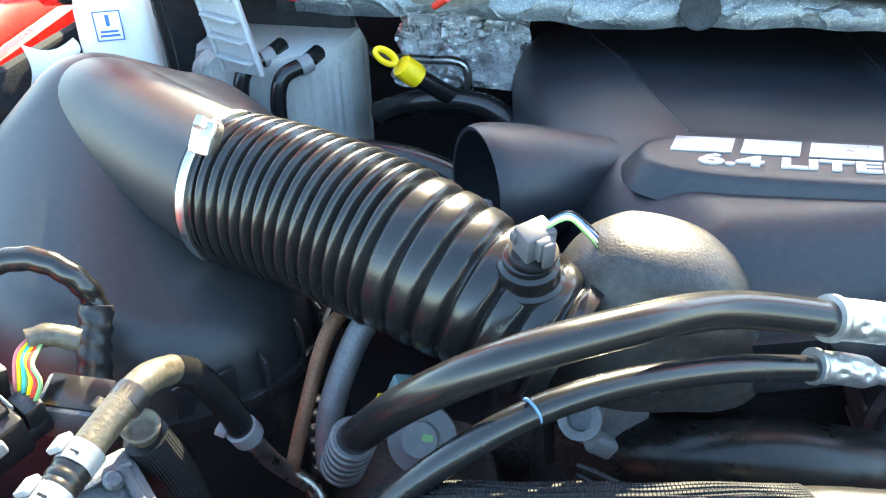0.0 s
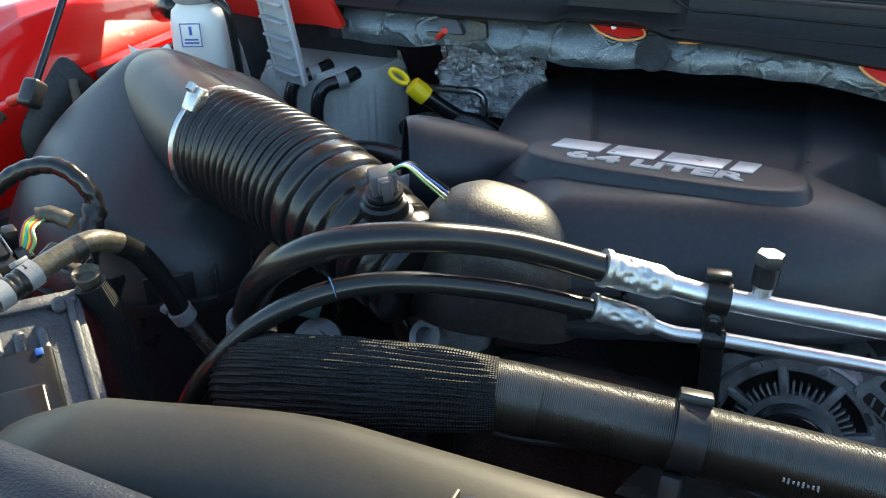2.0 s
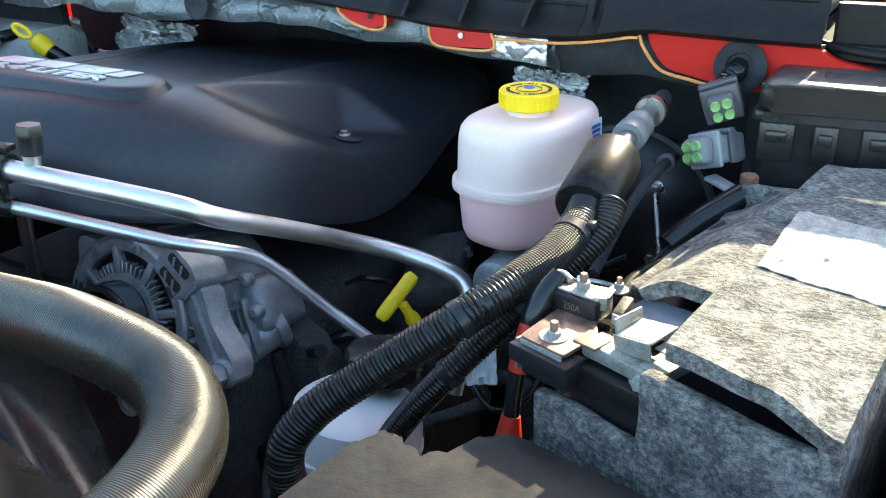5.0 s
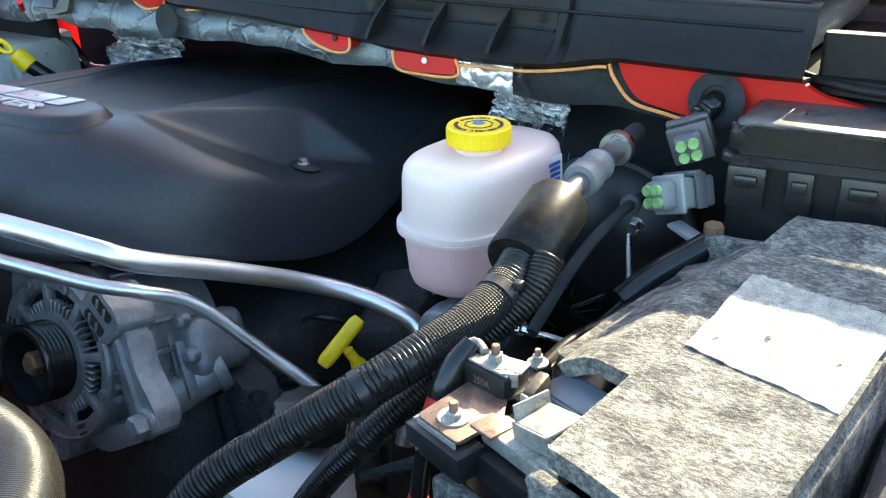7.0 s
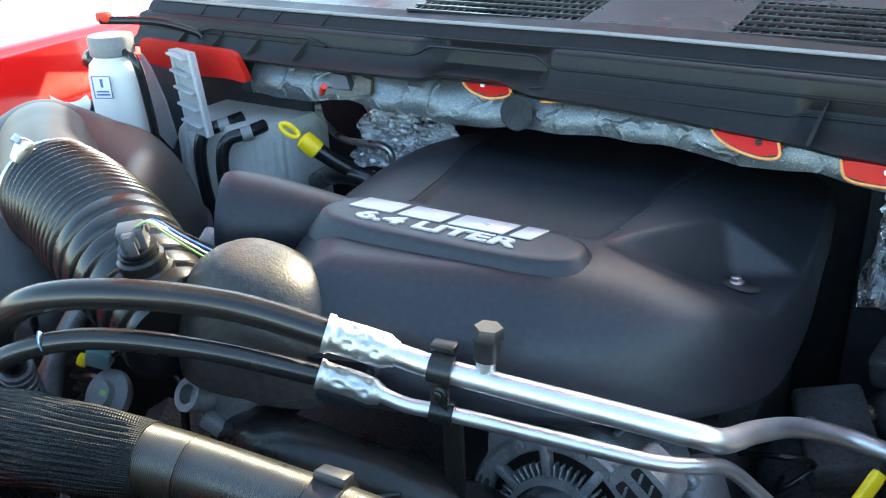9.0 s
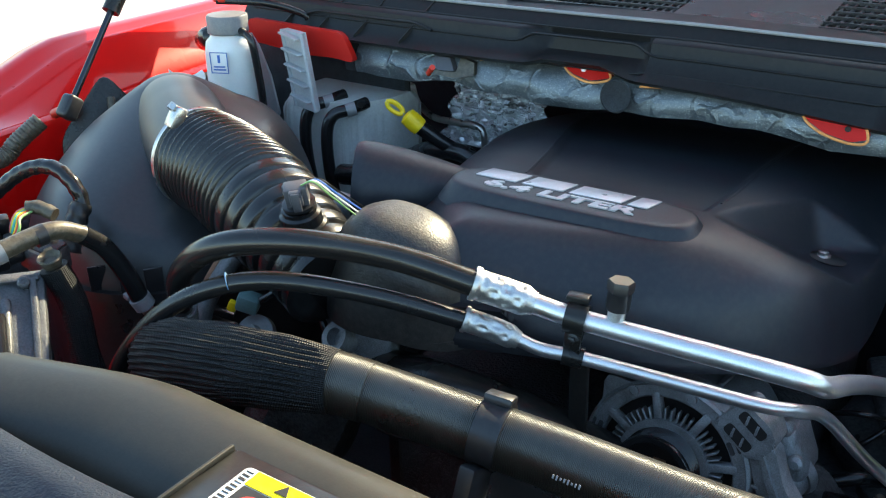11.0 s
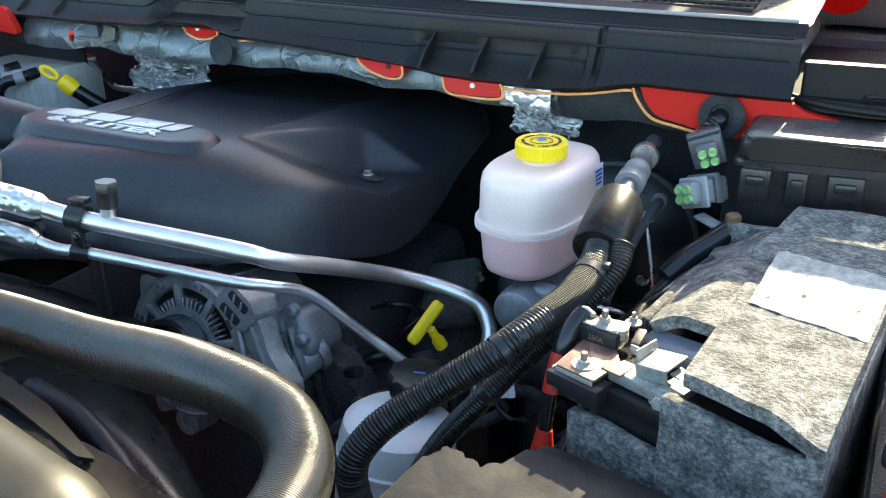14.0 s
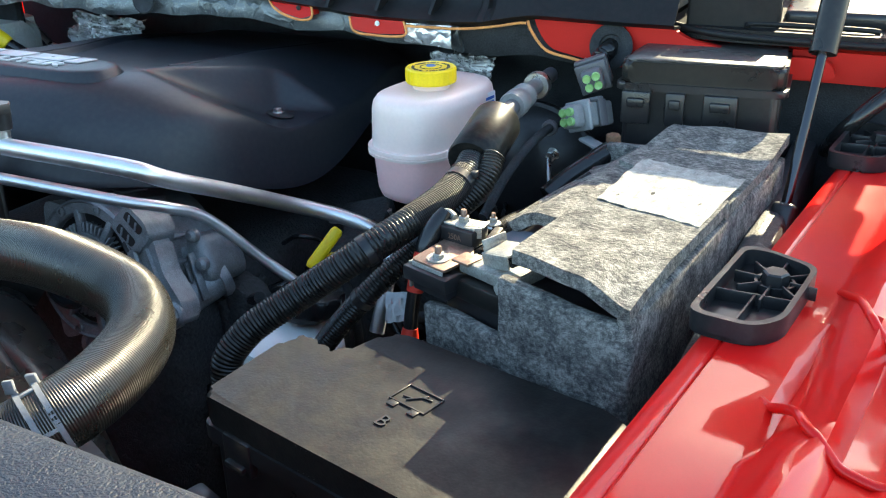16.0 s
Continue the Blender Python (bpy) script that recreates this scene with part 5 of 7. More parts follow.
part("ear", box(0.02, 0.012, 0.006, at(0.26, 0.523, 1.3065, 0, 0, 10), 0.0015), GLOSSY, bracket)
part("screw", hexbolt((0.263, 0.509, 1.272), (0.263, 0.3, 1.32), 0.004, 0.004), GLOSSY, bracket)

# radiator hose with a braided sleeve, seam, strap and spring clamp
radiator = thing("radiator_hose", (0.4, 0.35, 1.2), "thick black ribbed radiator hose with a braided sleeve end", "hose")
HOSE = [(0.136, 0.329, 1.289), (0.18, 0.344, 1.281), (0.314, 0.37, 1.265), (0.44, 0.362, 1.273), (0.549, 0.362, 1.28), (0.613, 0.37, 1.262), (0.655, 0.342, 1.253), (0.676, 0.29, 1.25), (0.665, 0.245, 1.24), (0.61, 0.19, 1.21), (0.56, 0.14, 1.18)]
part("hose", sweep(HOSE, 0.0235, 40, 0.003), RIBBED, radiator)
part("cuff", sweep([(0.14, 0.3305, 1.2875), (0.158, 0.3365, 1.285), (0.176, 0.342, 1.282)], 0.0242, 40, 0.003), RIBBED, radiator, "plain cuff with a raised seam")
part("braided_sleeve", sweep([(0.15, 0.334, 1.286, 0.0255), (0.1, 0.318, 1.287, 0.029), (0.05, 0.312, 1.279, 0.032), (-0.015, 0.314, 1.262, 0.033), (-0.06, 0.332, 1.235, 0.031), (-0.09, 0.36, 1.19, 0.03), (-0.1, 0.38, 1.13, 0.03)], 0.033, 180, 0.004,
                             lambda s, a, L: 1 + 0.035 * math.sin(a * 36 + 1.5 * math.sin(s * 40)) * sstep(0.0, 0.015, s) + 0.015 * math.sin(s * 95 + 3 * math.sin(a * 2))), WEAVE, radiator, "black braided sleeve over the hose end", angle=60)
strap = part("strap", sweep([(0.262, 0.362, 1.272), (0.282, 0.366, 1.269)], 0.0252, 40, 0.002, lambda s, a, L: 1 + 0.03 * (abs(s / L - 0.5) > 0.35)), PLASTIC, radiator, "black plastic hose strap")
part("buckle", box(0.022, 0.016, 0.007, at(0.274, 0.373, 1.296, -20, 4, 10), 0.002), PLASTIC, strap)
part("foot", box(0.014, 0.03, 0.06, at(0.27, 0.335, 1.225, -25), 0.003), PLASTIC, strap)
CA, CB = Vector((0.6715, 0.262, 1.2435)), Vector((0.658, 0.2345, 1.2355))
AXC = along(CA, CB)
clamp = part("spring_clamp", lathe([(0.0244, 0.006), (0.0264, 0.006), (0.0264, 0.0095), (0.0244, 0.0095), (0.0244, 0.006)], AXC, 40, cap=False), PALE, radiator, "pale grey spring clamp")
part("second_ring", lathe([(0.0244, 0.018), (0.0264, 0.018), (0.0264, 0.0215), (0.0244, 0.0215), (0.0244, 0.018)], AXC, 40, cap=False), PALE, clamp)
for k in range(5):
    a = 2 * math.pi * k / 5 + 0.3
    part("cross_bar", box(0.003, 0.0018, 0.014, AXC @ pose(0.0253 * math.cos(a), 0.0253 * math.sin(a), 0.0138, 0, 0, math.degrees(a) + 90), 0.0005), PALE, clamp)
for e in (-1, 1):
    part("ear", box(0.007, 0.003, 0.009, at(0.656 + 0.003 * e, 0.247 + 0.006 * e, 1.2675, 8 * e, -10, 25), 0.001), PALE, clamp)
for k in range(8):
    x = 0.355 - 0.004 * k
    part("stamp", box(0.0013, 0.0006, 0.0034 - 0.0008 * (k % 3), at(0.344 + 0.7 * (x - 0.34), 0.3405, 1.2755, -35, 0, -3), 0.0001), INKGREY, radiator, "faded pale stamp mark")

# large corrugated intake tube from the air box to the engine
intake = thing("intake_tube", (-0.13, 0.52, 1.25), "black corrugated rubber intake tube with wide ribs", "intake tube")
PIPE = [(-0.262, 0.566, 1.322), (-0.19, 0.545, 1.322), (-0.11, 0.518, 1.312), (-0.045, 0.496, 1.296), (0.02, 0.476, 1.272)]


def bellows(s, a, L):
    """Close round ribs, then broad smooth bands parted by narrow grooves."""
    if s < 0.018:
        return 0.985
    if s < 0.165:
        return 0.9 + 0.13 * abs(math.sin(math.pi * (s - 0.018) / 0.0105)) ** 0.9
    w = ((s - 0.165) / 0.0205) % 1.0
    return (1.005 - 0.085 * math.exp(-((min(w, 1 - w) * 0.0205) / 0.0024) ** 2) - 0.02 * abs(w - 0.5)) * (1 - 0.17 * sstep(0.165, L, s))


part("bellows", sweep(PIPE, 0.0595, 64, 0.0014, bellows), RUBBER, intake, angle=60)
band_ = part("clamp_band", sweep([(-0.259, 0.565, 1.322), (-0.2515, 0.563, 1.322)], 0.0602, 56, 0.002, lambda s, a, L: 1 + 0.012 * (abs(s / L - 0.5) > 0.4)), STEEL, intake, "bright steel worm-drive clamp")
part("screw_housing", box(0.02, 0.014, 0.026, at(-0.2545, 0.535, 1.3795, -32, 0, -16), 0.003), STEEL, band_)
part("screw_head", lathe([(0.005, 0), (0.005, 0.008)], along((-0.256, 0.53, 1.39), (-0.25, 0.57, 1.42)), 6), STEEL, band_)
boss = part("sensor_boss", lathe([(0.03, -0.02), (0.024, 0.012), (0.021, 0.014), (0.02, 0.024), (0.017, 0.026), (0.017, 0.03), (0.015, 0.031)], along((-0.012, 0.478, 1.318), (-0.008, 0.455, 1.42)), 30), RUBBER, intake, "stepped rubber boss")

sensor = thing("air_sensor", (-0.008, 0.47, 1.34), "grey plug-in air temperature sensor with fine wires", "sensor")
SM = along((-0.009, 0.472, 1.344), (-0.003, 0.452, 1.42), 25)
part("barrel", lathe([(0.013, 0), (0.013, 0.006), (0.016, 0.007), (0.016, 0.01), (0.01, 0.011)], SM, 24), PLASTIC, sensor)
plugb = part("connector", join(box(0.022, 0.017, 0.024, SM @ pose(0, 0, 0.018), 0.002), box(0.026, 0.006, 0.008, SM @ pose(0, 0.006, 0.022), 0.001), box(0.012, 0.006, 0.016, SM @ pose(0, -0.011, 0.022), 0.0015)), SENSOR, sensor, "grey clipped connector")
part("latch", box(0.008, 0.003, 0.02, SM @ pose(0, -0.0155, 0.02), 0.001), SENSOR, plugb)
for k, (mat, lab) in enumerate(((GREEN, "green wire"), (WHITE, "pale wire"), (BLUEINK, "blue wire"), (RUBBER, "black wire"))):
    part("wire", sweep([(0.0, 0.466 + 0.003 * k, 1.373), (0.012, 0.47 + 0.003 * k, 1.378), (0.022, 0.482 + 0.004 * k, 1.362), (0.03, 0.51 + 0.006 * k, 1.332), (0.02, 0.55 + 0.006 * k, 1.3)], 0.0009, 8, 0.004), mat, sensor, lab)

# ================= passenger side =================
BOX_PLAN = [(-0.205, 0.49), (-0.27, 0.43), (-0.38, 0.415), (-0.49, 0.46), (-0.545, 0.56), (-0.55, 0.68), (-0.53, 0.76), (-0.45, 0.82), (-0.36, 0.83), (-0.27, 0.77), (-0.215, 0.66), (-0.195, 0.57)]


def airbox_height(x, y, d):
    """One smooth hump: a ridge that carries on the neck's line, broad flanks, a lobe behind."""
    run, off = (x + 0.262) * -0.843 + (y - 0.566) * 0.538, -(x + 0.262) * 0.538 - (y - 0.566) * 0.843
    q = abs(off)
    ridge = 1.38 - (q * q / 0.12 if q < 0.04 else 0.0133 + 0.62 * (q - 0.04) + 1.6 * max(0, q - 0.1) ** 2) - 4.0 * max(0, run - 0.19) ** 2
    ridge = smin(ridge, 1.284 + 0.52 * run, 0.05)
    lobe = 1.335 - 0.6 * math.hypot(x + 0.37, (y - 0.74) * 0.9)
    edge = 1.205 + 0.05 * (1 - math.exp(-d / 0.016)) + 2.1 * d
    return smin(edge, smax(ridge, lobe, 0.02), 0.06)


airbox = thing("air_box", (-0.37, 0.62, 1.1), "satin black plastic air filter box with a rounded neck", "air box")
part("lid", shell(BOX_PLAN, (-0.38, 0.63), airbox_height, lambda x, y: 1.205, 150, fine_in, 0.01), AIRBOX, airbox, angle=60)
part("neck", sweep([(-0.25, 0.5625, 1.322, 0.056), (-0.3, 0.59, 1.322, 0.0565), (-0.36, 0.628, 1.321, 0.0575), (-0.42, 0.667, 1.317, 0.059), (-0.46, 0.692, 1.303, 0.058), (-0.49, 0.712, 1.275, 0.045)], 0.057, 48, 0.008), AIRBOX, airbox, "smooth round outlet neck", angle=60)
part("flange", prism([(p[0], p[1]) for p in ring_out([(x * 1.02 + 0.008, (y - 0.63) * 1.04 + 0.63) for x, y in BOX_PLAN], 60)], 1.188, 1.2, None, 0.002), PLASTIC, airbox)
part("base", prism([(p[0], p[1]) for p in ring_out(BOX_PLAN, 60)], 0.95, 1.188, None, 0.004), PLASTIC, airbox)
for k, (x, y) in enumerate(((-0.232, 0.455), (-0.255, 0.438), (-0.29, 0.423), (-0.21, 0.478), (-0.198, 0.52), (-0.193, 0.55))):
    part("rib", box(0.003, 0.02, 0.035, at(x, y, 1.212, 0, 0, -35 if k < 3 else 40), 0.001), PLASTIC, airbox)
for k in range(6):
    part("fir_tree_rib", box(0.03, 0.012, 0.006, at(-0.178, 0.5, 1.17 - 0.016 * k, 0, 18, 30), 0.002), PLASTIC, airbox)

bottle = thing("coolant_bottle", (-0.535, 0.86, 1.1), "white translucent coolant bottle with a dark cap", "coolant bottle")
part("body", lathe([(0.03, -0.25), (0.045, -0.24), (0.046, -0.07), (0.045, -0.035), (0.041, -0.018), (0.034, -0.012), (0.031, -0.006)], at(-0.52, 0.862, 1.395) @ Matrix.Diagonal((0.88, 0.88, 1, 1)), 36, lobes=lambda a: 1 + 0.05 * math.cos(2 * a)), CLEARMILK, bottle)
part("cap", lathe([(0.034, -0.006), (0.036, -0.004), (0.036, 0.022), (0.034, 0.025), (0.0, 0.026)], at(-0.52, 0.862, 1.395) @ Matrix.Diagonal((0.88, 0.88, 0.9, 1)), 40, lobes=lambda a: 1 + 0.012 * math.cos(12 * a)), GREY, bottle, "dark grey screw cap")
sticker = part("sticker", box(0.028, 0.001, 0.032, at(-0.503, 0.8215, 1.352, 0, 0, 24), 0.0003), WHITE, bottle, "small white sticker with a blue border")
for x0, z0, w, h in ((0, 0.0155, 0.028, 0.0012), (0, -0.0155, 0.028, 0.0012), (-0.0135, 0, 0.0012, 0.032), (0.0135, 0, 0.0012, 0.032), (0, 0.006, 0.004, 0.012), (0, -0.006, 0.018, 0.0022), (0, -0.0105, 0.02, 0.0022)):
    part("print_bar", box(w, 0.0008, h, at(-0.503, 0.8215, 1.352, 0, 0, 24) @ pose(x0, -0.0008, z0), 0), BLUEINK, sticker)
part("overflow_hose", sweep([(-0.49, 0.86, 1.395), (-0.465, 0.855, 1.385), (-0.462, 0.86, 1.34), (-0.463, 0.865, 1.27), (-0.47, 0.86, 1.2)], 0.006, 12, 0.005), RUBBER, bottle, "black ribbed overflow hose")

washer = thing("washer_tank", (-0.42, 0.97, 1.05), "dusty translucent washer tank with a ladder-like filler", "washer tank")
part("tank", prism(rounded([(-0.47, 0.9), (-0.36, 0.905), (-0.3, 0.95), (-0.29, 1.05), (-0.34, 1.08), (-0.47, 1.08)], 0.04, 5), 1.05, 1.29, None, 0.025, 4), TANK, washer)
FILL = [Vector((-0.423, 0.9, 1.394)), Vector((-0.388, 0.882, 1.282))]
for e in (-0.026, 0.026):
    part("filler_rail", sweep([(p.x + e, p.y - 0.25 * e, p.z) for p in (FILL[0], FILL[0].lerp(FILL[1], 0.5), FILL[1])], 0.0035, 12, 0.006), FROSTED, washer)
part("filler_web", skin([[(p.x + e, p.y - 0.25 * e + d, p.z) for e, d in ((-0.025, 0.0), (0.025, 0.0), (0.025, 0.012), (-0.025, 0.012))] for p in (FILL[0], FILL[0].lerp(FILL[1], 0.5), FILL[1])], close_v=True, cap=True), FROSTED, washer, "sloping pale filler with cross ribs")
web = bmesh.new()
web.faces.new([web.verts.new(p) for p in ((-0.541, 0.930, 1.375), (-0.526, 0.930, 1.356), (-0.505, 0.930, 1.309), (-0.492, 0.930, 1.248), (-0.504, 0.930, 1.230), (-0.549, 0.930, 1.262), (-0.568, 0.930, 1.281))])
part("side_web", thick(web, 0.004), FROSTED, washer, "curved pale side web of the filler")
for t in (0.05, 0.25, 0.45, 0.65, 0.85):
    p = FILL[0].lerp(FILL[1], t)
    part("cross_rib", box(0.048, 0.012, 0.0035, at(p.x, p.y - 0.006, p.z, 0, 6, -14), 0.001), FROSTED, washer)
for k, (x, y, z) in enumerate(((-0.372, 0.916, 1.289), (-0.327, 0.915, 1.283))):
    h = part("hose", sweep([(x + 0.008, y + 0.03, z + 0.004), (x, y, z), (x - 0.018, y - 0.02, z - 0.008), (x - 0.024, y - 0.03, z - 0.035), (x - 0.022, y - 0.032, z - 0.09), (x - 0.01, y - 0.03, z - 0.16)], 0.0095, 16, 0.004), RUBBER, washer, "black rubber hose end")
    cl = part("hose_clip", sweep([(x + 0.006, y + 0.006, z + 0.001), (x - 0.004, y - 0.005, z - 0.002)], 0.0108, 20, 0.002), PALE, h, "pale spring clip")

dip = thing("transmission_dipstick", (-0.2, 0.9, 1.2), "yellow plastic dipstick with a looped pull ring", "dipstick")


def ring_handle():
    c, a, b = Vector((-0.2225, 0.893, 1.307)), Vector((0.02, 0.012, -0.018)).normalized(), Vector((0.312, 0.591, 0.744)).normalized()
    return sweep([c + a * 0.0135 * math.cos(t) + b * 0.0058 * math.sin(t) for t in (2 * math.pi * k / 16 for k in range(17))], 0.0042, 14, 0.003, flat=0.8)


part("pull_ring", ring_handle(), YELLOW, dip)
part("cap", lathe([(0.006, 0), (0.013, 0.003), (0.014, 0.02), (0.013, 0.028), (0.007, 0.03)], along((-0.209, 0.9, 1.297), (-0.188, 0.912, 1.274)), 24, lobes=lambda a: 1 + 0.02 * math.cos(8 * a)), YELLOW, dip)
part("tube", sweep([(-0.192, 0.911, 1.278), (-0.16, 0.935, 1.248), (-0.1, 0.98, 1.2), (-0.05, 1.0, 1.1)], 0.011, 16, 0.006), RUBBER, dip, "black dipstick tube")

solo("heater_pipe", sweep([(-0.47, 1.1, 1.278), (-0.4, 1.095, 1.28), (-0.355, 1.085, 1.274), (-0.31, 1.075, 1.25), (-0.275, 1.065, 1.239), (-0.21, 1.045, 1.246), (-0.175, 1.035, 1.25), (-0.16, 1.033, 1.24), (-0.157, 1.035, 1.2)], 0.0055, 14, 0.005), STEEL, "bent bare metal heater pipe behind the engine", "pipe")
for pts, r in (([(-0.26, 0.98, 1.2), (-0.2, 0.95, 1.23), (-0.12, 0.93, 1.24), (-0.06, 0.92, 1.2)], 0.014), ([(-0.3, 0.86, 1.2), (-0.22, 0.83, 1.22), (-0.14, 0.8, 1.22), (-0.08, 0.78, 1.19)], 0.016), ([(-0.18, 0.66, 1.2), (-0.14, 0.7, 1.24), (-0.09, 0.72, 1.25)], 0.015)):
    solo("coolant_hose", sweep(pts, r, 18, 0.006), RUBBER, "black rubber coolant hose beside the engine cover", "hose", "coolant hoses")
ic = thing("ignition_plug", (-0.09, 0.6, 1.26), "pale grey connector tucked inside the cover horn", "connector")
part("body", box(0.03, 0.03, 0.026, at(-0.075, 0.608, 1.283, 10, 20, 30), 0.005, 3), PALE, ic)
part("collar", lathe([(0.014, 0), (0.014, 0.012), (0.011, 0.016)], along((-0.07, 0.61, 1.285), (-0.02, 0.63, 1.3)), 20), PALE, ic)
part("lead", sweep([(-0.09, 0.6, 1.28), (-0.12, 0.6, 1.27), (-0.15, 0.62, 1.24)], 0.006, 12, 0.005), RUBBER, ic)

# hood struts
def strut(foot, top, side):
    st = thing("hood_strut", foot, "black gas strut holding up the hood", "gas strut", "hood struts")
    f, t = Vector(foot), Vector(top)
    part("rod", sweep([f, f.lerp(t, 0.23)], 0.0046, 14, 0.02, smooth=False), DARKROD, st, "dark polished strut rod")
    part("cylinder", sweep([f.lerp(t, 0.21), t], 0.0125, 18, 0.02, smooth=False), GLOSSY, st)
    soc = part("socket", box(0.022, 0.024, 0.034, along(f, t) @ pose(0, 0, -0.004), 0.005, 3), PLASTIC, st)
    part("ball_stud", sweep([f - (t - f).normalized() * 0.004, f + Vector((side * 0.045, 0.0, -0.02))], 0.007, 14, 0.01, smooth=False), REDBOOT, soc)


strut((-0.562, 0.6, 1.332), (-0.59, 1.04, 1.86), -1)
strut((1.015, 0.79, 1.233), (1.048, 1.09, 1.9), 1)
solo("wire_conduit", sweep([(-0.585, 0.565, 1.315), (-0.597, 0.53, 1.29), (-0.6, 0.51, 1.275), (-0.6, 0.46, 1.27), (-0.605, 0.4, 1.24)], 0.012, 20, 0.0014, rings(0.005, 0.14)), WORN, "dusty corrugated wire conduit along the fender wall", "conduit", "conduits")
stay = thing("fender_stay", (-0.59, 0.66, 1.15), "dark steel bracket beside the air box", "bracket")
part("plate", prism(rounded([(0, 0), (0.06, 0.02), (0.1, 0.14), (0.04, 0.2), (-0.02, 0.1)], 0.02), 0, 0.004, Matrix.Translation((-0.6, 0.6, 1.17)) @ pose(0, 0, 0, 80, 10, 62), 0.001), GLOSSY, stay)
part("arm", sweep([(-0.585, 0.68, 1.32), (-0.56, 0.66, 1.26), (-0.53, 0.63, 1.2)], 0.006, 10, 0.006), WORN, stay)
solo("paper_tag", thick(skin([[(-0.6 + 0.045 * u + 0.006 * math.sin(v * 5), 0.8 + 0.03 * u, 1.335 - 0.055 * v - 0.012 * math.sin(u * 3 + v * 2)) for u in np.linspace(0, 1, 7)] for v in np.linspace(0, 1, 9)]), 0.0008), WHITE, "creased white paper tag hanging on the fender wall", "tag")
solo("fender_hose", sweep([(-0.62, 0.9, 1.36), (-0.59, 0.88, 1.37), (-0.57, 0.87, 1.375), (-0.56, 0.9, 1.37)], 0.018, 18, 0.005), RUBBER, "thick dusty black hose beside the coolant bottle", "hose")
solo("bottle_hose", sweep([(-0.56, 0.88, 1.432), (-0.5, 0.93, 1.425), (-0.46, 0.97, 1.405), (-0.455, 0.975, 1.39)], 0.006, 12, 0.006), RUBBER, "thin black hose clipped over the filler", "hose")
solo("red_valve", box(0.02, 0.016, 0.014, at(-0.556, 0.885, 1.436, 0, 0, 20), 0.003), REDBOOT, "small red plastic valve on the bottle", "valve")

# engine computer: finned aluminium case
ECU = Matrix.Translation((-0.228, 0.318, 1.283)) @ Matrix(((-0.42, 0.56, 0.53, 0), (-0.905, -0.6, -0.25, 0), (0, -0.57, 0.81, 0), (0, 0, 0, 1))).to_quaternion().to_matrix().to_4x4()
ecu = thing("engine_computer", (-0.25, 0.22, 1.1), "finned cast aluminium engine control unit", "control unit")
part("case", box(0.24, 0.14, 0.02, ECU @ pose(0.11, 0.065, -0.012), 0.004), DARKCAST, ecu)
for k in range(12):
    part("fin", box(0.0095, 0.1, 0.01, ECU @ pose(0.025 + 0.0172 * k, 0.076, 0.0, 0, 0, 0), 0.0042, 3), DARKCAST, ecu)
part("rim", box(0.236, 0.007, 0.006, ECU @ pose(0.112, 0.006, 0.0), 0.002), DARKCAST, ecu)
part("rim", box(0.007, 0.13, 0.006, ECU @ pose(0.0, 0.068, 0.0), 0.002), DARKCAST, ecu)
for u, v in ((0.008, 0.012), (0.008, 0.12), (0.09, 0.006), (0.16, 0.006)):
    part("screw", lathe([(0.006, 0), (0.006, 0.004), (0.004, 0.006)], ECU @ pose(u, v, 0.001), 16), DARKCAST, ecu)
relay = thing("relay_plug", (-0.19, 0.24, 1.2), "black relay plug with a red lock on the control unit", "connector")
RM = ECU @ pose(0.05, 0.092, 0.012)
part("body", box(0.056, 0.095, 0.03, RM @ pose(0, 0.012, 0.004), 0.004), RUBBER, relay)
part("lid", box(0.04, 0.062, 0.022, RM @ pose(0.003, 0.03, 0.022, 8), 0.004, 3), RUBBER, relay)
for u in (-0.026, 0.03):
    part("red_lock", box(0.006, 0.045, 0.012, RM @ pose(u * 1.12, 0.045, 0.02, 0, 0, 6), 0.002), REDBOOT, relay, "red locking bar")
for u, c in ((-0.018, BLUEINK), (0.016, GREEN)):
    part("wire_seal", box(0.006, 0.006, 0.004, RM @ pose(u, -0.03, 0.019), 0.001), c, relay)

# worn heater hose with pale quick couplings
lh = thing("worn_hose", (-0.22, 0.3, 1.2), "sun-faded brown rubber hose with pale quick couplings", "hose")
part("hose", sweep([(-0.2, 0.15, 1.284), (-0.222, 0.15, 1.288), (-0.245, 0.158, 1.293), (-0.246, 0.178, 1.3), (-0.226, 0.24, 1.311), (-0.219, 0.3, 1.321), (-0.214, 0.341, 1.323), (-0.2135, 0.37, 1.308)], 0.0092, 20, 0.005), WORN, lh)
part("hose", sweep([(-0.2135, 0.368, 1.309), (-0.2125, 0.39, 1.286), (-0.205, 0.405, 1.25), (-0.2, 0.413, 1.217)], 0.0098, 20, 0.005), RUBBER, lh, "black lower hose run")
for p, q in (((-0.2245, 0.252, 1.313), (-0.223, 0.264, 1.3145)), ((-0.2215, 0.278, 1.3175), (-0.22, 0.29, 1.3195))):
    cp = part("coupling", sweep([p, q], 0.0112, 24, 0.002), PALE, lh, "pale plastic coupling collar")
    part("print_dash", box(0.0055, 0.0016, 0.0006, at((p[0] + q[0]) / 2 + 0.002, (p[1] + q[1]) / 2 - 0.004, p[2] + 0.0112, 25, 8, -10), 0), INK, cp)
    part("tab", box(0.01, 0.012, 0.004, at(p[0] - 0.008, (p[1] + q[1]) / 2, p[2] + 0.011, 0, -30), 0.001), PALE, cp)
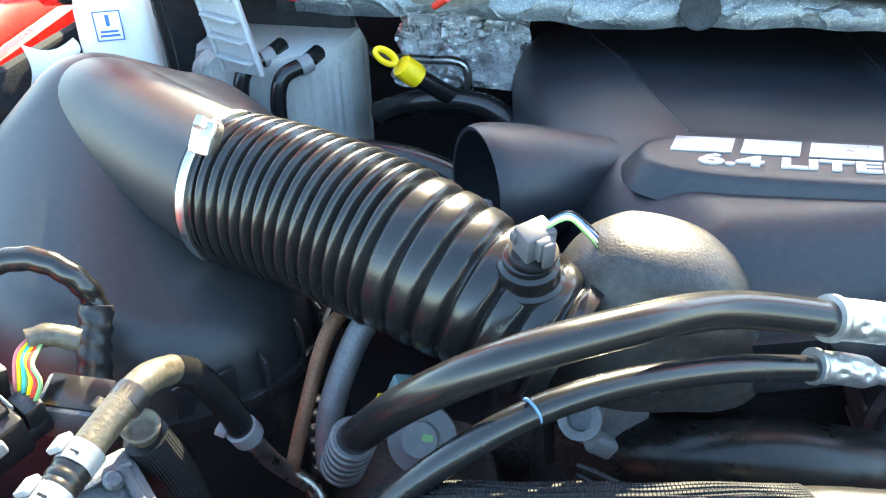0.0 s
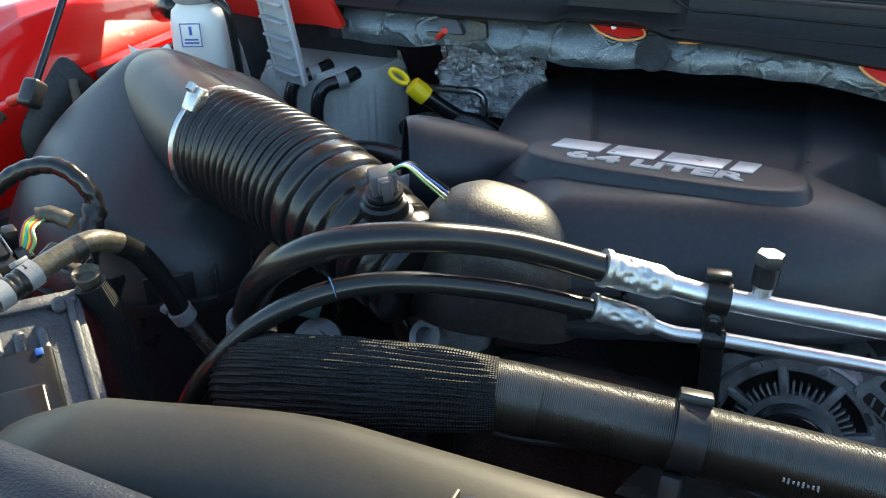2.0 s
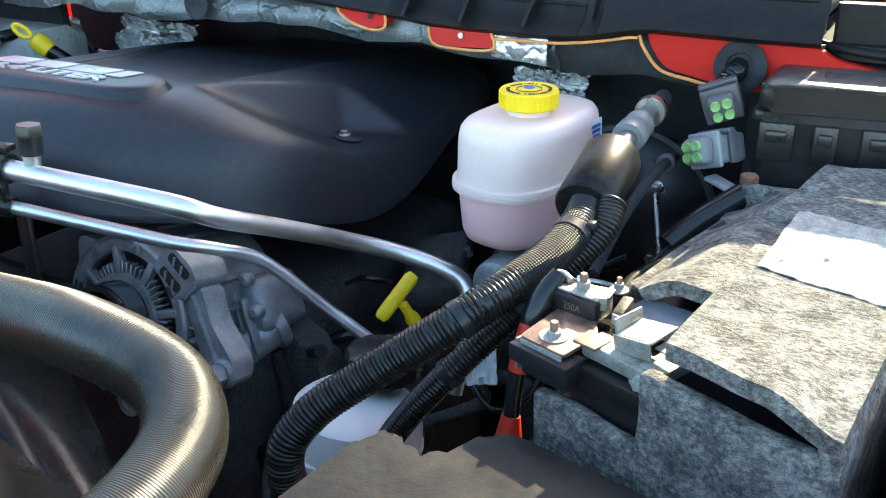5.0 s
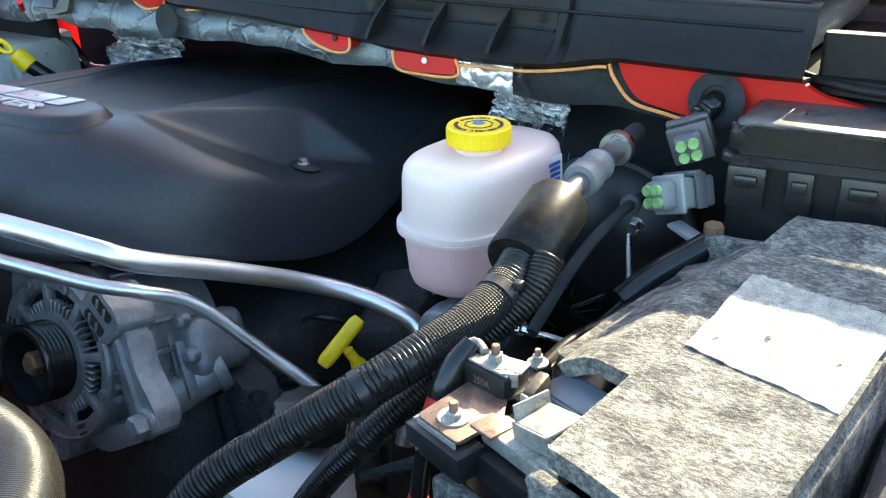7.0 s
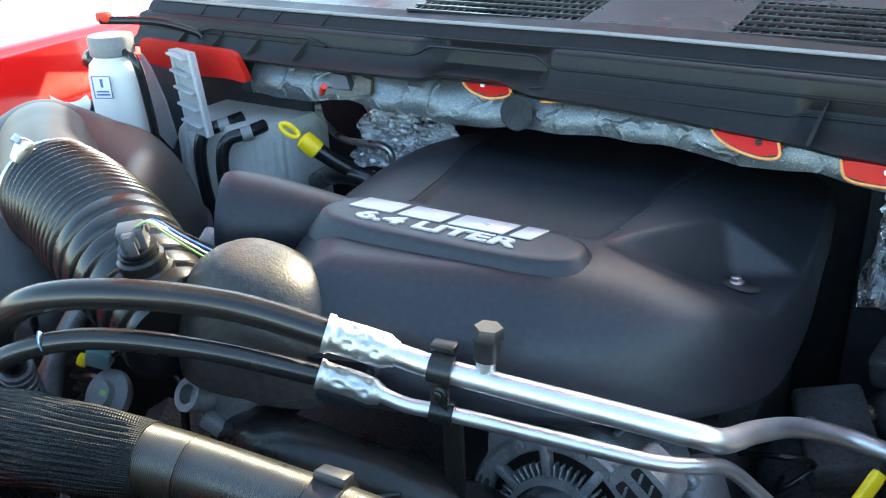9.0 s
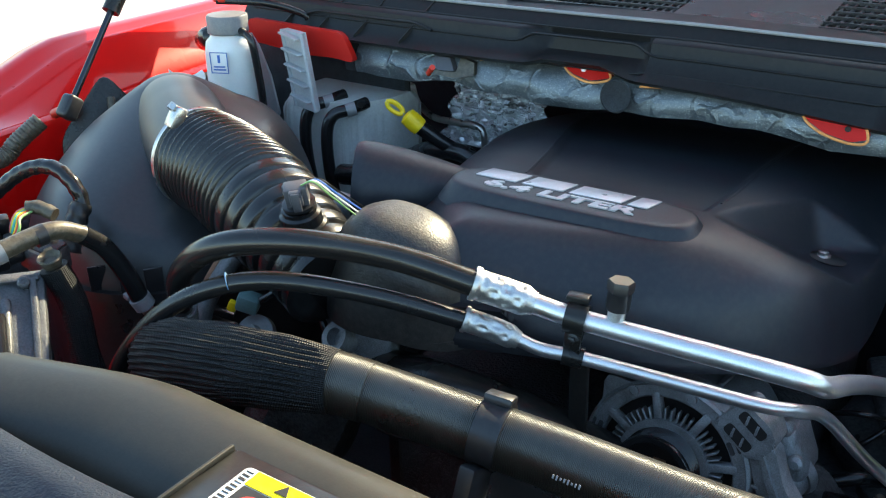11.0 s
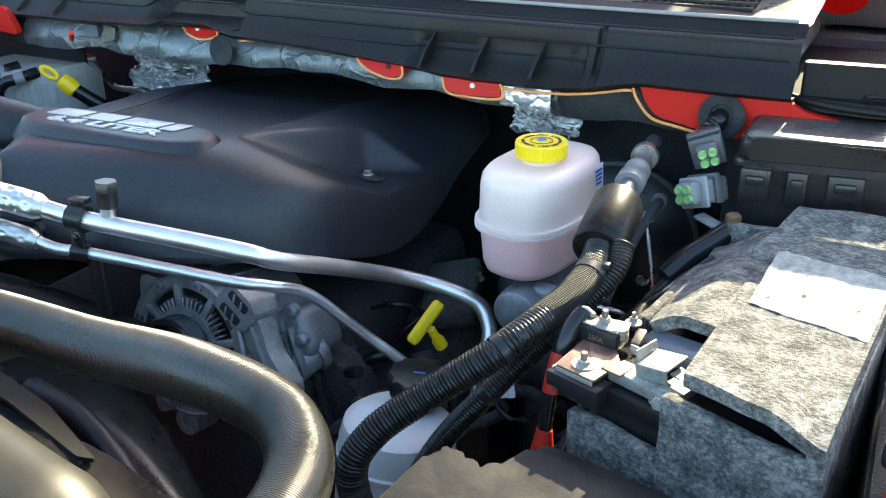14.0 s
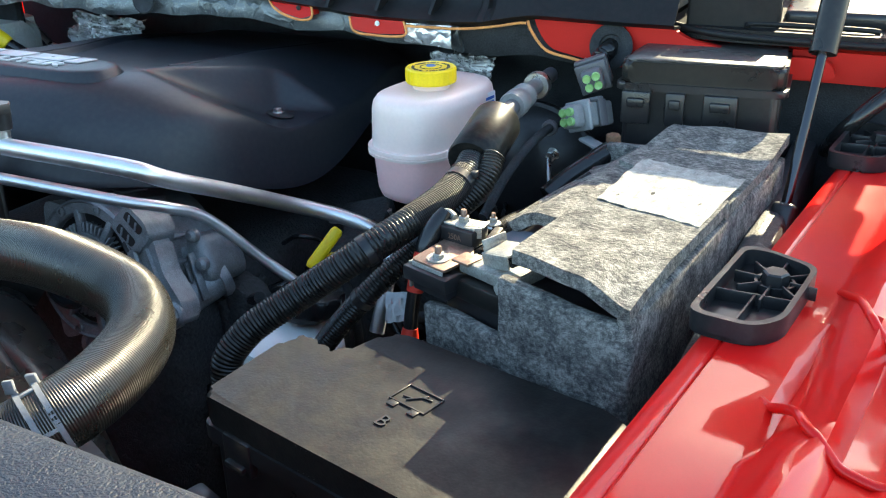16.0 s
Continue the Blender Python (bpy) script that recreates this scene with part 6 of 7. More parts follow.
part("joint", sweep([(-0.2235, 0.262, 1.3145), (-0.2215, 0.28, 1.3175)], 0.0105, 22, 0.001, rings(0.006, 0.08)), GLOSSY, lh)
part("band", sweep([(-0.2165, 0.322, 1.322), (-0.215, 0.332, 1.3228)], 0.0106, 22, 0.002), PLASTIC, lh)
lower = part("end_clamp", sweep([(-0.2005, 0.411, 1.222), (-0.198, 0.4155, 1.21)], 0.0115, 20, 0.002), PALE, lh, "pale blue-grey hose clamp")
part("tab", box(0.008, 0.012, 0.006, at(-0.212, 0.408, 1.222, 0, 20), 0.001), PALE, lower)
part("metal_pipe", sweep([(-0.199, 0.414, 1.213), (-0.19, 0.43, 1.17), (-0.182, 0.439, 1.15), (-0.165, 0.44, 1.13), (-0.15, 0.42, 1.09)], 0.007, 14, 0.005), STEEL, lh)
part("metal_pipe", sweep([(-0.182, 0.439, 1.15), (-0.175, 0.46, 1.19), (-0.165, 0.5, 1.24), (-0.15, 0.53, 1.25)], 0.006, 14, 0.005), RUSTY, lh, "rust-brown steel pipe")

can = thing("drain_cup", (-0.205, 0.33, 1.2), "worn rubber cup on a thick fabric-wrapped hose", "hose")
part("cup", lathe([(0.008, -0.012), (0.0105, -0.006), (0.0118, 0.0), (0.0108, 0.0012), (0.009, 0.0), (0.006, -0.004)], along((-0.217, 0.332, 1.297), (-0.204, 0.307, 1.4)), 26), WORN, can)
part("wrapped_hose", sweep([(-0.218, 0.335, 1.285), (-0.21, 0.343, 1.24), (-0.194, 0.335, 1.19), (-0.165, 0.33, 1.15), (-0.12, 0.34, 1.12), (-0.08, 0.35, 1.1)], 0.0138, 48, 0.003, lambda s, a, L: 1 + 0.02 * math.sin(a * 20) + 0.012 * math.sin(s * 900)), WEAVE, can)
part("elbow", sweep([(-0.13, 0.345, 1.13), (-0.1, 0.36, 1.12), (-0.09, 0.38, 1.09)], 0.027, 24, 0.006), GREY, can, "grey rubber elbow")

# wiring plug and taped loom above the control unit
cn = thing("wiring_connector", (-0.35, 0.33, 1.25), "black multi-pin wiring connector with a grey lever", "connector")
CM = Matrix.Translation((-0.332, 0.324, 1.287)) @ pose(0, 0, 0, 6, 10, -25)
part("body", join(box(0.068, 0.036, 0.034, CM @ pose(0.002, 0.004, -0.004), 0.004), box(0.058, 0.05, 0.012, CM @ pose(0.004, 0.012, -0.012), 0.003)), PLASTIC, cn)
part("top_slab", box(0.05, 0.022, 0.006, CM @ pose(0.002, 0.008, 0.014), 0.002), BOXLID, cn)
for y in (-0.0045, 0.0205):
    part("edge_ridge", box(0.052, 0.0014, 0.003, CM @ pose(0.002, y, 0.0165), 0.0005), GREY, cn)
for k in range(5):
    part("cap_rib", box(0.004, 0.016, 0.012, CM @ pose(-0.024 + 0.013 * k, -0.014, 0.012, 10, 0, 8), 0.001), GLOSSY, cn)
lever = part("lever", join(box(0.088, 0.008, 0.01, CM @ pose(0, -0.029, 0.006, 12), 0.003, 3), *[box(0.006, 0.034, 0.012, CM @ pose(e * 0.041, -0.012, 0.008, 6), 0.003, 3) for e in (-1, 1)], *[box(0.012, 0.014, 0.008, CM @ pose(e * 0.039, -0.024, 0.007), 0.003, 3) for e in (-1, 1)]), PALE, cn, "pale grey locking lever")
for e in (-1, 1):
    for y in (-0.014, -0.004):
        # small black discs for the dark of the lever's holes
        part("slot", lathe([(0.0, 0), (0.0026, 0), (0.0024, 0.0006)], CM @ pose(e * 0.041, y, 0.0142, 6), 12), INK, lever)
part("tower", box(0.014, 0.012, 0.026, CM @ pose(-0.004, 0.027, 0.008, -10), 0.003), PLASTIC, cn)
part("tower", box(0.02, 0.014, 0.02, CM @ pose(0.022, 0.03, 0.0), 0.003), PLASTIC, cn)
cols = (surf("pink_wire", (0.62, 0.16, 0.16), 0.4, var=0.1), SIGNAL, surf("teal_wire", (0.07, 0.4, 0.36), 0.4, var=0.1), YELLOW, REDBOOT, GREEN)
for k in range(6):
    part("wire", sweep([CM @ Vector((0.012 + 0.003 * k, 0.03, 0.004)), CM @ Vector((0.006 + 0.004 * k, 0.036 + 0.001 * k, 0.016 + 0.001 * (k % 3))), CM @ Vector((-0.002 + 0.003 * k, 0.045, 0.022)), CM @ Vector((-0.008 + 0.002 * k, 0.058, 0.02))], 0.0015, 8, 0.004), cols[k], cn, "coloured thin wire")
part("wire_sheath", sweep([CM @ Vector((-0.006, 0.054, 0.021)), CM @ Vector((-0.001, 0.066, 0.02)), CM @ Vector((0.012, 0.078, 0.014))], 0.0075, 16, 0.003, lambda s, a, L: 1 + 0.06 * math.sin(s * 500 + 2 * a)), WORN, cn, "dusty taped wire sheath")
for k in range(7):
    part("wire", sweep([CM @ Vector((-0.022 + 0.006 * k, -0.022, -0.012)), CM @ Vector((-0.026 + 0.006 * k, -0.036, -0.012 - 0.002 * (k % 3))), CM @ Vector((-0.04 + 0.004 * k, -0.044 - 0.001 * k, -0.026)), CM @ Vector((-0.07, -0.05 + 0.002 * k, -0.05 - 0.002 * k))], 0.0016, 8, 0.004), cols[k % 6], cn, "coloured thin wire")
loom = thing("taped_loom", (-0.3, 0.41, 1.27), "black taped wiring loom arching over the air box", "wiring loom")
part("sleeve", sweep([(-0.44, 0.36, 1.27), (-0.41, 0.385, 1.3), (-0.375, 0.41, 1.33), (-0.34, 0.424, 1.338), (-0.312, 0.428, 1.325), (-0.3, 0.428, 1.3), (-0.298, 0.41, 1.275)], 0.0085, 16, 0.003, lambda s, a, L: 1 + 0.05 * math.sin(s * 420 + a)), RUBBER, loom)
part("tape_wrap", sweep([(-0.3, 0.428, 1.302), (-0.298, 0.41, 1.275), (-0.296, 0.4, 1.255)], 0.0115, 18, 0.003, lambda s, a, L: 1 + 0.08 * math.sin(s * 500 + 2 * a)), PLASTIC, loom, "thick wrap of black tape")
mount = thing("mounting_box", (-0.282, 0.372, 1.255), "small dusty metal bracket box beside the loom", "bracket")
MB = at(-0.283, 0.364, 1.272, 10, 12, 12)
part("shell", box(0.044, 0.03, 0.03, MB @ pose(0, 0, -0.004), 0.003), DARKCAST, mount)
part("lid", box(0.039, 0.0255, 0.002, MB @ pose(0.001, 0.001, 0.0118), 0.0008), RUBBER, mount, "glossy dark top plate")
part("clip", box(0.011, 0.009, 0.006, MB @ pose(0.018, -0.008, 0.014, 0, 0, -20), 0.001), WORN, mount, "worn tan clip")

part("front_clamp", sweep([(-0.203, 0.15, 1.284), (-0.214, 0.15, 1.286)], 0.0112, 22, 0.002), PALE, lh, "pale hose clamp")
part("front_pipe", sweep([(-0.206, 0.15, 1.284), (-0.165, 0.156, 1.28), (-0.13, 0.164, 1.27), (-0.09, 0.17, 1.25)], 0.0085, 16, 0.006), DARKCAST, lh, "dull metal pipe")
teal = thing("small_connector", (-0.05, 0.47, 1.2), "small teal connector with a yellow clip under the hoses", "connector")
part("body", box(0.024, 0.018, 0.02, at(-0.096, 0.47, 1.22, 10, 20, 30), 0.003), surf("teal_plastic", (0.16, 0.26, 0.26), 0.45, var=0.15), teal)
part("clip", box(0.01, 0.008, 0.012, at(-0.113, 0.462, 1.214, 0, 25, 30), 0.002), YELLOW, teal)
part("lead", sweep([(-0.085, 0.475, 1.222), (-0.05, 0.49, 1.24), (0.0, 0.48, 1.22), (0.01, 0.47, 1.17)], 0.004, 10, 0.004), RUBBER, teal)
cap2 = thing("pressure_cap", (-0.084, 0.46, 1.15), "grey round cap below the refrigerant hoses", "cap")
part("disc", lathe([(0.0, 0.0), (0.024, 0.0), (0.026, 0.003), (0.026, 0.01), (0.014, 0.013), (0.013, 0.02), (0.0, 0.02)], along((-0.084, 0.466, 1.179), (-0.079, 0.34, 1.29)), 30), GREY, cap2)
part("paint_mark", box(0.008, 0.005, 0.001, along((-0.084, 0.466, 1.179), (-0.079, 0.34, 1.29)) @ pose(0.006, 0.002, 0.0205), 0), GREEN, cap2)
solo("torn_sticker", crumple((0.625, 0.735, 1.075), (0.03, 0.035), 10, 0.004, (-40, 0, 30)), TANK, "torn pale sticker scrap beside the aluminium tube", "sticker")
# ================= driver side =================
def superring(c, w, l, n=48, p=0.5, rot=0.0):
    out = []
    for k in range(n):
        a = 2 * math.pi * k / n
        x, y = math.copysign(abs(math.cos(a)) ** p, math.cos(a)) * w, math.copysign(abs(math.sin(a)) ** p, math.sin(a)) * l
        out.append((c[0] + x * math.cos(rot) - y * math.sin(rot), c[1] + x * math.sin(rot) + y * math.cos(rot), c[2]))
    return out


RC, RROT = (0.634, 0.81), radians(-8)


def stack(levels):
    return skin([superring((RC[0], RC[1], z), w * 0.775, l * 0.83, 56, 0.74, RROT) for z, w, l in levels], close_v=True, cap=True)


brake = thing("brake_reservoir", (0.643, 0.82, 1.19), "pinkish-white translucent brake fluid reservoir with a yellow cap", "brake reservoir")
part("upper_shell", stack([(1.262, 0.066, 0.098), (1.27, 0.066, 0.098), (1.303, 0.0645, 0.0965), (1.3115, 0.0625, 0.0945), (1.3165, 0.058, 0.09), (1.319, 0.05, 0.082), (1.3205, 0.03, 0.055)]), MILKY, brake, angle=50)
part("flange", stack([(1.2545, 0.068, 0.1), (1.255, 0.0715, 0.1035), (1.258, 0.072, 0.104), (1.2585, 0.0705, 0.1025), (1.2595, 0.0705, 0.1025), (1.26, 0.072, 0.104), (1.2635, 0.0715, 0.1035), (1.264, 0.067, 0.099)]), MILKY, brake)
part("lower_shell", stack([(1.199, 0.03, 0.06), (1.201, 0.048, 0.08), (1.206, 0.057, 0.089), (1.215, 0.061, 0.093), (1.256, 0.065, 0.097)]), FLUID, brake, "lower shell, fluid inside tinting it pink", angle=50)
part("neck", lathe([(0.02, 1.316), (0.02, 1.328)], at(0.638, 0.796, 0), 28), MILKY, brake)
cap_ = part("cap", lathe([(0.0, 1.3265), (0.0265, 1.3265), (0.0275, 1.328), (0.0275, 1.341), (0.0262, 1.343), (0.025, 1.3428), (0.024, 1.3424), (0.009, 1.3424), (0.008, 1.3436), (0.0, 1.344)], at(0.638, 0.796, 0), 96, lobes=lambda a: 1 + 0.012 * math.cos(32 * a)), YELLOW, brake, "ribbed yellow screw cap", angle=30)
for k in range(34):
    a = 2 * math.pi * k / 34
    if k % 9 == 8:
        continue
    part("print_bar", box(0.0032, 0.0014 + 0.0012 * (k % 3), 0.0005, at(0.638 + 0.0195 * math.cos(a), 0.796 + 0.0195 * math.sin(a), 1.3426, 0, 0, math.degrees(a)), 0), INK, cap_)
part("print_ring", lathe([(0.0118, 1.3425), (0.0126, 1.3425), (0.0126, 1.343), (0.0118, 1.343), (0.0118, 1.3425)], at(0.638, 0.796, 0), 8, cap=False), INK, cap_)
part("print_dot", lathe([(0.0055, 1.3436), (0.005, 1.3444)], at(0.638, 0.796, 0), 20), BLUEINK, cap_)
part("ink_mark", box(0.009, 0.004, 0.0006, at(0.643, 0.752, 1.3155, 18, 0, -30), 0.0002), BLUEINK, brake, "blue ink dash")
bl = part("side_sticker", box(0.001, 0.04, 0.032, at(0.6855, 0.835, 1.292, 0, -4, -8), 0.0003), WHITE, brake, "white sticker with rows of print")
for k in range(5):
    part("print_bar", box(0.0008, 0.03, 0.003, at(0.6862, 0.835, 1.302 - 0.005 * k, 0, -4, -8), 0), BLUEINK, bl)

brake.location += Vector((-0.001, 0.009, -0.005))

master = thing("master_cylinder", (0.65, 0.73, 1.1), "grey cast aluminium brake master cylinder under the reservoir", "master cylinder")
part("barrel", lathe([(0.022, -0.002), (0.025, 0.0), (0.026, 0.004), (0.026, 0.02), (0.024, 0.022), (0.024, 0.18)], along((0.648, 0.703, 1.152), (0.652, 0.9, 1.158)), 36), CAST, master)
part("bridge", box(0.024, 0.05, 0.05, at(0.642, 0.765, 1.178, 0, 0, 0), 0.006, 3), CAST, master)
part("outlet", sweep([(0.66, 0.735, 1.168), (0.7, 0.73, 1.168)], 0.011, 20, 0.01), CAST, master)
part("line_nut", lathe([(0.007, 0), (0.007, 0.014), (0.004, 0.015), (0.004, 0.03)], along((0.7, 0.73, 1.168), (0.75, 0.725, 1.168)), 6), STEEL, master)
master.location += Vector((-0.009, 0.035, 0.012))
solo("brake_line", sweep([(0.712, 0.762, 1.18), (0.745, 0.765, 1.178), (0.765, 0.79, 1.155), (0.75, 0.88, 1.15), (0.72, 0.95, 1.2)], 0.003, 10, 0.006), STEEL, "thin steel brake line", "pipe")
booster = thing("brake_booster", (0.66, 1.05, 1.1), "dark round brake booster on the firewall", "brake booster")
part("shell", lathe([(0.03, 0), (0.08, 0.015), (0.1, 0.035), (0.1, 0.06), (0.08, 0.09)], along((0.66, 1.0, 1.14), (0.665, 1.3, 1.14)), 40), PLASTIC, booster)
part("seam", lathe([(0.1, 0.034), (0.105, 0.036), (0.105, 0.044), (0.1, 0.046)], along((0.66, 1.0, 1.14), (0.665, 1.3, 1.14)), 40, cap=False), DARK, booster)
for k in range(4):
    a = 0.8 + k * math.pi / 2
    part("stud", hexbolt((0.66 + 0.06 * math.cos(a), 1.012, 1.14 + 0.06 * math.sin(a)), (0.66 + 0.06 * math.cos(a), 0.5, 1.14 + 0.06 * math.sin(a)), 0.007, 0.01, 1.5), STEEL, booster)

oil = thing("oil_dipstick", (0.545, 0.72, 1.1), "yellow plastic oil dipstick handle with raised marks", "dipstick")
OM = Matrix.Translation((0.541, 0.7165, 1.14)) @ along((0, 0, 0), (0.017, 0.033, 0.035)) @ pose(0, 0, 0, 0, 0, 60)
part("grip", join(box(0.0125, 0.008, 0.056, OM, 0.003, 3), box(0.0145, 0.005, 0.05, OM, 0.002)), YELLOW, oil)
part("neck", lathe([(0.0075, -0.016), (0.0075, -0.006), (0.005, 0.0), (0.005, 0.012)], along((0.549, 0.7245, 1.12), (0.542, 0.717, 1.14)), 18), YELLOW, oil)
part("lettering", text_mesh("ENGINE OIL", 0.0085, 0.0003, OM @ pose(0, -0.0042, 0, 90, 90, 0)), WORN, oil, "moulded words ENGINE OIL")
part("tube", sweep([(0.551, 0.727, 1.112), (0.555, 0.74, 1.07), (0.55, 0.76, 1.0), (0.53, 0.78, 0.92)], 0.006, 12, 0.006), DARK, oil)

jug = thing("steering_tank", (0.58, 0.62, 0.95), "white plastic fluid tank with a black cap", "fluid tank")
part("tank", lathe([(0.04, -0.16), (0.056, -0.15), (0.06, -0.11), (0.06, -0.03), (0.056, -0.012), (0.045, -0.003), (0.02, 0.0)], at(0.575, 0.6, 1.105, -6, 4), 40), CLEARMILK, jug)
part("seam", lathe([(0.06, -0.05), (0.062, -0.048), (0.062, -0.044), (0.06, -0.042)], at(0.575, 0.6, 1.105, -6, 4), 40, cap=False), CLEARMILK, jug)
part("cap", lathe([(0.024, 0.0), (0.025, 0.004), (0.025, 0.018), (0.022, 0.021), (0.0, 0.022)], at(0.58, 0.622, 1.11, -6, 4), 36, lobes=lambda a: 1 + 0.03 * (math.cos(10 * a) > 0.3)), RUBBER, jug, "black ribbed cap with a blue dash")
part("cap_flange", lathe([(0.03, -0.006), (0.034, -0.004), (0.034, 0.012), (0.032, 0.0145), (0.026, 0.015), (0.0, 0.0155)], at(0.584, 0.628, 1.122, -6, 4), 60, lobes=lambda a: 1 + 0.035 * math.cos(12 * a)), RUBBER, jug)
part("dash", box(0.012, 0.003, 0.0006, at(0.584, 0.626, 1.1382, -6, 4, 20), 0), BLUEINK, jug)

# filter canister with its pipe and looms
drier = thing("line_muffler", (0.742, 0.72, 1.25), "glossy black cylinder on the refrigerant pipe", "canister")
DA, DB = (0.741, 0.689, 1.279), (0.738, 0.762, 1.303)
part("can", lathe([(0.0, 0), (0.0235, 0), (0.025, 0.002), (0.025, 0.068), (0.0225, 0.074), (0.01, 0.076)], along(DA, DB), 44), PIANO, drier)
part("pipe", sweep([(0.738, 0.758, 1.302), (0.732, 0.832, 1.306), (0.723, 0.9, 1.304), (0.716, 0.96, 1.302)], 0.009, 18, 0.006), SENSOR, drier)
part("collar", lathe([(0.014, 0), (0.015, 0.004), (0.015, 0.02), (0.0125, 0.024), (0.0125, 0.034), (0.014, 0.036), (0.014, 0.045)], along((0.7345, 0.8, 1.305), (0.729, 0.86, 1.306)), 26), GREY, drier)
part("nut", lathe([(0.0145, 0), (0.0155, 0.003), (0.0155, 0.011), (0.0125, 0.015)], along((0.724, 0.893, 1.304), (0.7205, 0.92, 1.3035)), 24), STEEL, drier)
part("side_pipe", sweep([(0.75, 0.9, 1.262), (0.752, 0.85, 1.266), (0.752, 0.8, 1.262), (0.75, 0.75, 1.246), (0.748, 0.7, 1.22)], 0.0048, 14, 0.006), MAT_FELT, drier)
part("side_nut", lathe([(0.009, 0), (0.009, 0.005), (0.007, 0.007)], along((0.75, 0.875, 1.264), (0.752, 0.84, 1.266)), 20), SENSOR, drier)

main = thing("wire_conduit", (0.68, 0.56, 1.1), "thick black corrugated conduit with a braided sleeve", "conduit", "conduits")
LOOM = [(0.742, 0.697, 1.284), (0.747, 0.65, 1.272), (0.732, 0.598, 1.256), (0.708, 0.552, 1.239), (0.652, 0.518, 1.196), (0.617, 0.486, 1.166), (0.604, 0.47, 1.13), (0.612, 0.482, 1.05)]
part("tube", sweep(LOOM, 0.0135, 24, 0.0008, rings(0.0034, 0.12)), GLOSSY, main, angle=60)
part("braid", sweep([(0.746, 0.664, 1.276), (0.7465, 0.648, 1.2715), (0.741, 0.62, 1.263), (0.732, 0.598, 1.256), (0.72, 0.574, 1.247), (0.708, 0.552, 1.239)], 0.0143, 60, 0.002, lambda s, a, L: 1 + 0.012 * math.sin(a * 12 + s * 900) * math.sin(a * 12 - s * 900)), WEAVE, main, "black braided sleeve")
for p, q in (((0.7468, 0.656, 1.2738), (0.7465, 0.648, 1.2716)), ((0.709, 0.554, 1.2397), (0.705, 0.5485, 1.2365))):
    tie = part("cable_tie", sweep([p, q], 0.0149, 22, 0.002), PLASTIC, main)
    part("tie_head", box(0.006, 0.007, 0.006, at(p[0] + 0.014, p[1], p[2] + 0.008), 0.001), PLASTIC, tie)
second = thing("wire_conduit", (0.68, 0.58, 1.05), "thin black corrugated conduit under the thicker one", "conduit", "conduits")
part("tube", sweep([(0.765, 0.69, 1.29), (0.762, 0.664, 1.268), (0.724, 0.62, 1.222), (0.686, 0.576, 1.177), (0.645, 0.556, 1.12), (0.61, 0.545, 1.05)], 0.0105, 22, 0.0008, rings(0.0032, 0.13)), GLOSSY, second, angle=60)

for p, q in (((0.724, 0.62, 1.222), (0.7205, 0.6155, 1.2177)), ((0.686, 0.576, 1.177), (0.682, 0.574, 1.172))):
    part("cable_tie", sweep([p, q], 0.0122, 20, 0.002), PLASTIC, second)

# front power box
pb = thing("power_box", (0.83, 0.41, 1.1), "black plastic power distribution box with a moulded symbol", "fuse box")
LIDP = [(0.686, 0.358), (0.695, 0.448), (0.712, 0.464), (0.729, 0.444), (0.748, 0.448), (0.763, 0.488), (0.78, 0.493), (0.955, 0.462), (0.985, 0.44), (0.983, 0.325), (0.95, 0.308), (0.79, 0.338)]
part("lid", prism(rounded(LIDP, 0.01), 1.178, 1.203, None, 0.005, 3), BOXLID, pb)
part("lid_skirt", prism(rounded([(x + (0.83 - x) * -0.02, y + (0.4 - y) * -0.03) for x, y in LIDP], 0.01), 1.165, 1.179, None, 0.002), PLASTIC, pb)
part("base", prism(rounded([(x + (0.83 - x) * 0.03, y + (0.4 - y) * 0.04) for x, y in LIDP], 0.01), 1.04, 1.166, None, 0.004), PLASTIC, pb)
part("latch", join(box(0.03, 0.01, 0.03, at(0.722, 0.3525, 1.165, 0, 0, -12), 0.003), box(0.02, 0.014, 0.006, at(0.722, 0.35, 1.158, 0, 0, -12), 0.002)), PLASTIC, pb)
part("latch", join(box(0.03, 0.02, 0.045, at(0.705, 0.325, 1.12, 0, 0, -17), 0.004), box(0.016, 0.024, 0.02, at(0.705, 0.32, 1.125, 0, 0, -17), 0.003)), PLASTIC, pb)
SY = Matrix.Translation((0.83, 0.4175, 1.2034)) @ pose(0, 0, 0, 0, 0, -14)
for x0, y0, w, h, rz in ((0, 0.0105, 0.033, 0.0014, 0), (0, -0.0105, 0.033, 0.0014, 0), (-0.016, 0, 0.0014, 0.021, 0), (0.016, 0, 0.0014, 0.021, 0), (0, 0.001, 0.016, 0.0016, 50), (-0.006, -0.002, 0.009, 0.0014, 8), (0.006, 0.004, 0.009, 0.0014, 8),
                         (-0.0095, -0.0145, 0.007, 0.006, 0), (0.0095, -0.0145, 0.007, 0.006, 0)):
    part("symbol_line", box(w, h, 0.0016, SY @ pose(x0, y0, 0, 0, 0, rz), 0.0003), PLASTIC, pb)
part("letter", text_mesh("B", 0.017, 0.0007, SY @ pose(0.0, -0.034, 0.0, 0, 0, 0)), PLASTIC, pb)

# battery in its felt wrap
FL, FR, BR, BL = Vector((0.775, 0.532)), Vector((0.962, 0.468)), Vector((1.002, 0.85)), Vector((0.832, 0.832))


def bq(u, v, z=0.0):
    p = FL.lerp(FR, u).lerp(BL.lerp(BR, u), v)
    return (p.x, p.y, z)


def pad(uv, z0, z1, bevel=0.004, wob=0.0):
    """A soft felt board over a patch of the battery's plan."""
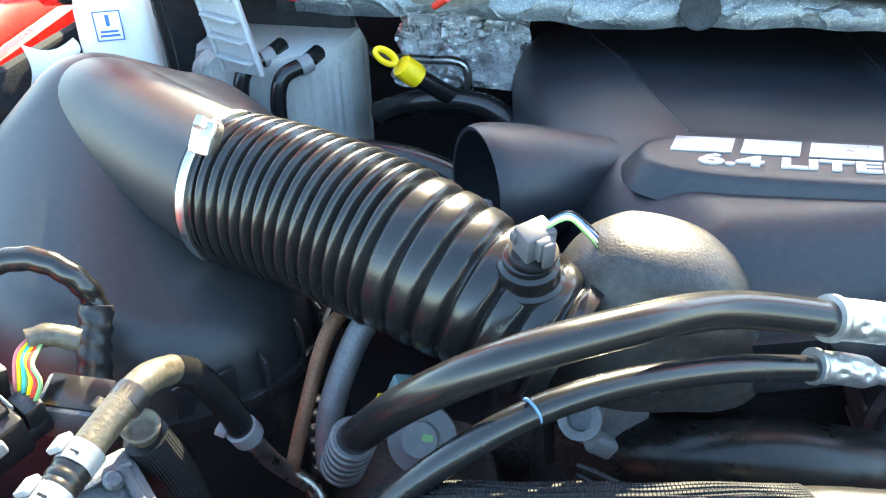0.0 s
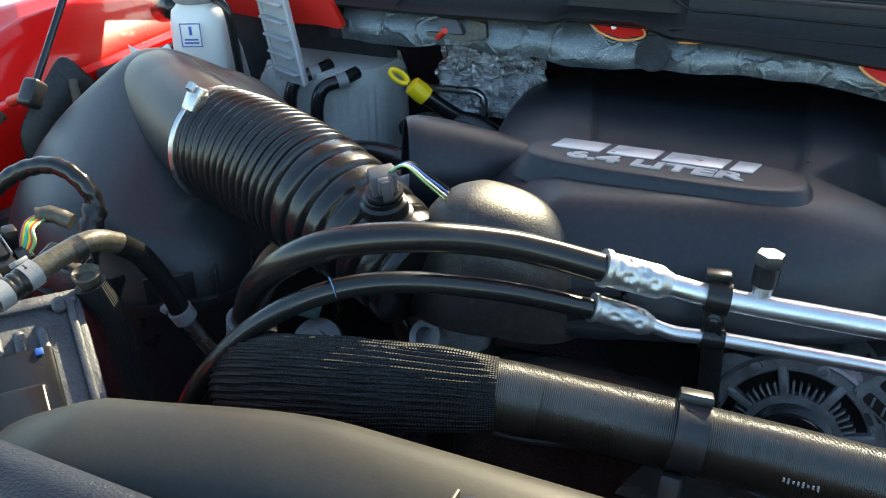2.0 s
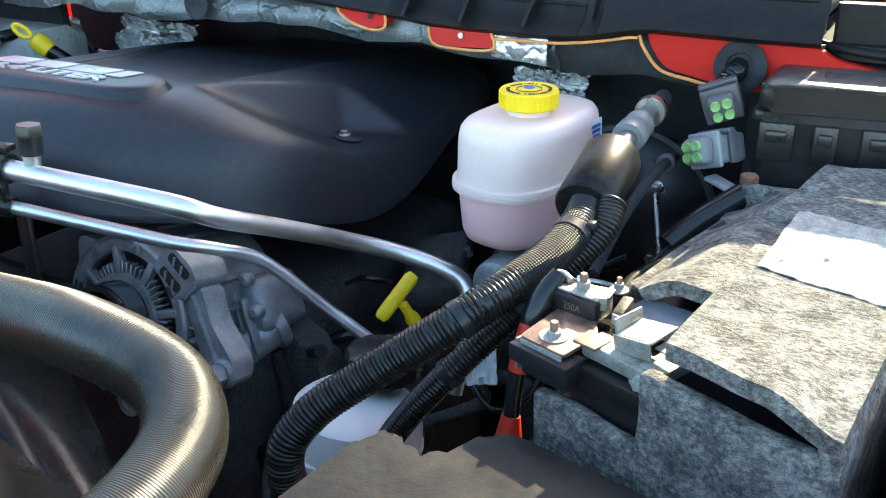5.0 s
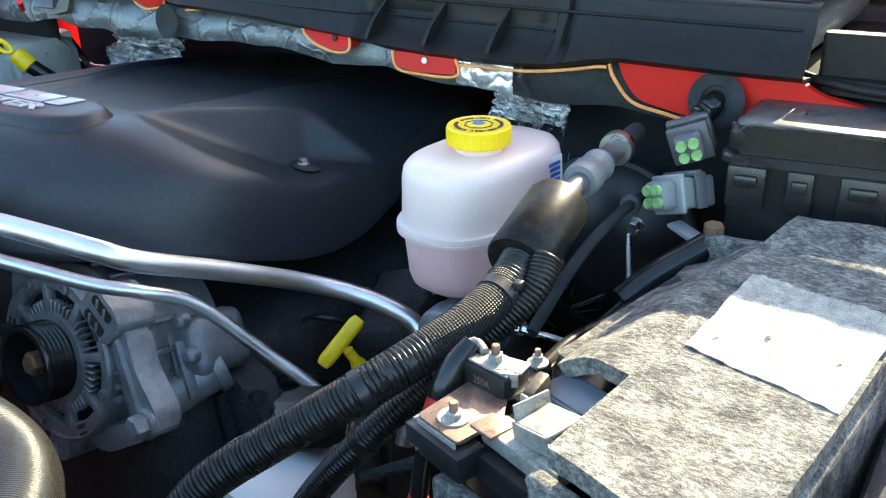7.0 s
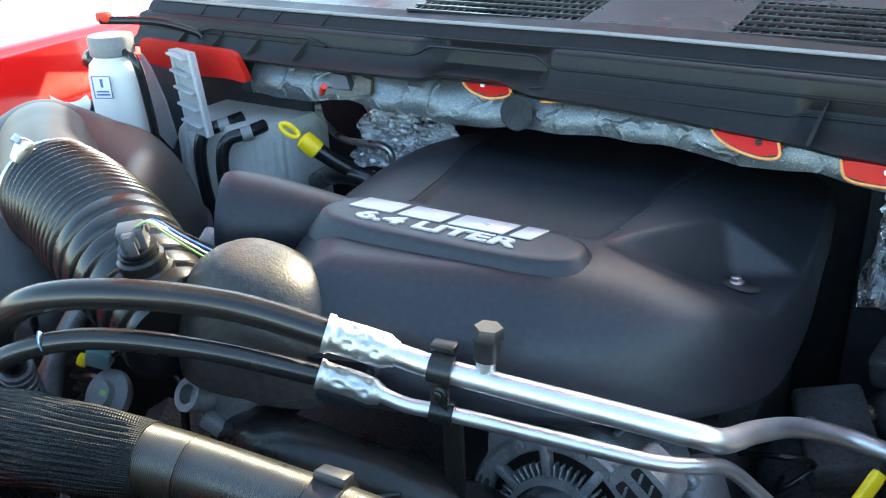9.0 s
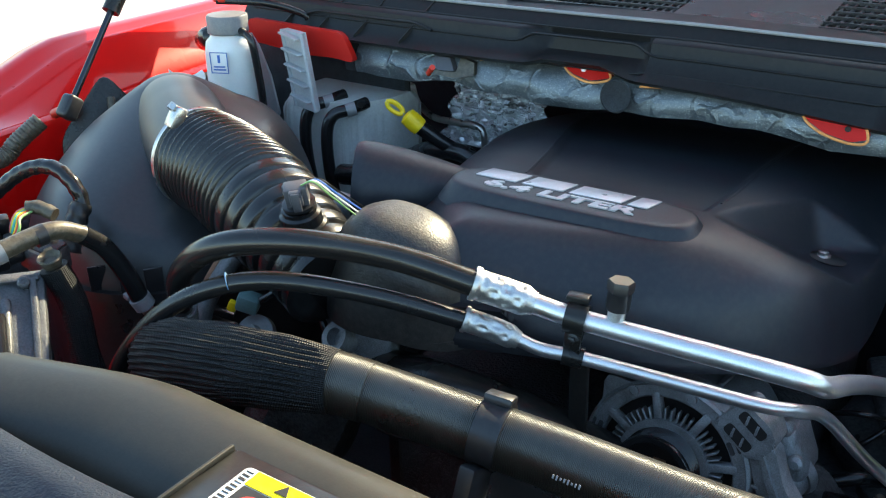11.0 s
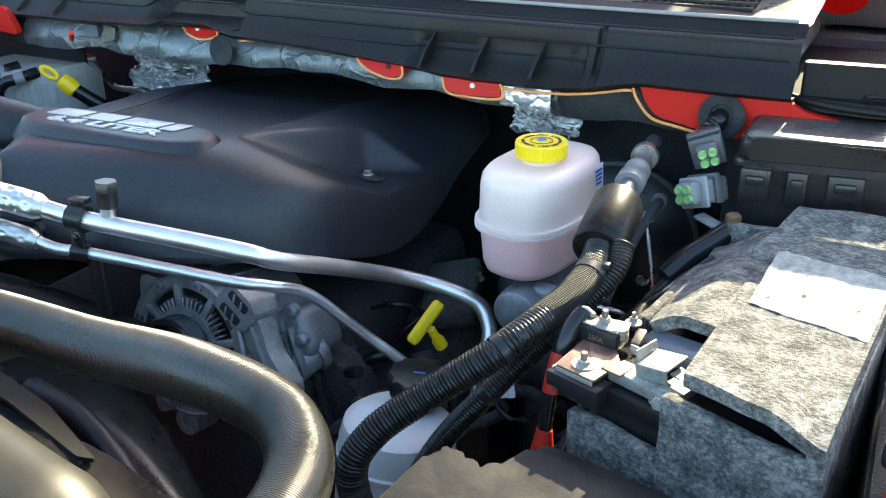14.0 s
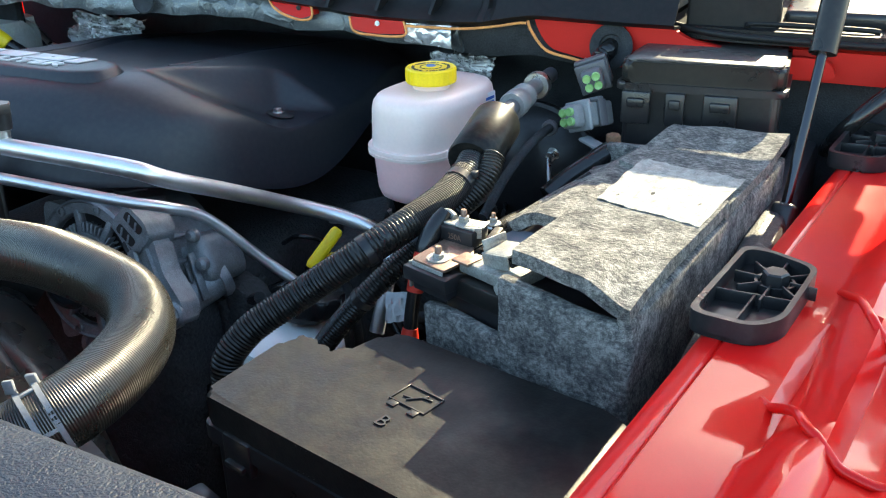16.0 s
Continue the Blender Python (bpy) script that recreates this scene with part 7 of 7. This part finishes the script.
    poly = rounded([bq(u, v)[:2] for u, v in uv], 0.008, 3)
    return prism(poly, z0, z1, None, bevel, 3)


def wall(a, b, z0, z1, t=0.012):
    a, b = Vector((*bq(*a)[:2],)), Vector((*bq(*b)[:2],))
    d = b - a
    m = Matrix.Translation(((a.x + b.x) / 2, (a.y + b.y) / 2, (z0 + z1) / 2)) @ pose(0, 0, 0, 0, 0, math.degrees(math.atan2(d.y, d.x)))
    bm = box(d.length, t, z1 - z0, m, 0.004, 3)
    bmesh.ops.subdivide_edges(bm, edges=[e for e in bm.edges if e.calc_length() > 0.03], cuts=6, use_grid_fill=True)
    for v in bm.verts:
        v.co += Vector((noise.noise(v.co * 30), noise.noise(v.co * 30 + Vector((7, 0, 0))), noise.noise(v.co * 25 + Vector((0, 9, 0))))) * 0.0022
    return bm


bat = thing("battery", (0.89, 0.66, 1.0), "car battery with a fuse block on its terminal", "battery")
part("case", prism([bq(u, v)[:2] for u, v in ((0.05, 0.05), (0.95, 0.05), (0.95, 0.92), (0.05, 0.92))], 1.05, 1.235, None, 0.004), PLASTIC, bat)
part("top_rim", prism([bq(u, v)[:2] for u, v in ((0.03, 0.03), (0.42, 0.03), (0.42, 0.3), (0.03, 0.3))], 1.222, 1.24, None, 0.003), GLOSSY, bat)
HANDLE = surf("blue_grey_plastic", (0.13, 0.15, 0.18), 0.42, var=0.15, scale=40, fine=500, bump=0.1)
HD = at(0.846, 0.589, 1.257, 8, -11, -31)
grip = part("handle", box(0.078, 0.024, 0.004, HD, 0.0015, 2), HANDLE, bat, "blue-grey moulded battery handle")
part("lip", box(0.078, 0.003, 0.01, HD @ pose(0, -0.012, -0.005), 0.001), HANDLE, grip)
wrap = thing("battery_wrap", (0.89, 0.66, 1.05), "grey fibre felt heat wrap folded round the battery", "battery cover")
part("front_panel", wall((0.41, 0.012), (1.0, 0.012), 1.08, 1.264), FELT, wrap)
part("front_panel", wall((0.0, 0.012), (0.42, 0.012), 1.08, 1.213), FELT, wrap, "lower cut-away front panel")
part("side_panel", wall((0.985, 0.0), (0.985, 1.0), 1.08, 1.272), FELT, wrap)
part("side_panel", wall((0.02, 0.36), (0.012, 1.0), 1.1, 1.248), FELT, wrap)
part("back_panel", wall((0.0, 0.985), (1.0, 0.985), 1.08, 1.272), FELT, wrap)


def top_sheet(uv, z_of, t, n=22):
    """A felt sheet over a four-cornered patch, sagging and waved."""
    rows = []
    for i in range(n + 1):
        row = []
        for j in range(n + 1):
            a, b = i / n, j / n
            u = (uv[0][0] * (1 - a) + uv[1][0] * a) * (1 - b) + (uv[3][0] * (1 - a) + uv[2][0] * a) * b
            v = (uv[0][1] * (1 - a) + uv[1][1] * a) * (1 - b) + (uv[3][1] * (1 - a) + uv[2][1] * a) * b
            x, y, _ = bq(u, v)
            row.append((x, y, z_of(u, v) + 0.0022 * noise.noise(Vector((x * 28, y * 28, 1)))))
        rows.append(row)
    return thick(skin(rows), t)


part("top_flap", top_sheet([(0.5, -0.015), (1.01, -0.01), (1.01, 0.52), (0.42, 0.48)], lambda u, v: 1.288 + 0.006 * sstep(0.25, 0.0, v) - 0.012 * sstep(0.2, -0.02, v) * sstep(0.8, 1.0, u), 0.011), FELT, wrap, "lifted felt top flap")
part("top_flap", top_sheet([(0.12, 0.285), (0.56, 0.26), (0.56, 0.9), (-0.02, 0.94)], lambda u, v: 1.279 - 0.03 * sstep(0.32, -0.02, u), 0.011), FELT, wrap, "felt top flap")
part("top_flap", top_sheet([(0.3, 0.72), (1.01, 0.5), (1.01, 1.01), (0.36, 1.02)], lambda u, v: 1.284 + 0.01 * sstep(0.85, 1.0, v), 0.011), FELT, wrap, "felt top flap at the back")
part("pale_patch", top_sheet([(0.5, 0.37), (0.995, 0.35), (0.995, 0.66), (0.44, 0.7)], lambda u, v: 1.2889 + 0.0016 * noise.noise(Vector((u * 26, v * 20, 5))), 0.0006, 60), PALEFELT, wrap, "pale smooth patch on the felt")

fuse = thing("terminal_fuse", (0.8, 0.57, 1.2), "battery terminal fuse block with zinc studs and copper straps", "fuse block")
TM = Matrix.Translation((0.779, 0.553, 1.244)) @ pose(0, 0, 0, 0, 0, -17) @ Matrix.Diagonal((0.7, 0.7, 0.8, 1))
part("strap", prism(rounded([(-0.018, -0.03), (0.034, -0.03), (0.034, 0.02), (0.012, 0.045), (-0.03, 0.045)], 0.004), 0, 0.003, TM @ pose(0, 0, 0.002), 0.0008), COPPER, fuse)
part("strap_lip", box(0.05, 0.002, 0.006, TM @ pose(0.008, -0.031, 0.0), 0.0006), ZINC, fuse)
part("side_plate", box(0.003, 0.05, 0.03, TM @ pose(-0.022, -0.006, -0.014), 0.001), ZINC, fuse)
part("tray", join(box(0.07, 0.03, 0.016, TM @ pose(0.01, -0.024, -0.009), 0.002), box(0.054, 0.02, 0.01, TM @ pose(0.016, -0.026, -0.02), 0.002)), PLASTIC, fuse)
blk_ = part("fuse_block", box(0.05, 0.034, 0.02, TM @ pose(-0.012, 0.053, 0.011, 0, 0, 6), 0.003), PLASTIC, fuse)
part("rating", text_mesh("250A", 0.009, 0.0003, TM @ pose(-0.012, 0.0357, 0.011, 90, 0, 6)), COPPER, blk_, "printed rating 250A")
part("top_strap", join(box(0.048, 0.012, 0.002, TM @ pose(-0.012, 0.047, 0.022, 0, 0, 6), 0.0006), box(0.03, 0.02, 0.002, TM @ pose(0.0, 0.06, 0.0225, 0, 0, 20), 0.0006), box(0.014, 0.002, 0.012, TM @ pose(0.012, 0.048, 0.018, 0, 0, 40), 0.0006)), ZINC, fuse)
part("arm", sweep([TM @ Vector((-0.03, 0.056, 0.024)), TM @ Vector((-0.044, 0.058, 0.027)), TM @ Vector((-0.048, 0.05, 0.025)), TM @ Vector((-0.046, 0.042, 0.022))], 0.003, 10, 0.003), ZINC, fuse)
part("guard", box(0.012, 0.03, 0.012, TM @ pose(0.03, 0.062, 0.014, 10, 0, 15), 0.003), WORN, fuse, "dirty plastic guard")
for p, h, r in (((0.006, -0.01, 0.005), 0.005, 0.0052), ((-0.012, 0.053, 0.022), 0.007, 0.005), ((0.005, 0.088, 0.016), 0.006, 0.0036)):
    a = TM @ Vector(p)
    nut = part("nut", hexbolt(a, a + Vector((0, 0, 1)), r, h, 1.6), ZINC, fuse)
    part("washer", lathe([(r * 1.9, 0.0), (r * 1.9, 0.0012), (r, 0.0015)], along(a, a + Vector((0, 0, 1))), 22), ZINC, nut)
    part("stud", lathe([(r * 0.55, 0), (r * 0.55, h + r), (r * 0.45, h + r * 1.2)], along(a, a + Vector((0, 0, 1))), 14), COPPER, nut)
clampb = thing("terminal_clamp", (0.84, 0.54, 1.2), "bright zinc battery terminal clamp with a side bolt", "terminal clamp")
KM = at(0.836, 0.547, 1.25, 0, 0, -20)
part("body", join(box(0.056, 0.02, 0.011, KM @ pose(-0.002, -0.008, -0.002), 0.0025), box(0.018, 0.034, 0.01, KM @ pose(0.022, 0.002, 0.0), 0.002)), ZINC, clampb)
part("saddle", join(box(0.028, 0.026, 0.0018, KM @ pose(0.004, 0.003, 0.0165, 4, -10), 0.0006), box(0.028, 0.0018, 0.012, KM @ pose(0.004, -0.01, 0.01, 4, -10), 0.0006), box(0.0018, 0.026, 0.012, KM @ pose(-0.0105, 0.004, 0.017, 0, -14), 0.0006)), ZINC, clampb)
part("lip", prism([(0, 0), (0.02, 0.003), (0.017, 0.012), (0, 0.014)], 0, 0.0016, KM @ pose(0.016, -0.004, 0.012, 0, 14), 0.0004), ZINC, clampb)
part("brass_tongue", box(0.018, 0.018, 0.0025, at(0.808, 0.543, 1.2535, 0, 0, -17), 0.0008), COPPER, clampb)
part("tab", box(0.008, 0.0018, 0.008, KM @ pose(-0.03, 0.016, 0.005), 0.0006), ZINC, clampb)
part("side_bolt", hexbolt((0.847, 0.5295, 1.243), (0.84, 0.42, 1.262), 0.006, 0.008, 1.5), ZINC, clampb)
part("steel_strip", box(0.012, 0.036, 0.002, at(0.866, 0.535, 1.262, 0, 6, -20), 0.0005), ZINC, clampb)
boot = thing("terminal_boot", (0.75, 0.56, 1.1), "red rubber terminal boot with black tape on the cable", "cable boot")
part("cable", sweep([(0.759, 0.59, 1.262), (0.754, 0.578, 1.246), (0.75, 0.566, 1.222), (0.748, 0.556, 1.19), (0.748, 0.55, 1.165)], 0.0062, 16, 0.004), RUBBER, boot)
part("hood", sweep([(0.762, 0.596, 1.268, 0.006), (0.757, 0.586, 1.257, 0.0085), (0.753, 0.576, 1.243, 0.0088), (0.751, 0.571, 1.233, 0.0075)], 0.0088, 18, 0.003), RUBBER, boot)
part("sleeve", sweep([(0.7515, 0.572, 1.236), (0.75, 0.565, 1.22), (0.749, 0.56, 1.204)], 0.0076, 16, 0.003), REDBOOT, boot, "red sleeve on the cable")
part("boot", sweep([(0.748, 0.551, 1.172, 0.0068), (0.748, 0.549, 1.162, 0.0085), (0.748, 0.547, 1.15, 0.0105), (0.748, 0.545, 1.138, 0.0098), (0.748, 0.543, 1.125, 0.0112), (0.748, 0.54, 1.105, 0.0095)], 0.011, 20, 0.003), REDBOOT, boot)

# rear fuse box with its grey plugs
fb = thing("fuse_box", (0.9, 0.94, 1.15), "black plastic fuse box with a flat lid and clips", "fuse box")
FP = [(0.824, 0.877), (0.99, 0.9), (0.978, 1.02), (0.826, 0.995)]
lid = part("lid", prism(rounded(FP, 0.015), 1.322, 1.345, None, 0.006, 3), GLOSSY, fb)
# paler than the lid's sides: part dust, part painted glare
part("top_plate", prism(rounded([(x - (x - 0.905) * 0.05, y - (y - 0.945) * 0.06) for x, y in FP], 0.012), 1.344, 1.347, None, 0.002), LIDGLARE, lid, "dusty flat lid top, paled to stand for glare")
part("rim", prism(rounded([(x + (x - 0.905) * 0.04, y + (y - 0.945) * 0.06) for x, y in FP], 0.012), 1.315, 1.323, None, 0.002), PLASTIC, fb)
part("base", prism(rounded([(x - (x - 0.905) * 0.04, y - (y - 0.945) * 0.05) for x, y in FP], 0.012), 1.2, 1.316, None, 0.004), PLASTIC, fb)
for x, w in ((0.885, 0.02), (0.845, 0.03), (0.93, 0.034)):
    part("clip", join(box(w, 0.008, 0.035, at(x, 0.872 + 0.138 * (x - 0.824), 1.298, 0, 0, 8), 0.002), box(w * 0.6, 0.012, 0.01, at(x, 0.87 + 0.138 * (x - 0.824), 1.304, 0, 0, 8), 0.002)), PLASTIC, fb)
FS = Matrix.Translation((0.895, 0.935, 1.3472)) @ pose(0, 0, 0, 0, 0, 8)
for x0, y0, w, h, rz in ((0, 0.014, 0.05, 0.0015, 0), (-0.024, 0.004, 0.0015, 0.02, 0), (-0.01, 0.002, 0.02, 0.0015, 40), (0.04, 0.006, 0.02, 0.0015, 0), (0.06, -0.004, 0.02, 0.0015, 0)):
    part("symbol_line", box(w, h, 0.0012, FS @ pose(x0, y0, 0, 0, 0, rz), 0.0002), PLASTIC, fb)


def big_plug(c, d, label, shell, rim):
    """Grey plug with four green seals in its face, a stepped collar, side clips and a tail."""
    g = thing("wiring_connector", c, label, "connector", "sealed plugs")
    m = along(c, d, 20) @ Matrix.Diagonal((0.82, 0.82, 0.82, 1))
    part("body", join(box(0.029, 0.03, 0.02, m @ pose(0, 0, -0.009), 0.006, 3), box(0.033, 0.032, 0.05, m @ pose(0, 0, -0.045), 0.004, 3)), shell, g)
    part("flange", box(0.042, 0.04, 0.006, m @ pose(0, 0, -0.021), 0.006, 3), rim, g)
    part("lever", join(box(0.044, 0.006, 0.012, m @ pose(0, 0.019, -0.042), 0.002), box(0.004, 0.034, 0.014, m @ pose(0.0195, 0, -0.045), 0.001), box(0.004, 0.034, 0.014, m @ pose(-0.0195, 0, -0.045), 0.001)), SENSOR, g)
    for e in (-0.008, 0.008):
        part("clip_rib", box(0.003, 0.004, 0.026, m @ pose(e, 0.017, -0.052), 0.001), shell, g)
    for i in (-1, 1):
        for j in (-1, 1):
            part("seal", lathe([(0.0025, 0.003), (0.005, 0.004), (0.0056, 0.003), (0.0056, -0.002)], m @ pose(0.0062 * i, 0.0062 * j, 0.001), 18), GREEN, g, "pale green rubber seal")


big_plug((0.783, 0.839, 1.289), (0.733, 0.729, 1.303), "grey wiring plug with four green seals", GREY, PALE)
big_plug((0.796, 0.876, 1.32), (0.83, 0.756, 1.315), "dark slate wiring plug with four green seals", SENSOR, SENSOR)
solo("plug_cable", sweep([(0.783, 0.924, 1.323), (0.781, 0.942, 1.328), (0.788, 0.958, 1.34), (0.79, 0.985, 1.345)], 0.0105, 18, 0.002, rings(0.005, 0.12)), RUBBER, "black ribbed cable into the body grommet", "cable")
gs = thing("ground_stud", (0.835, 0.835, 1.24), "brown sealed stud beside the fuse box", "stud")
part("stud", hexbolt((0.835, 0.835, 1.262), (0.835, 0.835, 1.4), 0.008, 0.016, 1.6), RUSTY, gs)
part("boot", sweep([(0.838, 0.84, 1.262), (0.82, 0.82, 1.25), (0.8, 0.8, 1.235), (0.785, 0.78, 1.22)], 0.012, 16, 0.005), RUBBER, gs)
solo("eyelet", box(0.03, 0.016, 0.004, at(0.81, 0.845, 1.262, 0, 10, -25), 0.003), PALE, "pale metal eyelet on a cable end", "cable eyelet")
for pts, r in (([(0.8, 0.8, 1.23), (0.775, 0.76, 1.2), (0.77, 0.7, 1.2), (0.78, 0.63, 1.22)], 0.007), ([(0.83, 0.78, 1.25), (0.8, 0.74, 1.23), (0.79, 0.68, 1.235), (0.8, 0.62, 1.25)], 0.005), ([(0.79, 0.72, 1.22), (0.76, 0.68, 1.19), (0.76, 0.62, 1.15), (0.74, 0.56, 1.08)], 0.009)):
    solo("battery_cable", sweep(pts, r, 14, 0.005), RUBBER, "black cable beside the battery", "cable", "battery cables")

# hood rest pad on the fender ledge
def rest_pad(y, s=0.82):
    x = MID + 0.79 + 0.12 * (y - 0.3)
    rp = thing("hood_stop_base", (x + 0.03, y, 1.262), "black ribbed plastic pad bolted to the fender ledge", "fender pad", "fender pads")
    m = Matrix.Translation((x + 0.024, y, 1.2625)) @ pose(0, 0, 0, 0, 0, -7) @ Matrix.Diagonal((s, s, s, 1))
    out = rounded([(-0.04, -0.075), (0.012, -0.075), (0.03, -0.05), (0.03, 0.06), (-0.02, 0.075), (-0.04, 0.07)], 0.015, 5)
    inn = [(px * 0.86 - 0.0005, py * 0.92) for px, py in out]
    part("floor", prism(out, 0.0, 0.004, m, 0.001), PLASTIC, rp)
    bm = bmesh.new()
    lv = [[bm.verts.new(m @ Vector((px, py, z))) for px, py in ring] for ring, z in ((out, 0.001), (out, 0.019), (inn, 0.019), (inn, 0.003))]
    for a, b in zip(lv, lv[1:]):
        for k in range(len(a)):
            n = (k + 1) % len(a)
            bm.faces.new((a[k], a[n], b[n], b[k]))
    part("rim", bm, PLASTIC, rp)
    part("bolt_ring", lathe([(0.016, 0.003), (0.017, 0.013), (0.0145, 0.013), (0.0145, 0.003)], m @ pose(0.002, 0.025, 0), 28, cap=False), PLASTIC, rp)
    for k in range(8):
        a = math.pi * 2 * k / 8
        ln = 0.022 if abs(math.cos(a)) > 0.5 else 0.03
        part("rib", box(ln, 0.002, 0.012, m @ pose(0.002 + (0.015 + ln / 2) * math.cos(a) * 0.9, 0.025 + (0.015 + ln / 2) * math.sin(a), 0.009, 0, 0, math.degrees(a)), 0.0004), PLASTIC, rp)
    part("rib", box(0.064, 0.002, 0.012, m @ pose(-0.005, -0.012, 0.009, 0, 0, 8), 0.0004), PLASTIC, rp)
    part("rib", box(0.002, 0.058, 0.012, m @ pose(-0.004, -0.042, 0.009), 0.0004), PLASTIC, rp)
    a = m @ Vector((0.002, 0.025, 0.004))
    part("bolt", hexbolt(a, a + Vector((0, 0, 1)), 0.0092, 0.015, 1.45), PLASTIC, rp, "black flanged bolt")


rest_pad(0.545)
rest_pad(0.92)

# warning label on its flat pad on the shroud beam
pad_ = thing("label_pad", (0.285, 0.17, 1.3), "flat black plastic pad moulded on the shroud beam", "pad")
part("plate", prism(rounded([(0.182, 0.1), (0.184, 0.206), (0.388, 0.209), (0.393, 0.1)], 0.003), 1.309, 1.3208, None, 0.001), GLOSSY, pad_)
part("edge_rib", box(0.003, 0.1, 0.005, at(0.182, 0.155, 1.3215, 0, 0, 1), 0.001), BEAM, pad_)
part("edge_rib", box(0.004, 0.1, 0.006, at(0.3915, 0.158, 1.3215, 0, 0, 2), 0.001), BEAM, pad_)
label = thing("warning_label", (0.278, 0.17, 1.32), "white and yellow refrigerant warning label", "label")
LM = Matrix.Translation((0.278, 0.171, 1.3211)) @ pose(0, 0, 0, 0, 0, 1.5)
part("sheet", prism(rounded([(-0.0745, -0.035), (0.0745, -0.035), (0.0745, 0.028), (-0.0745, 0.028)], 0.005), 0, 0.0006, LM, 0), WHITE, label)
for x, y, w, h, mat, name in ((-0.0395, 0.0205, 0.05, 0.0125, SIGNAL, "yellow_panel"), (-0.0365, -0.004, 0.055, 0.0345, INK, "black_panel"), (-0.0215, -0.0085, 0.018, 0.012, SIGNAL, "yellow_panel"), (-0.0215, -0.0085, 0.007, 0.006, WHITE, "page_icon")):
    part(name, box(w, h, 0.0006, LM @ pose(x, y, {"black_panel": 0.001, "yellow_panel": 0.0014, "page_icon": 0.0018}[name]), 0), mat, label)
part("red_ring", lathe([(0.0085, 0), (0.0105, 0), (0.0105, 0.0006), (0.0085, 0.0006), (0.0085, 0)], LM @ pose(-0.0485, -0.002, 0.0014), 26, cap=False), REDINK, label)
part("disc", lathe([(0.0082, 0), (0.0082, 0.0004)], LM @ pose(-0.0485, -0.002, 0.0012), 24), WHITE, label)
part("red_bar", box(0.019, 0.0022, 0.0006, LM @ pose(-0.0485, -0.002, 0.0019, 0, 0, -45), 0), REDINK, label)
part("divider", box(0.0012, 0.034, 0.0006, LM @ pose(-0.034, -0.004, 0.0014), 0), WHITE, label)
part("star", lathe([(0.0045, 0), (0.0045, 0.0005)], LM @ pose(-0.0245, 0.0075, 0.0014), 12, lobes=lambda a: 1 + 0.25 * math.cos(6 * a)), WHITE, label)
part("print_bar", box(0.014, 0.002, 0.0005, LM @ pose(-0.02, 0.0015, 0.0014), 0), WHITE, label)
part("triangle", lathe([(0.0055, 0), (0.0055, 0.0005)], LM @ pose(-0.0395, 0.0205, 0.0018, 0, 0, 90), 3), INK, label)
part("lettering", text_mesh("R-134a", 0.0095, 0.0002, LM @ pose(0.013, 0.0215, 0.001)), INK, label, "printed words R-134a")
part("snowflake", lathe([(0.0028, 0), (0.0032, 0), (0.0032, 0.0004), (0.0028, 0.0004), (0.0028, 0)], LM @ pose(-0.009, 0.0215, 0.0009), 12, cap=False), INK, label)
part("oval_stamp", lathe([(0.0088, 0), (0.0098, 0), (0.0098, 0.0004), (0.0088, 0.0004), (0.0088, 0)], LM @ pose(0.028, 0.011, 0.0009) @ Matrix.Diagonal((1, 0.45, 1, 1)), 30, cap=False), INKGREY, label)
part("code_line", box(0.013, 0.002, 0.0004, LM @ pose(0.028, 0.011, 0.0009), 0), INKGREY, label)
part("round_mark", lathe([(0.0018, 0), (0.0026, 0), (0.0026, 0.0004), (0.0018, 0.0004), (0.0018, 0)], LM @ pose(0.066, 0.0195, 0.0009), 16, cap=False), INK, label)
part("tick_mark", box(0.008, 0.0012, 0.0004, LM @ pose(0.052, 0.017, 0.0009, 0, 0, 25), 0), INKGREY, label)
random.seed(9)
for r in range(6):
    for c in range(5):
        if random.random() < 0.72:
            part("print_bar", box(random.uniform(0.006, 0.0115), 0.0016, 0.0004, LM @ pose(0.0 + 0.0145 * c + random.uniform(-0.002, 0.002), 0.005 - 0.0065 * r, 0.0009), 0), INKGREY, label)
for y in (0.0085, -0.0045):
    part("rule", box(0.075, 0.0004, 0.0004, LM @ pose(0.032, y, 0.0009), 0), INKGREY, label)
for k in range(15):
    part("code_bar", box(0.0008 + 0.0006 * (k % 3), 0.0055, 0.0004, LM @ pose(-0.0695, 0.024 - 0.0034 * k, 0.0009, 0, 0, 90), 0), INK, label)
